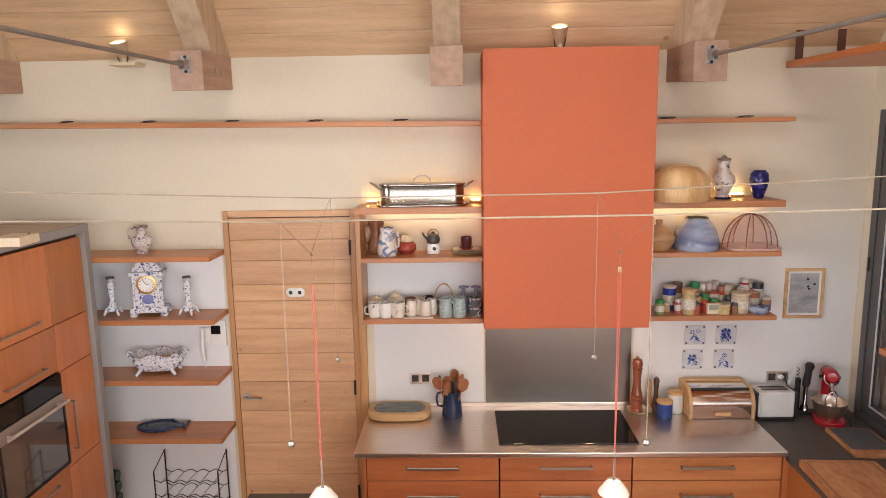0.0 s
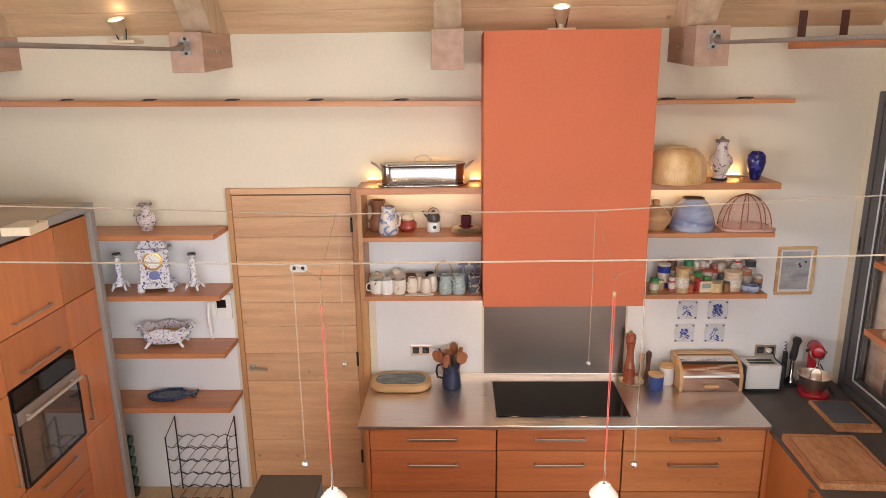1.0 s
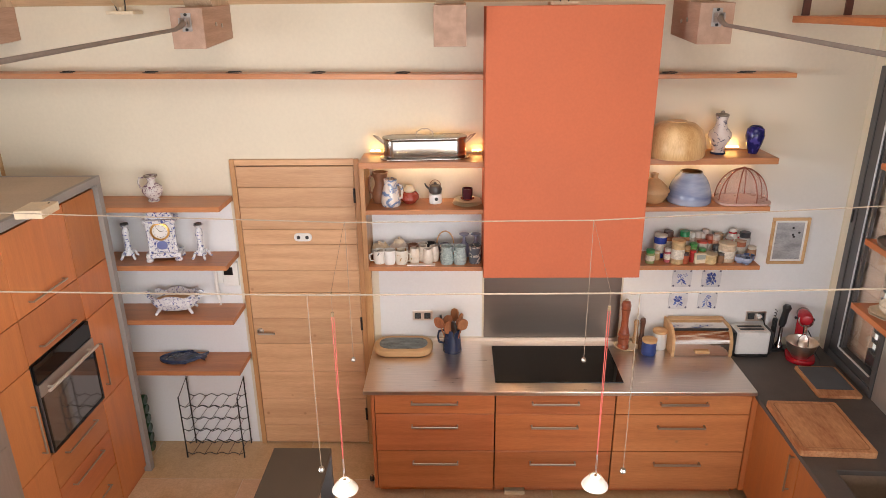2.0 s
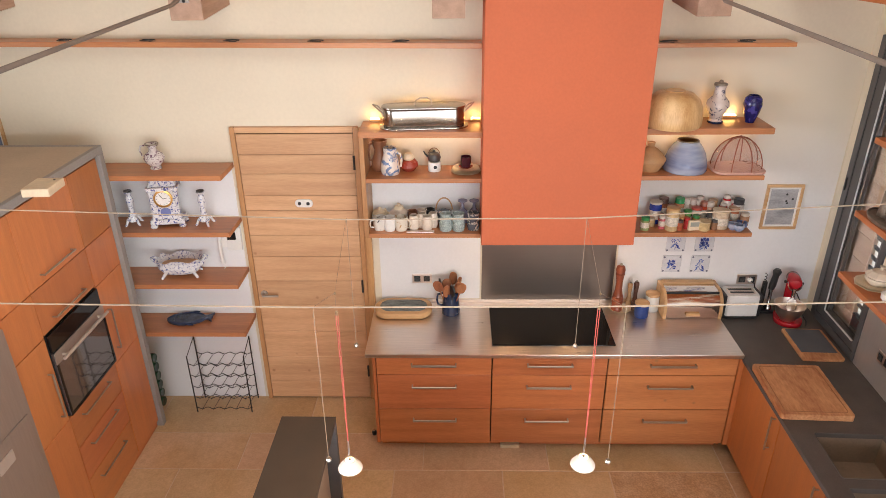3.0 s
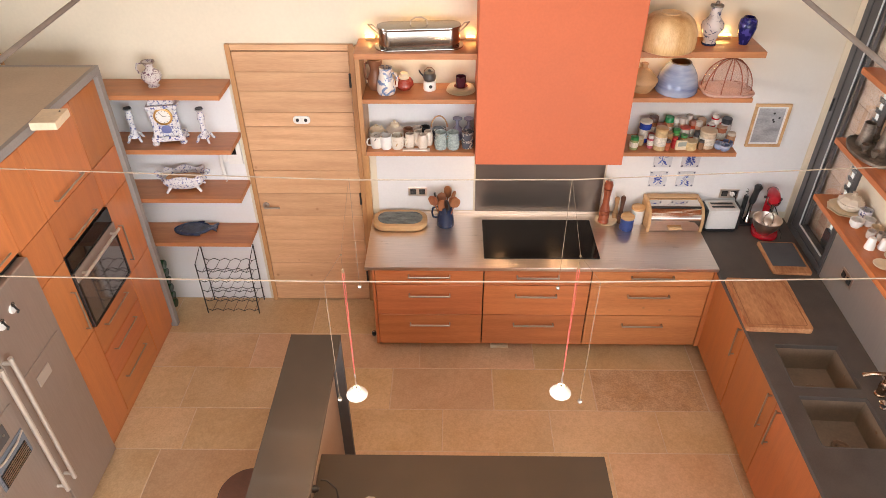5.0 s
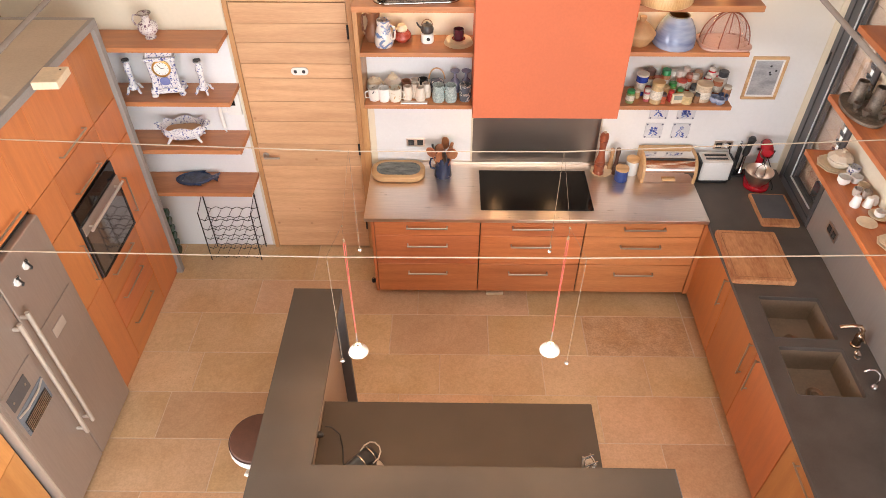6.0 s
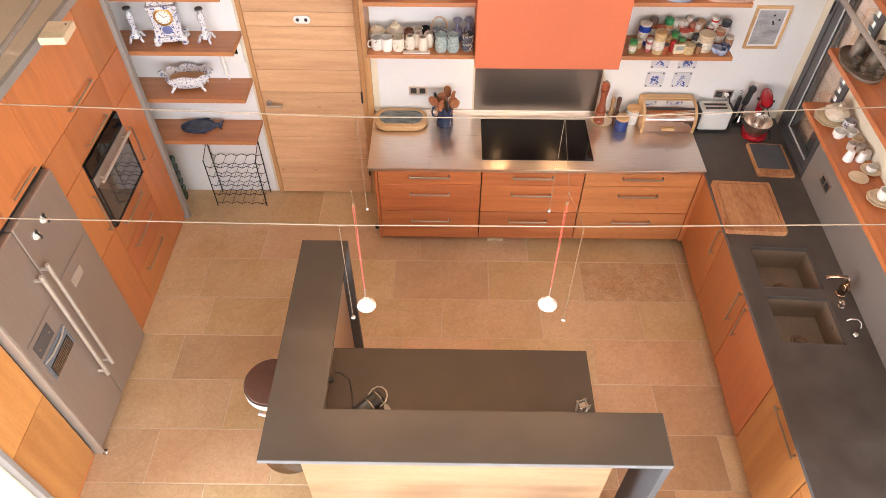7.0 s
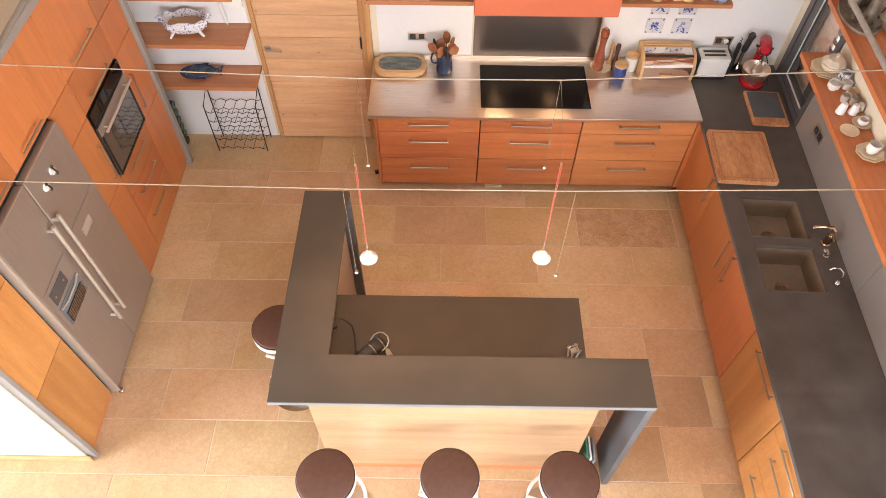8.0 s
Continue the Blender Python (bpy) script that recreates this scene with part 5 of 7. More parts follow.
# top of the tall cabinets, far wall
bx = thing("alarm_box", -1.53, -1.165, 2.24, "plain off-white plastic box on top of the cabinets", "box", 4)
part("cover", boxm(-0.07, 0.07, -0.09, 0.09, 0, 0.045, 0.006), CREAM, bx)
part("indicator", lathe([(0, 0.045), (0.006, 0.0452), (0.004, 0.049), (0, 0.049)], 12, at=(0.04, 0.05, 0)), BLACK, bx)


def picture(name, x, z, w, h, label, sheet):
    p = thing(name, x, -0.001, z, label, "picture")
    for a, b2, c, d in ((-w / 2, w / 2, h / 2 - 0.018, h / 2), (-w / 2, w / 2, -h / 2, -h / 2 + 0.018)):
        part("frame_bar", boxm(a, b2, -0.02, 0, c, d, 0.002, 1), PALE_WOOD, p)
    for a in (-w / 2, w / 2 - 0.018):
        part("frame_bar", boxm(a, a + 0.018, -0.02, 0, -h / 2 + 0.0182, h / 2 - 0.0182, 0.002, 1), PALE_WOOD, p)
    part("mat", boxm(-w / 2 + 0.018, w / 2 - 0.018, -0.008, 0, -h / 2 + 0.018, h / 2 - 0.018), WHITE, p)
    part("sheet", boxm(-w / 2 + 0.034, w / 2 - 0.034, -0.0095, -0.0082, -h / 2 + 0.034, h / 2 - 0.034), sheet, p, "grey printed sheet")
    return p


PRINT = material("grey_print", (0.40, 0.40, 0.41), 0.5, vary=0.18, scale=9, stretch=(1, 1, 2.5))
pc = picture("framed_print", 2.932, 1.676, 0.255, 0.335, "small framed grey print with a few dark dots", PRINT)
for dx, dz in ((0.02, 0.095), (0.065, 0.06), (0.024, 0.045), (0.032, 0.03)):
    part("dot", moved(lathe([(0, 0), (0.008, 0), (0.008, 0.0008), (0, 0.0008)], 14), Matrix.Translation((dx, -0.0096, dz)) @ Matrix.Rotation(radians(90), 4, "X")), BLACK, pc, "dark dot")
picture("framed_picture", -2.63, 2.19, 0.34, 0.30, "framed blue picture on the wall above the cabinets", plain("blue_picture", (0.15, 0.2, 0.33)))

# painted wall tiles
INK = plain("tile_ink", (0.03, 0.06, 0.30), 0.3)
INK_PALE = plain("tile_pale_ink", (0.13, 0.19, 0.46), 0.3)
INK_GREY = plain("tile_grey_ink", (0.12, 0.12, 0.17), 0.3)
TILE_WHITE = plain("tile_glaze", (0.66, 0.66, 0.68), 0.2)
for k, (x, z) in enumerate(((2.233, 1.395), (2.44, 1.395), (2.224, 1.226), (2.432, 1.226))):
    tl = thing("painted_wall_tile", x, -0.001, z, "white wall tile with a blue painted flower", "tile", group="four painted tiles")
    part("glaze", boxm(-0.068, 0.068, -0.008, 0, -0.067, 0.067, 0.002, 1), TILE_WHITE, tl)
    R = Matrix.Rotation(radians(90), 4, "X")
    rnd = random.Random(k)
    heads = (((-0.02, 0.02, 0.014, 6), (0.02, 0.024, 0.012, 5), (0.0, -0.002, 0.010, 5)), ((-0.004, 0.016, 0.026, 13), (0.014, -0.016, 0.016, 8), (-0.022, -0.014, 0.014, 7)),
             ((-0.004, 0.010, 0.022, 11), (0.012, 0.026, 0.010, 5)), ((0.004, 0.026, 0.014, 7), (-0.012, 0.004, 0.009, 5)))[k]
    for hx, hz, size, count in heads:
        for ring, shrink in ((1.0, 1.0), (0.45, 0.6)):
            for i in range(max(3, int(count * shrink))):
                a = 2 * math.pi * i / max(3, int(count * shrink)) + k + rnd.uniform(-0.2, 0.2)
                r = size * ring * rnd.uniform(0.85, 1.1)
                part("petal", moved(prism(oval(size * 0.72 * shrink, size * 0.5 * shrink, size * 0.22 * shrink, 3), 0, 0.0008), Matrix.Translation((hx + r * math.cos(a), -0.0082, hz + r * 0.85 * math.sin(a))) @ Matrix.Rotation(-a, 4, "Y") @ R), INK if (i + k) % 3 else INK_PALE, tl, "painted blue petal")
    bend = (0.004, -0.006, 0.010, -0.008)[k]
    part("stem", tube([(heads[0][0] * 0.5, -0.0086, 0.004), (bend, -0.0086, -0.022), (-bend, -0.0086, -0.05)], 0.0018, 6), INK, tl, "painted stem")
    for i in range((4, 5, 4, 6)[k]):
        s = 1 if i % 2 else -1
        part("leaf", moved(prism(oval(rnd.uniform(0.018, 0.03), rnd.uniform(0.007, 0.011), 0.0033, 3), 0, 0.0008), Matrix.Translation((s * rnd.uniform(0.012, 0.026), -0.0082, -0.012 - 0.008 * i)) @ Matrix.Rotation(s * rnd.uniform(0.3, 0.9), 4, "Y") @ R), INK if i % 2 else INK_PALE, tl, "painted leaf")
    for s in (-1, 1):
        for s2 in (-1, 1):
            part("corner_mark", moved(prism(oval(0.013, 0.013, 0.004, 3), 0, 0.0008), Matrix.Translation((s * 0.057, -0.0082, s2 * 0.056)) @ Matrix.Rotation(radians(45), 4, "Y") @ R), INK_GREY, tl, "painted corner mark")


def socket(x, y, z, rz=0, name="wall_socket"):
    s = thing(name, x, y, z, "double wall socket in a steel frame", "socket", rz, "wall sockets")
    part("plate", boxm(-0.073, 0.073, -0.008, 0, -0.039, 0.039, 0.003), STEEL, s)
    for dx in (-0.035, 0.035):
        o = part("outlet", boxm(dx - 0.023, dx + 0.023, -0.0105, -0.0082, -0.023, 0.023, 0.002), BLACK, s, "black outlet")
        part("well", moved(lathe([(0.017, 0), (0.019, 0.001), (0.019, 0.002), (0.012, 0.002), (0, -0.001)], 20), Matrix.Translation((dx, -0.0105, 0)) @ R), plain("outlet_well", (0.045, 0.045, 0.045)), o)
    return s


socket(0.383, -0.001, 1.103)
socket(2.796, -0.001, 1.098)
wx, wy = on_right(-0.010, -1.03)
socket(wx, wy, 1.085, RIGHT - 90)

# on the steel worktop
tr = thing("oval_cheese_board", 0.25, -0.15, 0.90, "oval wooden board with a slate inlay", "board")
part("wooden_rim", prism(oval(0.42, 0.245, 0.11), 0.004, 0.052, 0.012, segs=3), PALE_WOOD, tr, "", True)
part("slate_inlay", prism(oval(0.345, 0.165, 0.078), 0.0525, 0.0555, 0.001), SLATE_BOARD, tr, "grey-green veined slate")
for dx in (-0.15, 0.15):
    part("foot", lathe([(0, 0), (0.012, 0), (0.012, 0.004), (0, 0.004)], 12, at=(dx, 0, 0)), BLACK, tr)

vessel("utensil_jug", 0.60, -0.16, 0.90, [(0, 0), (0.064, 0), (0.068, 0.006), (0.064, 0.06), (0.056, 0.14), (0.057, 0.178), (0.053, 0.178), (0.052, 0.14), (0.058, 0.02), (0, 0.015)], NAVY, "dark blue enamel jug full of wooden spoons", "jug", 180, handle=(0.058, 0.06, 0.165, 0.045, 0.008))
SPOON = wood("spoon_wood", (0.40, 0.16, 0.07), (0.25, 0.085, 0.035), "z", 0.55, 0.25, 0)
BLACKS = (4, 7)
for i in range(9):
    a = 2 * math.pi * i / 9
    tilt = 0.20 + 0.14 * ((i * 7) % 3) / 2
    sp_ = thing("spatula" if i in BLACKS else "wooden_spoon", 0.60 + 0.022 * math.cos(a), -0.16 + 0.022 * math.sin(a), 0.925, "black spatula standing in the jug" if i in BLACKS else "wooden cooking spoon standing in the jug", "spoon", group="utensils in the jug")
    M = Matrix.Rotation(a, 4, "Z") @ Matrix.Rotation(tilt, 4, "Y")
    hgt = 0.165 + 0.02 * (i % 3)
    mt = BLACK if i in BLACKS else SPOON
    part("stick", moved(tube([(0, 0, 0), (0, 0, hgt)], 0.005), M), mt, sp_, "", True)
    part("blade", moved(prism(oval(0.07, 0.092, 0.033, 5), -0.007, 0.007, 0.003), M @ Matrix.Translation((0, 0, hgt + 0.02)) @ Matrix.Rotation(a * 0.7, 4, "Z") @ R), mt, sp_, "", True)

vessel("scalloped_dish", 1.85, -0.115, 0.90, [(0, 0), (0.05, 0), (0.085, 0.02), (0.082, 0.022), (0.05, 0.006), (0, 0.006)], CREAM, "small scalloped cream dish under the mill", "dish", flute=(10, 0.05))


def mill(x, y, z, h, r, mat, label):
    m = thing("pepper_mill", x, y, z, label, "mill")
    part("body", lathe([(0, 0), (r, 0), (r, h * 0.05), (r * 0.85, h * 0.08), (r * 0.95, h * 0.12), (r * 0.98, h * 0.2), (r * 0.82, h * 0.215), (r * 0.97, h * 0.23), (r * 0.98, h * 0.27), (r * 0.72, h * 0.29), (r * 0.9, h * 0.31), (r * 0.8, h * 0.35), (r * 0.62, h * 0.45), (r * 0.58, h * 0.6), (r * 0.72, h * 0.74), (r * 0.8, h * 0.78), (0, h * 0.785)], 24), mat, m, "", True)
    hd = part("head", lathe([(0, h * 0.786), (r * 0.72, h * 0.79), (r * 0.85, h * 0.86), (r * 0.7, h * 0.93), (r * 0.3, h * 0.955), (0, h * 0.955)], 24), mat, m, "", True)
    part("knob", lathe([(0, h * 0.955), (r * 0.25, h * 0.957), (r * 0.3, h * 0.98), (0, h)], 14), SATIN, hd, "", True)


mill(1.827, -0.122, 0.9065, 0.385, 0.041, MILL_WOOD, "tall reddish cherry wood pepper mill")
mill(1.955, -0.12, 0.9005, 0.25, 0.024, MILL_DARK, "dark walnut salt mill")
mill(1.925, -0.07, 0.9005, 0.21, 0.022, TERRA, "tan wooden mill behind the dark one")


def canister(x, y, r, h, mat, label):
    c = thing("canister", x, y, 0.9005, label, "canister")
    part("pot", lathe([(0, 0), (r * 0.9, 0), (r, 0.006), (r, h), (r - 0.003, h), (r - 0.003, 0.01), (0, 0.01)], 32), mat, c, "", True)
    part("lid", lathe([(0, h - 0.004), (r - 0.004, h - 0.004), (r - 0.004, h), (r + 0.002, h + 0.001), (r + 0.002, h + 0.016), (r - 0.004, h + 0.02), (0, h + 0.02)], 32), PALE_WOOD, c, "wooden lid", True)


canister(1.988, -0.205, 0.05, 0.10, BLUE, "blue enamel canister with a wooden lid")
canister(2.085, -0.115, 0.05, 0.125, WHITE, "white enamel canister with a wooden lid")

bb = thing("bread_box", 2.345, -0.135, 0.9005, "steel roll-top bread box with wooden ends", "bread box", 0)
prof = [(-0.115, 0.0), (-0.118, 0.06)] + [(-0.008 - 0.11 * math.cos(radians(a)), 0.075 + 0.125 * math.sin(radians(a))) for a in range(0, 91, 6)] + [(0.115, 0.20), (0.115, 0.0)]
for s in (-1, 1):
    e = prism([(y, z) for y, z in prof], -0.011, 0.011, 0.003)
    part("end", moved(e, Matrix.Translation((s * 0.20, 0, 0)) @ Matrix.Rotation(radians(90), 4, "Z") @ Matrix.Rotation(radians(90), 4, "X")), PALE_WOOD, bb, "pale wooden end")
inner = [(y * 0.93, z * 0.95 + 0.003) for y, z in prof]
part("cover", moved(prism(inner, -0.188, 0.188), Matrix.Rotation(radians(90), 4, "Z") @ Matrix.Rotation(radians(90), 4, "X")), material("polished_steel", (0.80, 0.75, 0.70), 0.1, 1.0, vary=0.03, bump=0, rough_vary=0.03), bb, "polished steel roll cover")
part("trim", boxm(-0.188, 0.188, -0.062, -0.05, 0.1795, 0.192, 0.002), BLACK, bb)
part("top_board", boxm(-0.188, 0.188, 0.06, 0.11, 0.195, 0.207, 0.003), PALE_WOOD, bb)
part("grip", boxm(-0.05, 0.05, -0.13, -0.1115, 0.03, 0.05, 0.004), PALE_WOOD, bb, "wooden grip")

to = thing("toaster", 2.722, -0.112, 0.8655, "white two-slot toaster with a black base", "toaster")
part("shell", moved(prism(oval(0.236, 0.155, 0.02), 0.02, 0.19, 0.009, segs=3), Matrix.Identity(4)), WHITE, to, "", True)
part("base", prism(oval(0.262, 0.162, 0.04), 0.0, 0.0195, 0.004), BLACK, to)
for s in (-1, 1):
    part("end_cap", moved(prism(oval(0.022, 0.145, 0.01), 0.02, 0.186, 0.006), Matrix.Translation((s * 0.128, 0, 0))), BLACK, to, "black plastic end", True)
part("slot_plate", prism(oval(0.20, 0.095, 0.02), 0.1905, 0.192), STEEL, to)
for dy in (-0.023, 0.023):
    part("slot", boxm(-0.085, 0.085, dy - 0.013, dy + 0.013, 0.1922, 0.1928), BLACK, to, "dark slot")
part("lever", boxm(0.1255, 0.145, -0.015, 0.015, 0.11, 0.125, 0.003), BLACK, to)

hb_ = thing("hand_blender", 2.945, -0.075, 0.8655, "black hand blender in its stand", "blender")
part("stand", boxm(-0.05, 0.05, -0.04, 0.04, 0, 0.02, 0.006), BLACK, hb_)
part("back_post", boxm(-0.045, -0.015, 0.01, 0.035, 0.0205, 0.24, 0.006), BLACK, hb_)
part("shaft", lathe([(0, 0.03), (0.03, 0.03), (0.026, 0.05), (0.013, 0.07), (0.013, 0.19), (0, 0.19)], 20, at=(0.01, -0.005, 0)), CHROME, hb_, "steel blending foot", True)
part("grip", moved(lathe([(0, 0.19), (0.02, 0.19), (0.025, 0.22), (0.022, 0.30), (0.031, 0.335), (0.018, 0.355), (0, 0.357)], 20), Matrix.Translation((0.01, -0.005, 0)) @ Matrix.Rotation(radians(7), 4, "Y") @ Matrix.Translation((-0.025, 0, 0))), BLACK, hb_, "", True)
part("coiled_cord", tube([(-0.055 + 0.008 * math.cos(i * 1.1), -0.02 + 0.008 * math.sin(i * 1.1), 0.10 + 0.0042 * i) for i in range(56)], 0.0028, 5), BLACK, hb_, "", True)

mx = thing("stand_mixer", 3.055, -0.195, 0.8655, "red stand mixer with a steel bowl", "mixer", -18)
part("base", prism(oval(0.19, 0.23, 0.09, 6, 0, -0.01), 0, 0.03, 0.008), RED_PAINT, mx, "", True)
part("column", moved(prism(oval(0.075, 0.06, 0.028), 0.03, 0.26, 0.004), Matrix.Translation((0, 0.10, 0))), RED_PAINT, mx, "", True)
hd = part("head", moved(lathe([(0, -0.10), (0.03, -0.097), (0.043, -0.075), (0.047, 0.0), (0.043, 0.075), (0.03, 0.092), (0, 0.095)], 28), Matrix.Translation((0, 0.06, 0.295)) @ Matrix.Rotation(radians(84), 4, "X")), RED_PAINT, mx, "", True)
part("band", moved(lathe([(0.04, 0), (0.0475, 0.001), (0.0475, 0.014), (0.04, 0.015), (0.04, 0)], 28), Matrix.Translation((0, 0.0, 0.289)) @ Matrix.Rotation(radians(84), 4, "X")), CHROME, hd, "chrome band", True)
for sx in (-1, 1):
    part("knob", moved(lathe([(0, 0), (0.009, 0), (0.011, 0.018), (0, 0.022)], 14), Matrix.Translation((sx * 0.044, 0.05, 0.28)) @ Matrix.Rotation(radians(90 * sx), 4, "Y")), BLACK, hd, "black knob", True)
part("bowl", lathe([(0, 0.032), (0.05, 0.032), (0.056, 0.045), (0.086, 0.085), (0.10, 0.135), (0.107, 0.155), (0.102, 0.155), (0.096, 0.135), (0.081, 0.088), (0.052, 0.05), (0, 0.045)], 36, at=(-0.01, -0.05, 0)), STEEL, mx, "brushed steel bowl", True)
part("beater", tube([(0, -0.035, 0.08), (0.035, -0.035, 0.11), (0.03, -0.035, 0.17), (0, -0.035, 0.21), (-0.03, -0.035, 0.17), (-0.035, -0.035, 0.11)], 0.004, closed=True), CHROME, mx, "", True)
part("shaft", tube([(0, -0.02, 0.20), (0, -0.015, 0.262)], 0.012), CHROME, mx, "", True)
part("cord", tube([(0.05, 0.13, 0.16), (0.085, 0.12, 0.10), (0.11, 0.06, 0.02), (0.13, 0.0, 0.005), (0.12, -0.05, 0.005)], 0.004), BLACK, mx, "black power cord", True)
part("cord", tube([(0.096, 0.07, 0.2325), (0.115, 0.065, 0.22), (0.135, 0.065, 0.16), (0.155, 0.065, 0.08), (0.145, 0.055, 0.005), (0.11, 0.03, 0.004)], 0.004), BLACK, to, "black power cord", True)
part("plug", moved(lathe([(0, 0), (0.018, 0), (0.018, 0.02), (0.01, 0.03), (0, 0.03)], 18), Matrix.Translation((0.096, 0.107, 0.2325)) @ R), WHITE, to, "white plug", True)

ds = thing("door_stop", 0.017, -0.455, 0.0, "small black and steel door stop on the floor", "door stop")
part("stop", lathe([(0, 0), (0.016, 0), (0.018, 0.02), (0.014, 0.035), (0, 0.038)], 16), BLACK, ds, "", True)
part("cap", lathe([(0, 0.0382), (0.010, 0.0385), (0.008, 0.045), (0, 0.046)], 14), CHROME, ds, "", True)

# boards on the dark stone
sb = thing("slate_tray", 3.075, -0.55, 0.8655, "slate serving board in a wooden frame", "board", RIGHT)
part("frame", prism(oval(0.275, 0.378, 0.02, 6, 0, 0.012), 0, 0.02, 0.004), BOARD, sb)
part("slate_plate", boxm(-0.118, 0.118, -0.10, 0.186, 0.0202, 0.023, 0.001, 1), SLATE_EDGE, sb, "dark slate plate")
cb = thing("chopping_board", 2.755, -1.075, 0.8655, "large well-used wooden chopping board", "board", RIGHT)
part("board", prism(oval(0.415, 0.505, 0.018, 6, 0, 0.010), 0, 0.040, 0.005), BOARD, cb)
part("juice_groove", tube([(x, y, 0.0393) for x, y in oval(0.36, 0.445, 0.02, 4, 0, 0.010)], 0.003, 6, closed=True), material("groove_shadow_wood", (0.33, 0.15, 0.065), 0.7), cb, "groove round the board")

# taps
# brown tint: the beech reflected in the chrome, put in its colour
TAP = material("beech_tinted_chrome", (0.46, 0.33, 0.23), 0.22, 1.0, vary=0.04, bump=0, rough_vary=0.04)
wx, wy = on_right(-0.085, -1.83)
tp = thing("mixer_tap", wx, wy, 0.8655, "chrome mixer tap with a long spout behind the basins", "tap", RIGHT)
part("base", lathe([(0, 0), (0.03, 0), (0.03, 0.008), (0.024, 0.014), (0.023, 0.05), (0.026, 0.056), (0.026, 0.085), (0.019, 0.10), (0, 0.102)], 24), TAP, tp, "", True)
spout = part("spout", tube([(0, 0, 0.085), (0.004, 0.008, 0.125), (-0.015, 0.016, 0.148), (-0.06, 0.026, 0.142), (-0.105, 0.036, 0.120)], 0.0125, 12), TAP, tp, "", True)
part("nozzle", tube([(-0.103, 0.0355, 0.122), (-0.114, 0.038, 0.112)], 0.0145, 12), TAP, spout, "round spray nozzle", True)
part("lever", tube([(0.0, -0.01, 0.09), (-0.012, -0.045, 0.108), (-0.02, -0.082, 0.118)], 0.0065, 10), TAP, tp, "", True)
wx, wy = on_right(-0.105, -2.15)
tp = thing("filter_tap", wx, wy, 0.8655, "small chrome gooseneck tap", "tap", RIGHT)
part("base", lathe([(0, 0), (0.021, 0), (0.019, 0.02), (0.010, 0.03), (0, 0.03)], 20), CHROME, tp, "", True)
part("neck", tube([(0, 0, 0.02), (0.006, 0.006, 0.07), (0.004, 0.02, 0.10), (-0.02, 0.035, 0.118), (-0.055, 0.04, 0.115), (-0.075, 0.038, 0.098)], 0.0052, 10), CHROME, tp, "", True)
part("lever", tube([(0, 0, 0.03), (-0.018, -0.02, 0.036), (-0.03, -0.03, 0.036)], 0.005), CHROME, tp, "", True)
for x, y, h in ((-0.115, -1.935, 0.036), (-0.10, -1.90, 0.018)):
    wx, wy = on_right(x, y)
    tp = thing("waste_knob", wx, wy, 0.8655, "small chrome waste control knob", "knob", RIGHT)
    part("knob", lathe([(0, 0), (0.018, 0), (0.018, 0.008), (0.012, 0.011), (0.013, h), (0, h + 0.004)], 20), CHROME, tp, "", True)

# lit shelf: fish kettle
KETTLE = material("kettle_steel", (0.36, 0.32, 0.28), 0.18, 1.0, vary=0.05, bump=0.02, rough_vary=0.05)
fk = thing("fish_kettle", 0.43, -0.15, 2.305, "long polished steel fish kettle with lid on a tray", "kettle", 5)
part("tray", prism(oval(0.58, 0.20, 0.095, 8), 0.0, 0.012, 0.004), KETTLE, fk, "", True)
part("pan", prism(oval(0.53, 0.155, 0.075, 8), 0.0125, 0.125, 0.006), KETTLE, fk, "", True)
part("lid", prism(oval(0.545, 0.168, 0.08, 8), 0.1255, 0.142, 0.006), KETTLE, fk, "", True)
part("lid_handle", tube([(-0.055, 0, 0.14), (-0.05, 0, 0.17), (-0.02, 0, 0.188), (0.02, 0, 0.188), (0.05, 0, 0.17), (0.055, 0, 0.14)], 0.0045), SATIN, fk, "", True)
for s in (-1, 1):
    part("side_handle", tube([(s * 0.262, -0.03, 0.10), (s * 0.30, -0.035, 0.135), (s * 0.325, 0, 0.15), (s * 0.30, 0.035, 0.135), (s * 0.262, 0.03, 0.10)], 0.005), SATIN, fk, "", True)

# middle shelves
Z = 1.99
vessel("brown_jug", 0.125, -0.10, Z, [(0, 0), (0.042, 0), (0.058, 0.03), (0.056, 0.075), (0.038, 0.12), (0.036, 0.15), (0.05, 0.19), (0.053, 0.21), (0.047, 0.21), (0.03, 0.15), (0, 0.1)], BROWN, "curvy brown stoneware jug on the shelf", "jug", 180, handle=(0.045, 0.06, 0.19, 0.03, 0.008))
vessel("flowered_jug", 0.20, -0.17, Z, [(0, 0), (0.058, 0), (0.066, 0.025), (0.06, 0.08), (0.043, 0.14), (0.044, 0.18), (0.04, 0.18), (0.038, 0.14), (0, 0.03)], DELFT_FLOWER, "white jug painted with flowers", "jug", -20, handle=(0.05, 0.05, 0.15, 0.035, 0.008))
v = vessel("red_pot", 0.318, -0.10, Z, [(0, 0), (0.04, 0), (0.064, 0.03), (0.062, 0.055), (0.045, 0.075), (0, 0.075)], REDPOT, "small red glazed pot with a pale lid", "pot")
part("lid", lathe([(0, 0.0755), (0.034, 0.076), (0.038, 0.09), (0.025, 0.115), (0, 0.12)], 20), CREAM, v, "pale lid", True)
v = vessel("mustard_pot", 0.492, -0.11, Z, [(0, 0), (0.042, 0), (0.044, 0.01), (0.042, 0.065), (0, 0.066)], WHITE, "small white stove pot with a dark kettle on top", "pot")
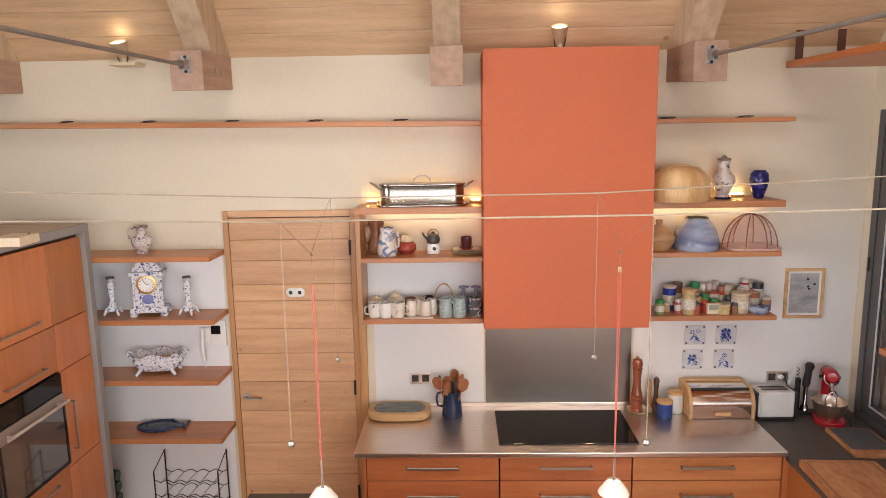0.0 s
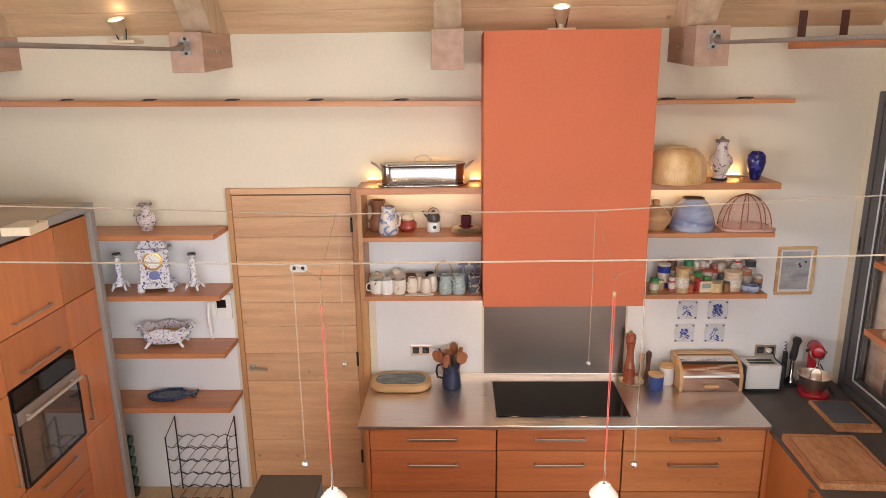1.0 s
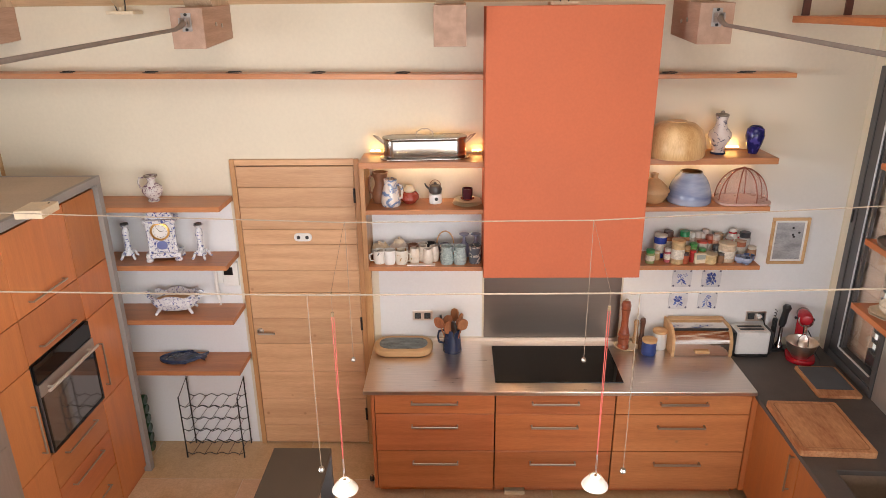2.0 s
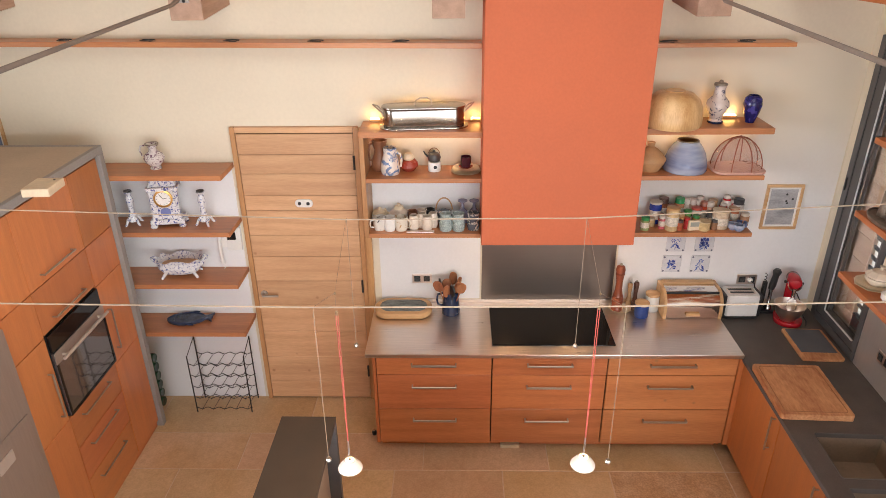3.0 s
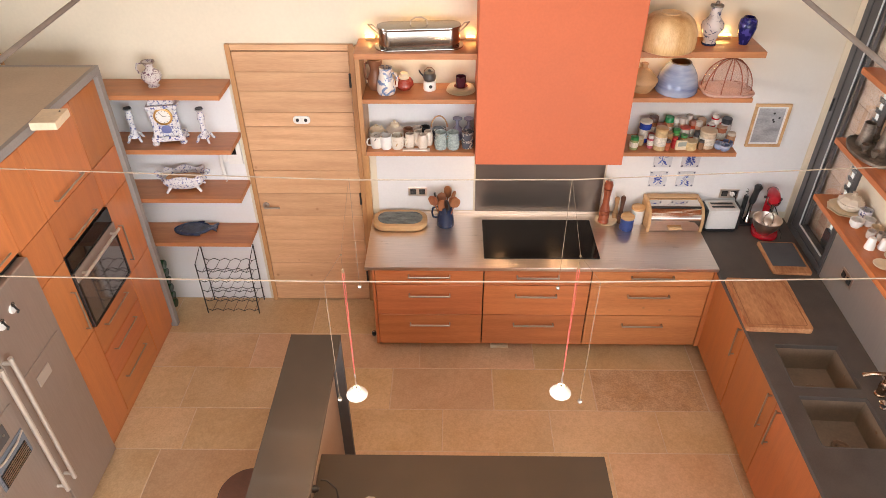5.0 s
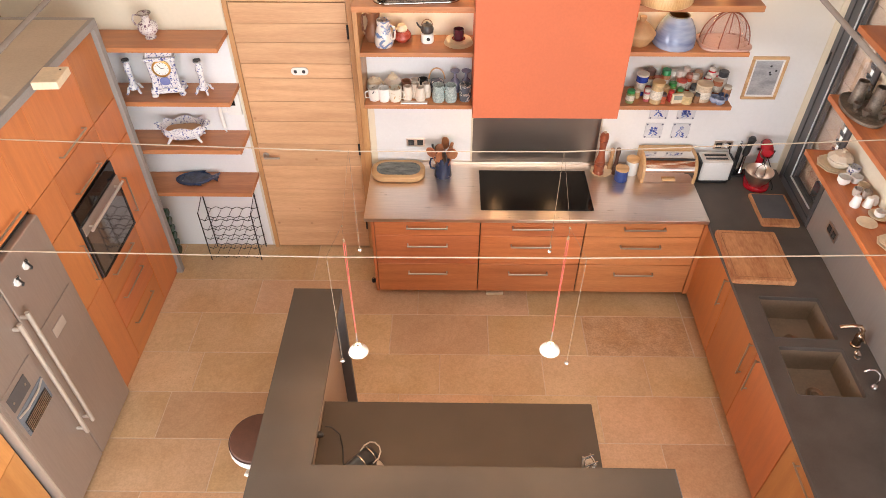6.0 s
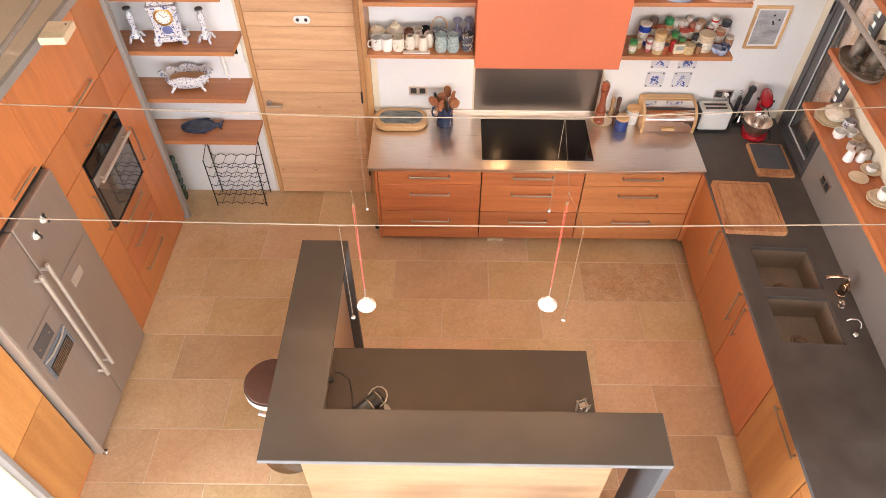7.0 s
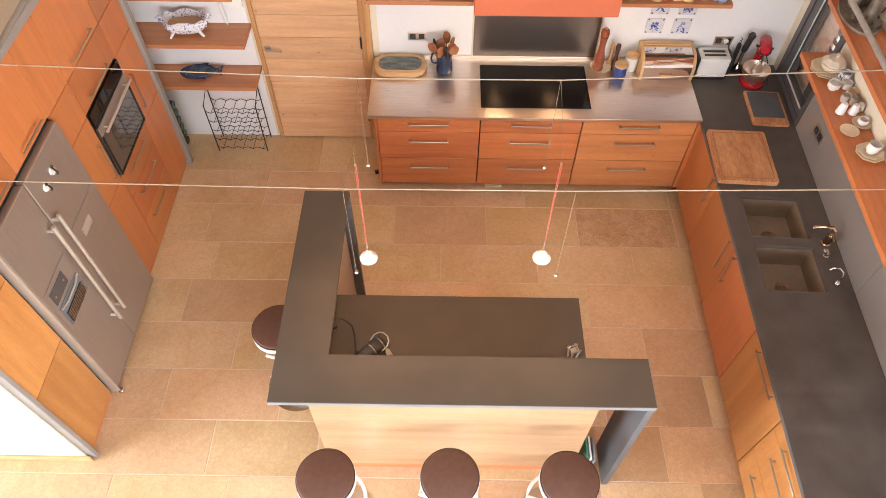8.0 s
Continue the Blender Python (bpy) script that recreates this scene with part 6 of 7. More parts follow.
part("dark_kettle", lathe([(0, 0.067), (0.04, 0.07), (0.046, 0.095), (0.035, 0.12), (0.012, 0.13), (0.008, 0.14), (0, 0.142)], 24), plain("dark_bronze", (0.06, 0.05, 0.045), 0.35), v, "dark kettle", True)
part("spout", tube([(-0.035, 0, 0.09), (-0.06, 0, 0.115), (-0.07, 0, 0.135)], 0.007, taper=0.005), BLACK, v, "", True)
part("hoop", tube(arc(0, 0.112, 0.038, 0.045, 10, 170), 0.0025), BROWN, v, "thin bent handle", True)
part("window_hole", moved(lathe([(0, 0), (0.012, 0), (0.012, 0.002), (0, 0.002)], 16), Matrix.Translation((0.008, -0.0425, 0.035)) @ R), BLACK, v, "dark round opening")
for i, (r, zz) in enumerate(((0.10, 0.0), (0.095, 0.012), (0.088, 0.024))):
    vessel("plate", 0.705, -0.145, Z + zz, [(0, 0.0), (r * 0.6, 0.0), (r, 0.011), (r - 0.002, 0.0115), (r * 0.6, 0.004), (0, 0.004)], CREAM, "cream plate in a small stack", "plate", group="stacked plates")
vessel("saucer", 0.705, -0.145, Z + 0.03, [(0, 0), (0.03, 0), (0.047, 0.012), (0.045, 0.013), (0.03, 0.003), (0, 0.003)], REDPOT, "red-rimmed saucer on the plates", "saucer")
vessel("glass_tumbler", 0.705, -0.145, Z + 0.034, cup_profile(0.035, 0.075, 0.85), plain("dark_red_glass", (0.06, 0.012, 0.02), 0.08), "dark red glass tumbler on the saucer", "glass")

Z = 1.595
MUG = plain("cream_mug", (0.70, 0.60, 0.50), 0.3)


def mug(x, y, r, h, mat, label, rz=0, dz=0.0, belly=1.0):
    r, h = r * 1.1, h * 1.22
    return vessel("mug", x, y, Z + dz, cup_profile(r, h, 0.85, belly=belly), mat, label, "mug", rz, "mugs on the shelf", handle=(r, h * 0.2, h * 0.8, 0.025, 0.005))


v = vessel("sugar_bowl", 0.10, -0.075, Z, [(0, 0), (0.04, 0), (0.058, 0.03), (0.055, 0.06), (0, 0.065)], WHITE, "white lidded sugar bowl", "bowl")
part("lid", lathe([(0, 0.066), (0.054, 0.067), (0.045, 0.085), (0.012, 0.096), (0.012, 0.108), (0, 0.11)], 24), CREAM, v, "domed lid", True)
v = vessel("teapot", 0.235, -0.07, Z, [(0, 0), (0.045, 0), (0.068, 0.04), (0.066, 0.075), (0.04, 0.10), (0, 0.10)], MUG, "cream stoneware teapot behind the mugs", "teapot", handle=(0.06, 0.03, 0.09, 0.03, 0.006))
part("lid", lathe([(0, 0.101), (0.038, 0.102), (0.03, 0.118), (0.008, 0.125), (0.01, 0.138), (0, 0.14)], 20), CREAM, v, "lid", True)
part("spout", tube([(-0.055, 0, 0.045), (-0.085, 0, 0.07), (-0.10, 0, 0.10)], 0.013, taper=0.007), CREAM, v, "", True)
mug(0.112, -0.20, 0.04, 0.075, faience("lined_mug", (0.7, 0.66, 0.6), (0.05, 0.05, 0.06), 18, 0.62), "white mug with dark lines", 200)
mug(0.182, -0.215, 0.038, 0.08, WHITE, "plain white mug on the shelf", 170)
mug(0.262, -0.21, 0.042, 0.08, faience("ochre_mug", (0.70, 0.64, 0.54), (0.45, 0.26, 0.10), 20, 0.6), "cream mug with ochre strokes", -20)
for i, (x, y) in enumerate(((0.335, -0.12), (0.40, -0.10), (0.455, -0.09))):
    mug(x, y, 0.032, 0.085, (BROWN, MUG, BLACK)[i], ("brown", "cream", "dark")[i] + " stoneware tumbler behind the mugs", 60 * i)
for i, (x, y) in enumerate(((0.348, -0.20), (0.405, -0.165), (0.44, -0.215), (0.478, -0.16))):
    vessel("stone_beaker", x, y, Z, [(0, 0), (0.03, 0), (0.038, 0.025), (0.038, 0.06), (0.028, 0.105), (0.024, 0.105), (0.033, 0.06), (0, 0.02)], MUG, "rounded cream stoneware beaker", "beaker", group="beakers on the shelf")
tr = thing("small_steel_tray", 0.395, -0.252, Z, "narrow steel tray at the shelf edge", "tray")
part("sheet", boxm(-0.095, 0.095, -0.02, 0.02, 0, 0.008, 0.002), STEEL, tr)
v = vessel("clay_kettle", 0.555, -0.085, Z, [(0, 0), (0.045, 0), (0.06, 0.04), (0.05, 0.085), (0.02, 0.1), (0, 0.1)], PATTERN_DARK, "patterned kettle with a bent cane handle", "kettle")
part("cane_handle", tube(arc(0, 0.09, 0.058, 0.095, 5, 175, 14), 0.005), TERRA, v, "bent cane handle", True)
for i, x in enumerate((0.568, 0.655)):
    vessel("celadon_pitcher", x, -0.215, Z, [(0, 0), (0.04, 0), (0.047, 0.03), (0.042, 0.07), (0.036, 0.10), (0.042, 0.125), (0.038, 0.125), (0.032, 0.10), (0, 0.03)], CELADON, "pale green-grey stoneware pitcher", "pitcher", -30 + 210 * i, "pair of pitchers", handle=(0.04, 0.03, 0.1, 0.025, 0.006))
for i, (x, z0) in enumerate(((0.757, 0), (0.757, 0.062))):
    vessel("patterned_cup", x, -0.20, Z + z0, cup_profile(0.043, 0.06, 0.9), PATTERN_DARK, "dark patterned cup in a stack", "cup", 20 + i * 30, "stacked cups")
for x in (0.685, 0.765):
    vessel("stem_glass", x, -0.075, Z, [(0, 0.002), (0.036, 0.0), (0.041, 0.03), (0.032, 0.085), (0.012, 0.108), (0.009, 0.15), (0.033, 0.157), (0.034, 0.163), (0, 0.165)], plain("violet_grey_glass", (0.24, 0.24, 0.33), 0.12), "violet-grey stemmed glass standing upside down", "glass", group="stemmed glasses")

# lit shelf beside the hood
vessel("amber_bowl", 2.02, -0.19, 2.32, [(0, 0.0), (0.175, 0.0), (0.184, 0.012), (0.186, 0.06), (0.178, 0.12), (0.155, 0.172), (0.115, 0.205), (0.065, 0.215), (0.06, 0.222), (0.03, 0.218), (0, 0.216)], AMBER, "large upturned amber wooden bowl", "bowl")
v = vessel("lidded_vase", 2.315, -0.14, 2.32, [(0, 0), (0.045, 0), (0.045, 0.011), (0.036, 0.026), (0.05, 0.062), (0.072, 0.11), (0.067, 0.14), (0.036, 0.175), (0.032, 0.218), (0.04, 0.24), (0, 0.242)], DELFT_DARK, "tall white faience vase with dark sprigs", "vase")
part("lid", lathe([(0, 0.243), (0.042, 0.243), (0.04, 0.253), (0.015, 0.259), (0.01, 0.272), (0, 0.275)], 24), PEWTER, v, "dark pewter lid", True)
part("foot_ring", lathe([(0.0455, 0.0), (0.048, 0.003), (0.048, 0.012), (0.0455, 0.014), (0.0455, 0)], 28), NAVY, v, "dark painted foot", True)
vessel("cobalt_vase", 2.54, -0.135, 2.32, [(0, 0), (0.028, 0), (0.03, 0.01), (0.05, 0.07), (0.058, 0.115), (0.052, 0.155), (0.034, 0.175), (0.03, 0.175), (0.045, 0.15), (0, 0.10)], COBALT, "glossy cobalt blue glass vase", "vase")
Z = 2.005
v = vessel("clay_tagine", 1.925, -0.15, Z, [(0, 0), (0.065, 0), (0.095, 0.05), (0.098, 0.07), (0, 0.071)], TERRA, "tan clay pot with a conical lid", "pot")
part("lid", lathe([(0, 0.0715), (0.103, 0.072), (0.103, 0.082), (0.085, 0.105), (0.05, 0.14), (0.02, 0.16), (0.024, 0.19), (0, 0.197)], 28), TERRA, v, "conical lid", True)
bb_ = vessel("blue_bowl", 2.16, -0.15, Z, [(0, 0.0), (0.135, 0), (0.143, 0.012), (0.138, 0.06), (0.12, 0.12), (0.095, 0.165), (0.075, 0.185), (0.068, 0.2), (0.064, 0.2), (0.07, 0.184), (0.088, 0.163), (0.112, 0.12), (0.13, 0.06), (0.13, 0.012), (0, 0.01)], GREYBLUE, "round-bellied grey-blue glazed bowl with a narrow mouth", "bowl")
part("inner_glaze", lathe([(0.0635, 0.1985), (0.0692, 0.1838), (0.0872, 0.1628), (0.1112, 0.12), (0.1292, 0.06), (0.129, 0.0125), (0, 0.0108)], 30), TERRA, bb_, "tan glaze inside", True)
part("rim", tube([(0.066 * math.cos(a), 0.066 * math.sin(a), 0.2005) for a in [2 * math.pi * i / 30 for i in range(30)]], 0.0042, 8, closed=True), PEWTER, bb_, "dark unglazed rim", True)
dm = thing("wire_food_cover", 2.50, -0.145, Z, "domed wire food cover over a pink plate", "food cover")
part("plate", prism(oval(0.345, 0.265, 0.075, 5), 0.0, 0.016, 0.006), PINK, dm, "pale pink plate", True)
COPPER_WIRE = plain("brown_wire", (0.26, 0.08, 0.045), 0.35, 0.4)
for i in range(4):
    a = math.pi * i / 4 + 0.35
    pts = [(0.166 * math.cos(a) * math.cos(t), 0.127 * math.sin(a) * math.cos(t), 0.015 + 0.205 * math.sin(t)) for t in [math.pi * k / 20 for k in range(21)]]
    part("wire_hoop", tube(pts, 0.0036, 6), COPPER_WIRE, dm, "", True)
veil = bmesh.new()
bmesh.ops.create_uvsphere(veil, u_segments=32, v_segments=20, radius=1.0, matrix=Matrix.LocRotScale((0, 0, 0.0165), None, (0.164, 0.125, 0.203)))
bmesh.ops.delete(veil, geom=[v for v in veil.verts if v.co.z < 0.016], context="VERTS")
NET = plain("pink_gauze", (0.72, 0.42, 0.36), 0.7)
NET.node_tree.nodes["Principled BSDF"].inputs["Alpha"].default_value = 0.22
part("netting", veil, NET, dm, "sheer pink gauze", True)
part("top_knot", lathe([(0, 0.215), (0.012, 0.217), (0.012, 0.226), (0, 0.23)], 12), COPPER_WIRE, dm)

# spice shelf
Z = 1.60
SPICE = [
    (1.925, -0.225, 0.03, 0.095, (0.30, 0.34, 0.16), (0.03, 0.22, 0.06), "herb jar with a green cap"),
    (1.985, -0.16, 0.026, 0.06, (0.42, 0.30, 0.16), (0.5, 0.42, 0.3), "small jar of tan spice"),
    (2.022, -0.10, 0.042, 0.16, (0.03, 0.06, 0.30), (0.55, 0.50, 0.42), "blue tin with a pale lid"),
    (2.045, -0.205, 0.022, 0.095, (0.45, 0.12, 0.14), (0.55, 0.5, 0.45), "small bottle with a red label"),
    (2.085, -0.06, 0.036, 0.17, (0.30, 0.12, 0.06), (0.10, 0.05, 0.04), "dark reddish jar at the back"),
    (2.105, -0.225, 0.043, 0.165, (0.55, 0.40, 0.22), (0.50, 0.30, 0.13), "tall cream tin with a wooden lid"),
    (2.135, -0.10, 0.034, 0.13, (0.45, 0.16, 0.05), (0.40, 0.08, 0.03), "orange spice tin"),
    (2.178, -0.175, 0.028, 0.10, (0.48, 0.27, 0.12), (0.40, 0.25, 0.12), "brown spice jar"),
    (2.195, -0.065, 0.034, 0.17, (0.45, 0.22, 0.12), (0.02, 0.24, 0.08), "tall jar with a green lid"),
    (2.235, -0.14, 0.028, 0.11, (0.22, 0.35, 0.12), (0.04, 0.22, 0.05), "jar with a green label"),
    (2.255, -0.05, 0.028, 0.155, (0.55, 0.47, 0.40), (0.62, 0.58, 0.52), "clear jar of pale spice"),
    (2.30, -0.12, 0.036, 0.12, (0.50, 0.46, 0.40), (0.45, 0.06, 0.04), "white tin with a red lid"),
    (2.315, -0.045, 0.028, 0.15, (0.50, 0.40, 0.33), (0.60, 0.56, 0.50), "clear jar of pale spice"),
    (2.325, -0.225, 0.042, 0.065, (0.60, 0.45, 0.24), (0.58, 0.46, 0.28), "low cream pot"),
    (2.365, -0.075, 0.028, 0.145, (0.46, 0.07, 0.03), (0.30, 0.10, 0.06), "jar of red spice"),
    (2.385, -0.15, 0.025, 0.10, (0.07, 0.06, 0.06), (0.04, 0.04, 0.04), "dark spice grinder"),
    (2.445, -0.185, 0.056, 0.13, (0.56, 0.44, 0.32), (0.60, 0.46, 0.30), "cream flowered pot with a pale lid"),
    (2.43, -0.05, 0.034, 0.15, (0.50, 0.30, 0.18), (0.40, 0.24, 0.13), "clear jar with a cork lid"),
    (2.565, -0.10, 0.036, 0.12, (0.42, 0.16, 0.09), (0.45, 0.3, 0.2), "reddish spice pot"),
    (2.06, -0.15, 0.024, 0.08, (0.45, 0.05, 0.03), (0.30, 0.04, 0.03), "small red spice jar"),
    (2.155, -0.235, 0.023, 0.075, (0.38, 0.10, 0.05), (0.08, 0.05, 0.05), "small paprika jar with a dark cap"),
    (2.215, -0.205, 0.022, 0.08, (0.40, 0.04, 0.04), (0.45, 0.03, 0.03), "small red spice jar"),
    (2.28, -0.185, 0.025, 0.09, (0.50, 0.28, 0.10), (0.05, 0.20, 0.06), "small curry jar with a green cap"),
    (2.395, -0.225, 0.021, 0.07, (0.30, 0.16, 0.09), (0.06, 0.05, 0.05), "small brown spice jar"),
    (2.49, -0.135, 0.03, 0.10, (0.42, 0.20, 0.10), (0.42, 0.25, 0.14), "brown spice jar"),
    (2.625, -0.15, 0.03, 0.09, (0.40, 0.22, 0.13), (0.5, 0.42, 0.34), "pale brown spice jar"),
    (2.285, -0.075, 0.026, 0.165, (0.52, 0.36, 0.28), (0.55, 0.47, 0.42), "tall clear jar of pink salt"),
    (2.345, -0.035, 0.026, 0.17, (0.50, 0.35, 0.27), (0.52, 0.45, 0.40), "tall clear jar of pale spice"),
    (2.40, -0.095, 0.026, 0.15, (0.48, 0.30, 0.22), (0.50, 0.42, 0.36), "clear jar of pale spice"),
    (2.60, -0.075, 0.038, 0.165, (0.55, 0.52, 0.49), (0.03, 0.03, 0.035), "clear jar with a black lid"),
]
for x, y, r, h, body, cap, label in SPICE:
    j = thing("spice_jar", x, y, Z, label + " on the spice shelf", "jar", group="spice jars on the shelf")
    cm = material("spice_body", tuple(min(0.8, 1.05 * c ** 1.05) for c in body), 0.24, vary=0.12, scale=30, bump=0.03)
    full = "pot" in label or "tin" in label       # straight-sided with a thin lid
    q, n_ = (0.9, 1.0) if full else (0.78, 0.88)
    part("jar_body", lathe([(0, 0), (r * 0.94, 0), (r, 0.005), (r, h * (q - 0.02)), (r * n_, h * q), (0, h * q)], 20), cm, j, "", True)
    part("cap", lathe([(0, h * q + 0.0002), (r * (1.03 if full else 0.92), h * q + 0.0003), (r * (1.03 if full else 0.92), h * 0.985), (r * 0.86, h), (0, h)], 20), plain("spice_cap", cap, 0.35), j, "", True)
    if h > 0.09 and int(x * 1000) % 2:
        part("paper_label", lathe([(r + 0.0003, h * 0.22), (r + 0.0012, h * 0.22), (r + 0.0012, h * 0.62), (r + 0.0003, h * 0.62), (r + 0.0003, h * 0.22)], 20), plain("paper_label", (0.62, 0.56, 0.47), 0.6, vary=0.15, scale=60), j, "printed paper label", True)
tm = thing("kitchen_timer", 2.255, -0.235, Z, "small square white kitchen timer", "timer", 6)
part("case", boxm(-0.04, 0.04, -0.012, 0.012, 0, 0.072, 0.006), CREAM, tm)
part("display", boxm(-0.03, 0.03, -0.0135, -0.0122, 0.03, 0.062, 0.001), plain("lcd_grey", (0.30, 0.32, 0.28)), tm, "grey display")
for i, (x, y) in enumerate(((2.525, -0.22), (2.59, -0.20), (2.555, -0.245))):
    vessel("glass_dish", x, y, Z, cup_profile(0.036, 0.045, 0.6), GREYBLUE, "small bluish glass dish", "dish", group="glass dishes")
for i, (x, y, h) in enumerate(((2.49, -0.09, 0.14), (2.52, -0.06, 0.19), (2.555, -0.05, 0.15))):
    v = vessel("preserve_jar", x, y, Z, [(0, 0), (0.032, 0), (0.036, 0.02), (0.034, h * 0.7), (0.022, h * 0.82), (0.024, h * 0.9), (0, h * 0.9)], GLASSY, "glass jar with a red ribbon", "jar", group="ribboned jars")
    part("ribbon", lathe([(0.023, h * 0.8), (0.027, h * 0.81), (0.027, h * 0.85), (0.023, h * 0.86), (0.023, h * 0.8)], 18), RED_PAINT, v, "red ribbon", True)
    part("stopper", lathe([(0, h * 0.9), (0.026, h * 0.905), (0.02, h * 0.97), (0, h)], 18), GLASSY, v, "", True)


# shelves on the window wall
def rv(name, x, y, z, profile, mat, label, category, group="", **k):
    wx, wy = on_right(x, y)
    return vessel(name, wx, wy, z, profile, mat, label, category, 0, group, **k)


Z = 1.5205
for i, (r, zz) in enumerate(((0.118, 0.0), (0.112, 0.013))):
    p = right_thing("octagonal_platter", -0.12, -0.90, Z + zz, "cream octagonal serving platter in a stack", "platter", "stacked platters")
    part("platter", lathe([(0, 0), (r * 0.6, 0), (r, 0.018), (r - 0.004, 0.02), (r * 0.62, 0.006), (0, 0.006)], 8), CREAM, p)
p = rv("lidded_tureen", -0.105, -0.90, Z + 0.0195, [(0, 0), (0.05, 0), (0.075, 0.03), (0.078, 0.05), (0, 0.052)], plain("ivory_glaze", (0.70, 0.62, 0.50), 0.25), "ivory lidded tureen on the platters", "tureen")
part("lid", lathe([(0, 0.0525), (0.08, 0.053), (0.078, 0.06), (0.05, 0.085), (0.012, 0.095), (0.009, 0.108), (0.016, 0.118), (0, 0.122)], 8), plain("ivory_lid", (0.66, 0.57, 0.45), 0.25), p, "faceted ivory lid")
for i, (x, y, r, h) in enumerate(((-0.135, -1.075, 0.04, 0.052), (-0.055, -1.06, 0.036, 0.048), (-0.045, -1.145, 0.035, 0.048))):
    rv("white_bowl", x, y, Z, cup_profile(r, h, 0.6, belly=0.95), WHITE if i < 2 else CREAM, "small white porcelain bowl" if i < 2 else "small cream bowl on the shelf", "bowl", "small bowls")
rv("patterned_mug", -0.05, -0.99, Z, cup_profile(0.037, 0.07, 0.9), DELFT, "small patterned porcelain cup", "cup")
for i, (x, y) in enumerate(((-0.05, -1.215), (-0.10, -1.19))):
    rv("small_glass", x, y, Z, cup_profile(0.025, 0.05, 0.8), GLASSY, "small clear drinking glass", "glass", "small glasses")
for i, (x, y, h) in enumerate(((-0.15, -1.30, 0.075), (-0.075, -1.30, 0.066), (-0.03, -1.27, 0.052))):
    rv("white_shaker", x, y, Z, [(0, 0), (0.028, 0), (0.029, 0.008), (0.021, h * 0.9), (0.016, h), (0, h)], WHITE, "white porcelain shaker on the shelf", "shaker", "white shakers")
rv("saucer", -0.05, -1.40, Z, [(0, 0), (0.03, 0), (0.06, 0.014), (0.058, 0.016), (0.03, 0.004), (0, 0.004)], CREAM, "cream saucer under a small cup", "saucer")
rv("coffee_cup", -0.05, -1.40, Z + 0.0045, cup_profile(0.03, 0.04, 0.6), WHITE, "small white coffee cup", "cup")
rv("small_plate", -0.145, -1.47, Z, [(0, 0), (0.035, 0), (0.058, 0.012), (0.056, 0.0135), (0.035, 0.004), (0, 0.004)], CREAM, "small cream plate on the shelf", "plate")
for i in range(2):
    p = right_thing("octagonal_dish", -0.085, -1.66, Z + i * 0.014, "octagonal cream dish holding a small jug", "dish", "stacked dishes")
    part("dish", lathe([(0, 0), (0.045, 0), (0.085 - i * 0.008, 0.016), (0.082 - i * 0.008, 0.018), (0.045, 0.005), (0, 0.005)], 8), CREAM, p)
rv("milk_jug", -0.085, -1.66, Z + 0.0195, cup_profile(0.035, 0.07, 0.7), WHITE, "small white milk jug in a dish", "jug", handle=(0.033, 0.015, 0.06, 0.02, 0.005))
Z = 1.9305
p = right_thing("pewter_tray", -0.12, -0.90, Z, "oval dark pewter tray with pewter ware", "tray")
part("dish", prism([(0.112 * math.cos(a), 0.20 * math.sin(a)) for a in [2 * math.pi * i / 40 for i in range(40)]], 0.0, 0.012, 0.004), PEWTER, p, "", True)
part("rim", tube([(0.11 * math.cos(a), 0.197 * math.sin(a), 0.016) for a in [2 * math.pi * i / 40 for i in range(40)]], 0.006, closed=True), PEWTER, p, "", True)
for i, (x, y, h) in enumerate(((-0.13, -0.82, 0.145), (-0.08, -0.94, 0.17))):
    rv("pewter_tankard", x, y, Z + 0.0125, [(0, 0), (0.042, 0), (0.044, 0.01), (0.036, h * 0.5), (0.033, h), (0.03, h), (0.032, h * 0.5), (0, 0.02)], PEWTER, "dull pewter tankard on the tray", "tankard", "pewter tankards", handle=(0.036, h * 0.25, h * 0.85, 0.03, 0.006))
for i, (x, y) in enumerate(((-0.17, -0.92), (-0.15, -1.0), (-0.07, -1.03), (-0.06, -0.80))):
    rv("pewter_cup", x, y, Z + 0.0125, [(0, 0), (0.02, 0), (0.008, 0.01), (0.02, 0.03), (0.024, 0.055), (0.021, 0.055), (0, 0.03)], PEWTER, "small pewter cup on the tray", "cup", "pewter cups")
rv("wooden_knob_box", -0.09, -1.36, Z, [(0, 0), (0.045, 0), (0.05, 0.02), (0.042, 0.05), (0.012, 0.06), (0.014, 0.075), (0, 0.08)], MILL_WOOD, "small dark red lidded box", "box")

# on the bar and the low counter
kt = thing("bail_canister", 0.225, -2.685, 0.9005, "black canister with a chrome bail handle lying on the counter", "canister", 47)
LAID = Matrix.Scale(0.82, 4) @ Matrix.Translation((0, 0, 0.056)) @ Matrix.Rotation(radians(90), 4, "Y")
part("body", moved(lathe([(0, -0.12), (0.05, -0.12), (0.055, -0.115), (0.055, 0.075), (0.05, 0.082), (0.046, 0.082), (0.046, -0.10), (0, -0.10)], 32), LAID), BLACK, kt, "", True)
for k in (-0.02, 0.055):
    part("band", moved(lathe([(0.0552, k), (0.0565, k + 0.001), (0.0565, k + 0.008), (0.0552, k + 0.009), (0.0552, k)], 32), LAID), CHROME, kt, "thin chrome band", True)
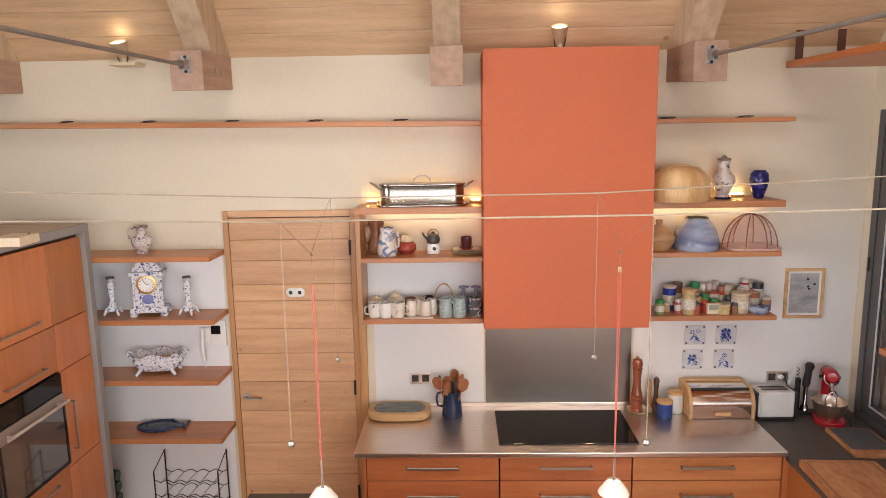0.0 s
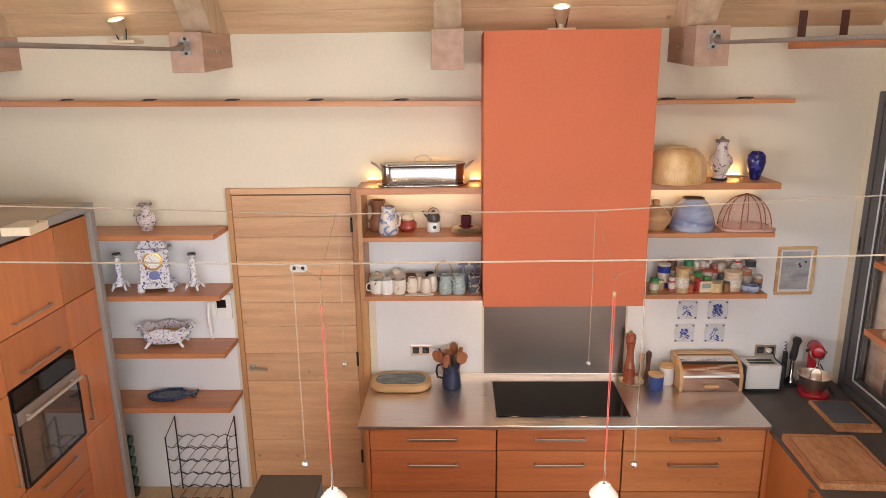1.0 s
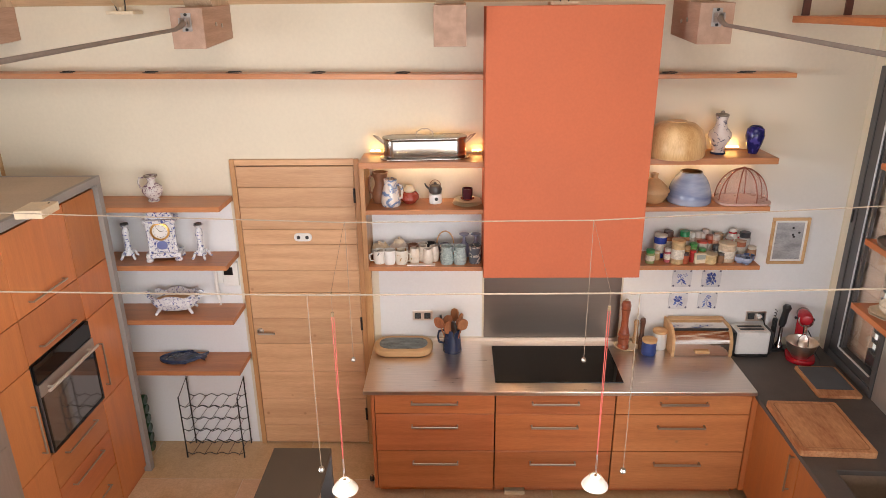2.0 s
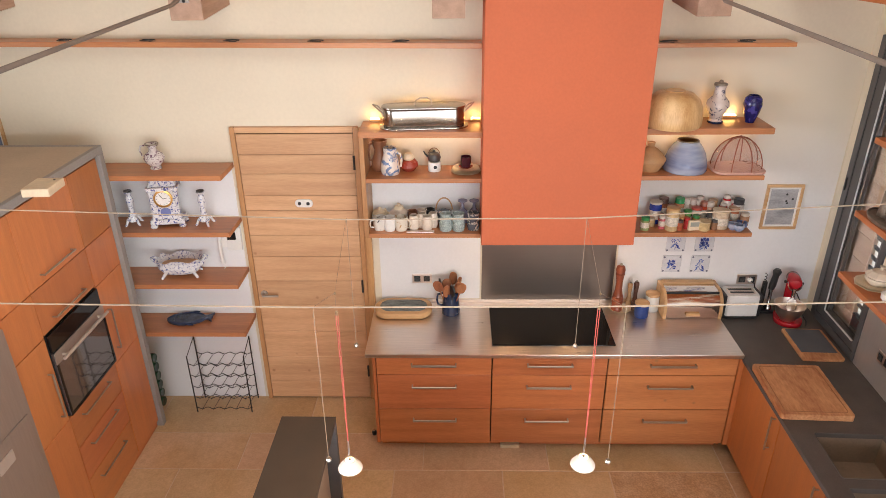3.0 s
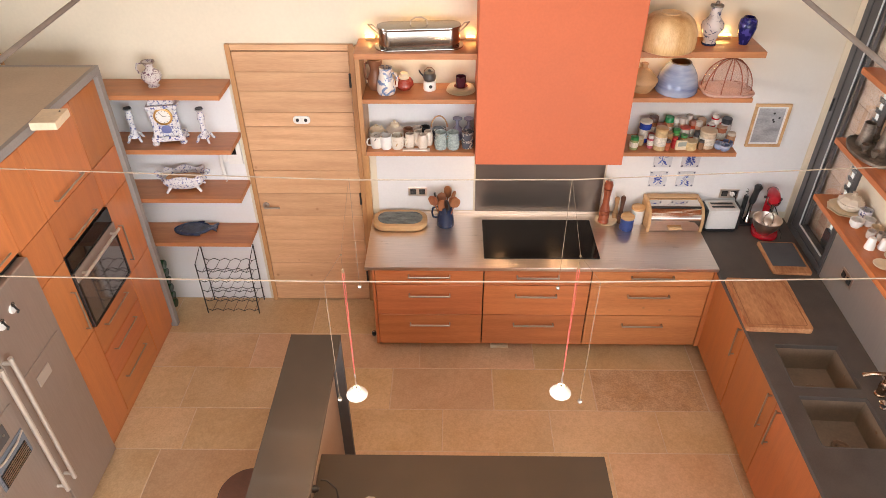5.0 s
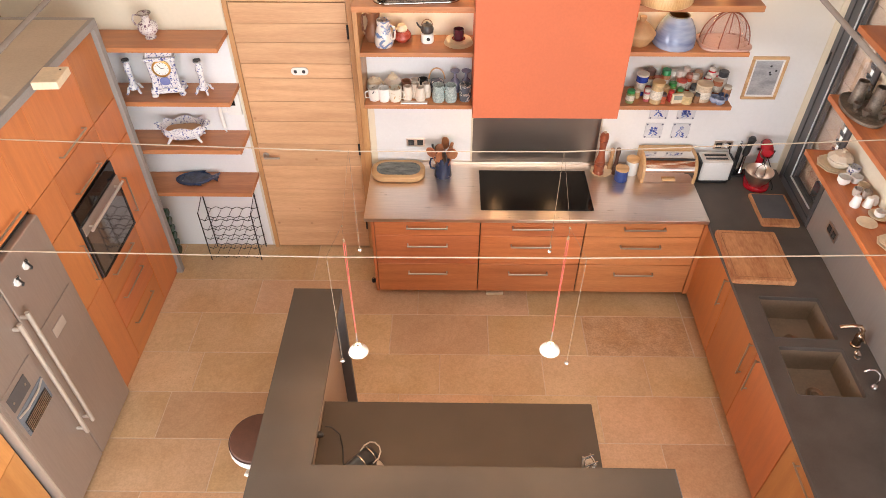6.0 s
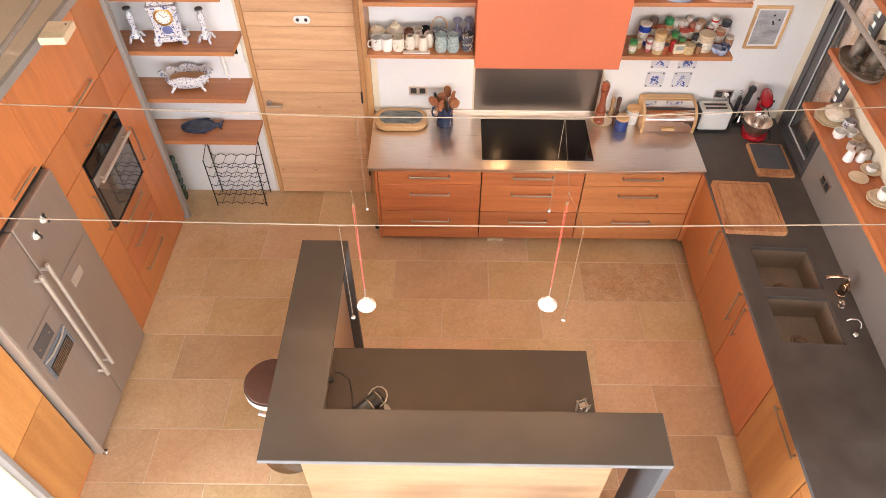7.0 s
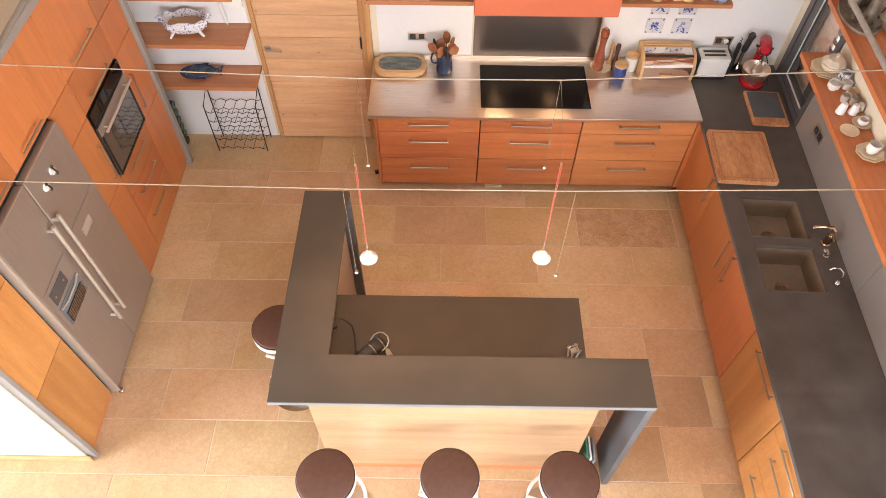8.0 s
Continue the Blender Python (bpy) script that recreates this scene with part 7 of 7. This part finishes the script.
part("bail_handle", moved(tube([(0.03, -0.06, 0.06), (0.07, -0.066, 0.075), (0.105, -0.05, 0.09), (0.122, -0.02, 0.098), (0.122, 0.02, 0.098), (0.105, 0.05, 0.09), (0.07, 0.066, 0.075), (0.03, 0.06, 0.06)], 0.005), Matrix.Scale(0.82, 4)), FRIDGE_BAR, kt, "chrome bail handle", True)
ld = thing("metal_disc", 0.315, -2.715, 0.9005, "pale metal disc leaning against the black canister", "disc", 47)
part("disc", moved(lathe([(0, 0), (0.042, 0), (0.045, 0.004), (0.045, 0.01), (0, 0.012)], 28), Matrix.Scale(0.82, 4) @ Matrix.Translation((0, 0, 0.038)) @ Matrix.Rotation(radians(58), 4, "Y") @ Matrix.Rotation(radians(25), 4, "X")), FRIDGE_BAR, ld, "", True)
s = thing("counter_socket", -0.029, -2.61, 1.03, "black double socket on the tan panel", "socket", 90)
part("plate", boxm(-0.075, 0.075, -0.010, 0, -0.04, 0.04, 0.003), BLACK, s)
part("plug", moved(lathe([(0, 0), (0.018, 0), (0.018, 0.025), (0.008, 0.04), (0, 0.04)], 16), Matrix.Translation((0.02, -0.0105, 0)) @ R), BLACK, s, "", True)
cd = thing("kettle_cord", 0.05, -2.58, 0.9005, "black kettle cord on the counter", "cord")
part("cord", tube([(-0.03, 0.04, 0.13), (0.0, 0.04, 0.125), (0.045, 0.02, 0.09), (0.06, -0.02, 0.02), (0.07, -0.10, 0.005), (0.13, -0.14, 0.005)], 0.004), BLACK, cd, "", True)
cr = thing("cruet_rack", 1.365, -2.70, 0.9005, "small chrome square rack on glass legs", "rack", 20)
for dx in (-0.021, 0.021):
    for dy in (-0.021, 0.021):
        part("glass_leg", tube([(dx * 0.8, dy * 0.8, 0), (dx, dy, 0.092)], 0.006), GLASSY, cr, "clear glass tube", True)
    part("top_bar", tube([(dx, -0.034, 0.095), (dx, 0.034, 0.095)], 0.005), CHROME, cr, "", True)
    part("top_bar", tube([(-0.034, dx, 0.102), (0.034, dx, 0.102)], 0.005), CHROME, cr, "", True)
part("top_plate", boxm(-0.022, 0.022, -0.022, 0.022, 0.09, 0.0945, 0.002), CHROME, cr)
for i, (x, m, w) in enumerate(((1.505, plain("green_cover", (0.05, 0.22, 0.13), 0.4), 0.012), (1.53, WHITE, 0.014), (1.56, plain("grey_cover", (0.25, 0.27, 0.3), 0.4), 0.012))):
    mg = thing("magazine", x, -2.985, 0.0, ("green", "white", "grey")[i] + " magazine leaning in the end niche of the bar", "magazine")
    part("pages", moved(boxm(-w / 2, w / 2, -0.09, 0.06, 0, 0.30 - 0.02 * i, 0.002, 1), Matrix.Rotation(radians(4), 4, "Y")), m, mg)

# fridge hooks
for y, z in ((-1.894, 1.543), (-2.004, 1.527)):
    k = thing("fridge_hook", -1.6275, y, z, "round white magnetic hook with dark keys", "hook", 90)
    part("disc", moved(lathe([(0, 0), (0.026, 0), (0.024, 0.01), (0, 0.012)], 20), R), WHITE, k, "", True)
    part("keys", tube([(0, -0.015, 0.03), (0.004, -0.02, 0.0), (0.012, -0.022, -0.02), (0.0, -0.02, -0.03)], 0.006), BLACK, k, "dark keys", True)
    part("ring", tube([(0.012 * math.cos(a), -0.016, 0.03 + 0.012 * math.sin(a)) for a in [2 * math.pi * i / 12 for i in range(12)]], 0.002, 5, closed=True), IRON, k, "", True)

# warm strips under the top shelves
for x0, x1, z in ((0.07, 0.79, 2.265), (1.84, 2.6, 2.28)):
    b = thing("under_shelf_light", (x0 + x1) / 2, -0.05, z - 0.010, "warm strip light under the shelf", "lamp", group="strip lights on the shelves")
    w = (x1 - x0) / 2
    part("holder", boxm(-w, w, -0.012, 0.012, 0.004, 0.0095, 0.001, 1), SATIN, b)
    part("strip", boxm(-w + 0.01, w - 0.01, -0.008, 0.008, 0, 0.0035), glow("under_strip_glow", (1.0, 0.66, 0.32), 16.0), b, "glowing strip")

# small clips along the high shelf
for x in (-1.84, -1.31, -0.78, -0.25, 0.286, 1.95, 2.43):
    c = thing("clip_spot", x, -0.11, 2.8497 - 0.0096 * (x + 1.3985) if x < 1 else 2.8205, "small dark clip lamp lying on the high shelf", "lamp", -20, "clip lamps on the high shelf")
    part("base", boxm(-0.045, 0.045, -0.01, 0.01, 0, 0.004, 0.0015), IRON, c)
    part("arm", tube([(-0.03, 0, 0.007), (0.02, 0.008, 0.01), (0.06, 0.015, 0.008)], 0.004), IRON, c, "", True)

# ledge over the window
lg = thing("ledge_board", 2.95, -1.5, 3.115, "wooden ledge board hung along the window wall", "ledge")
part("board", prism([(-0.275, 1.40), (0.33, 1.40), (0.19, -2.5), (0.02, -2.5)], 0, 0.04, 0.003), SHELF_Y, lg)
for dx in (-0.215, 0.035):
    part("strap", boxm(dx - 0.022, dx + 0.022, 1.365, 1.38, 0.0405, 0.22, 0.002), plain("brown_strap", (0.09, 0.03, 0.02), 0.5), lg, "dark brown strap")


# ---- floor slabs ----
TILE = {}


def tile(x0, x1, y0, y1):
    key = (round(x1 - x0, 2), round(y1 - y0, 3))
    if key not in TILE:
        w, d = key[0] - 0.006, key[1] - 0.006
        bm = prism([(-w / 2, -d / 2), (w / 2, -d / 2), (w / 2, d / 2), (-w / 2, d / 2)], -0.02, 0.0, 0.002, segs=1)
        me = bpy.data.meshes.new("slab")
        bm.to_mesh(me)
        bm.free()
        me.materials.append(STONE)
        TILE[key] = me
    me = TILE[key]
    if x0 < 2.1 < x1 and y0 < -1.05 < y1:
        me = me.copy()
        me.materials[0] = FOSSIL
    ob = new("slab", me)
    ob.parent = fl
    ob.location = ((x0 + x1) / 2, (y0 + y1) / 2, random.uniform(-0.0008, 0.0008))


ROWS_Y = [0.0, -0.45, -0.83, -1.235, -1.6, -1.985, -2.37, -2.75, -3.125, -3.5, -3.88, -4.26, -4.64, -5.02, -5.4, -5.79, -6.17, -6.55, -6.94, -7.32, -7.7, -8.09, -8.47, -8.85, -9.24, -9.6]
JOINTS = {0: [-1.7, -0.5, 0.6], 1: [-2.1, -0.926, 0.4, 1.3, 2.53], 2: [-2.0, -1.34, -0.55, 0.2, 0.965, 1.715, 2.53], 3: [-2.2, -1.21, -0.3, 0.59, 1.362, 2.13],
          4: [-2.2, -1.347, -0.5, 0.3, 0.976, 1.723, 2.542], 5: [-2.0, -0.892, -0.1, 0.7, 1.3, 2.1, 2.7], 6: [-2.3, -1.308, -0.5, 0.3, 1.1, 1.75, 2.47],
          7: [-2.1, -0.913, -0.2, 0.6, 1.4, 2.1], 8: [-2.3, -1.5, -0.75, 0.1, 0.86, 1.65, 2.3]}
for k in range(len(ROWS_Y) - 1):
    js = JOINTS.get(k) or [-2.4 + random.uniform(-0.3, 0.3) + 0.82 * i for i in range(6)]
    js = [-4.9, -4.1, -3.3, -2.8] + js
    js = [j for j in js] + [3.3]
    for a, b in zip(js, js[1:]):
        if b - a > 0.05:
            tile(a, b, ROWS_Y[k + 1], ROWS_Y[k])
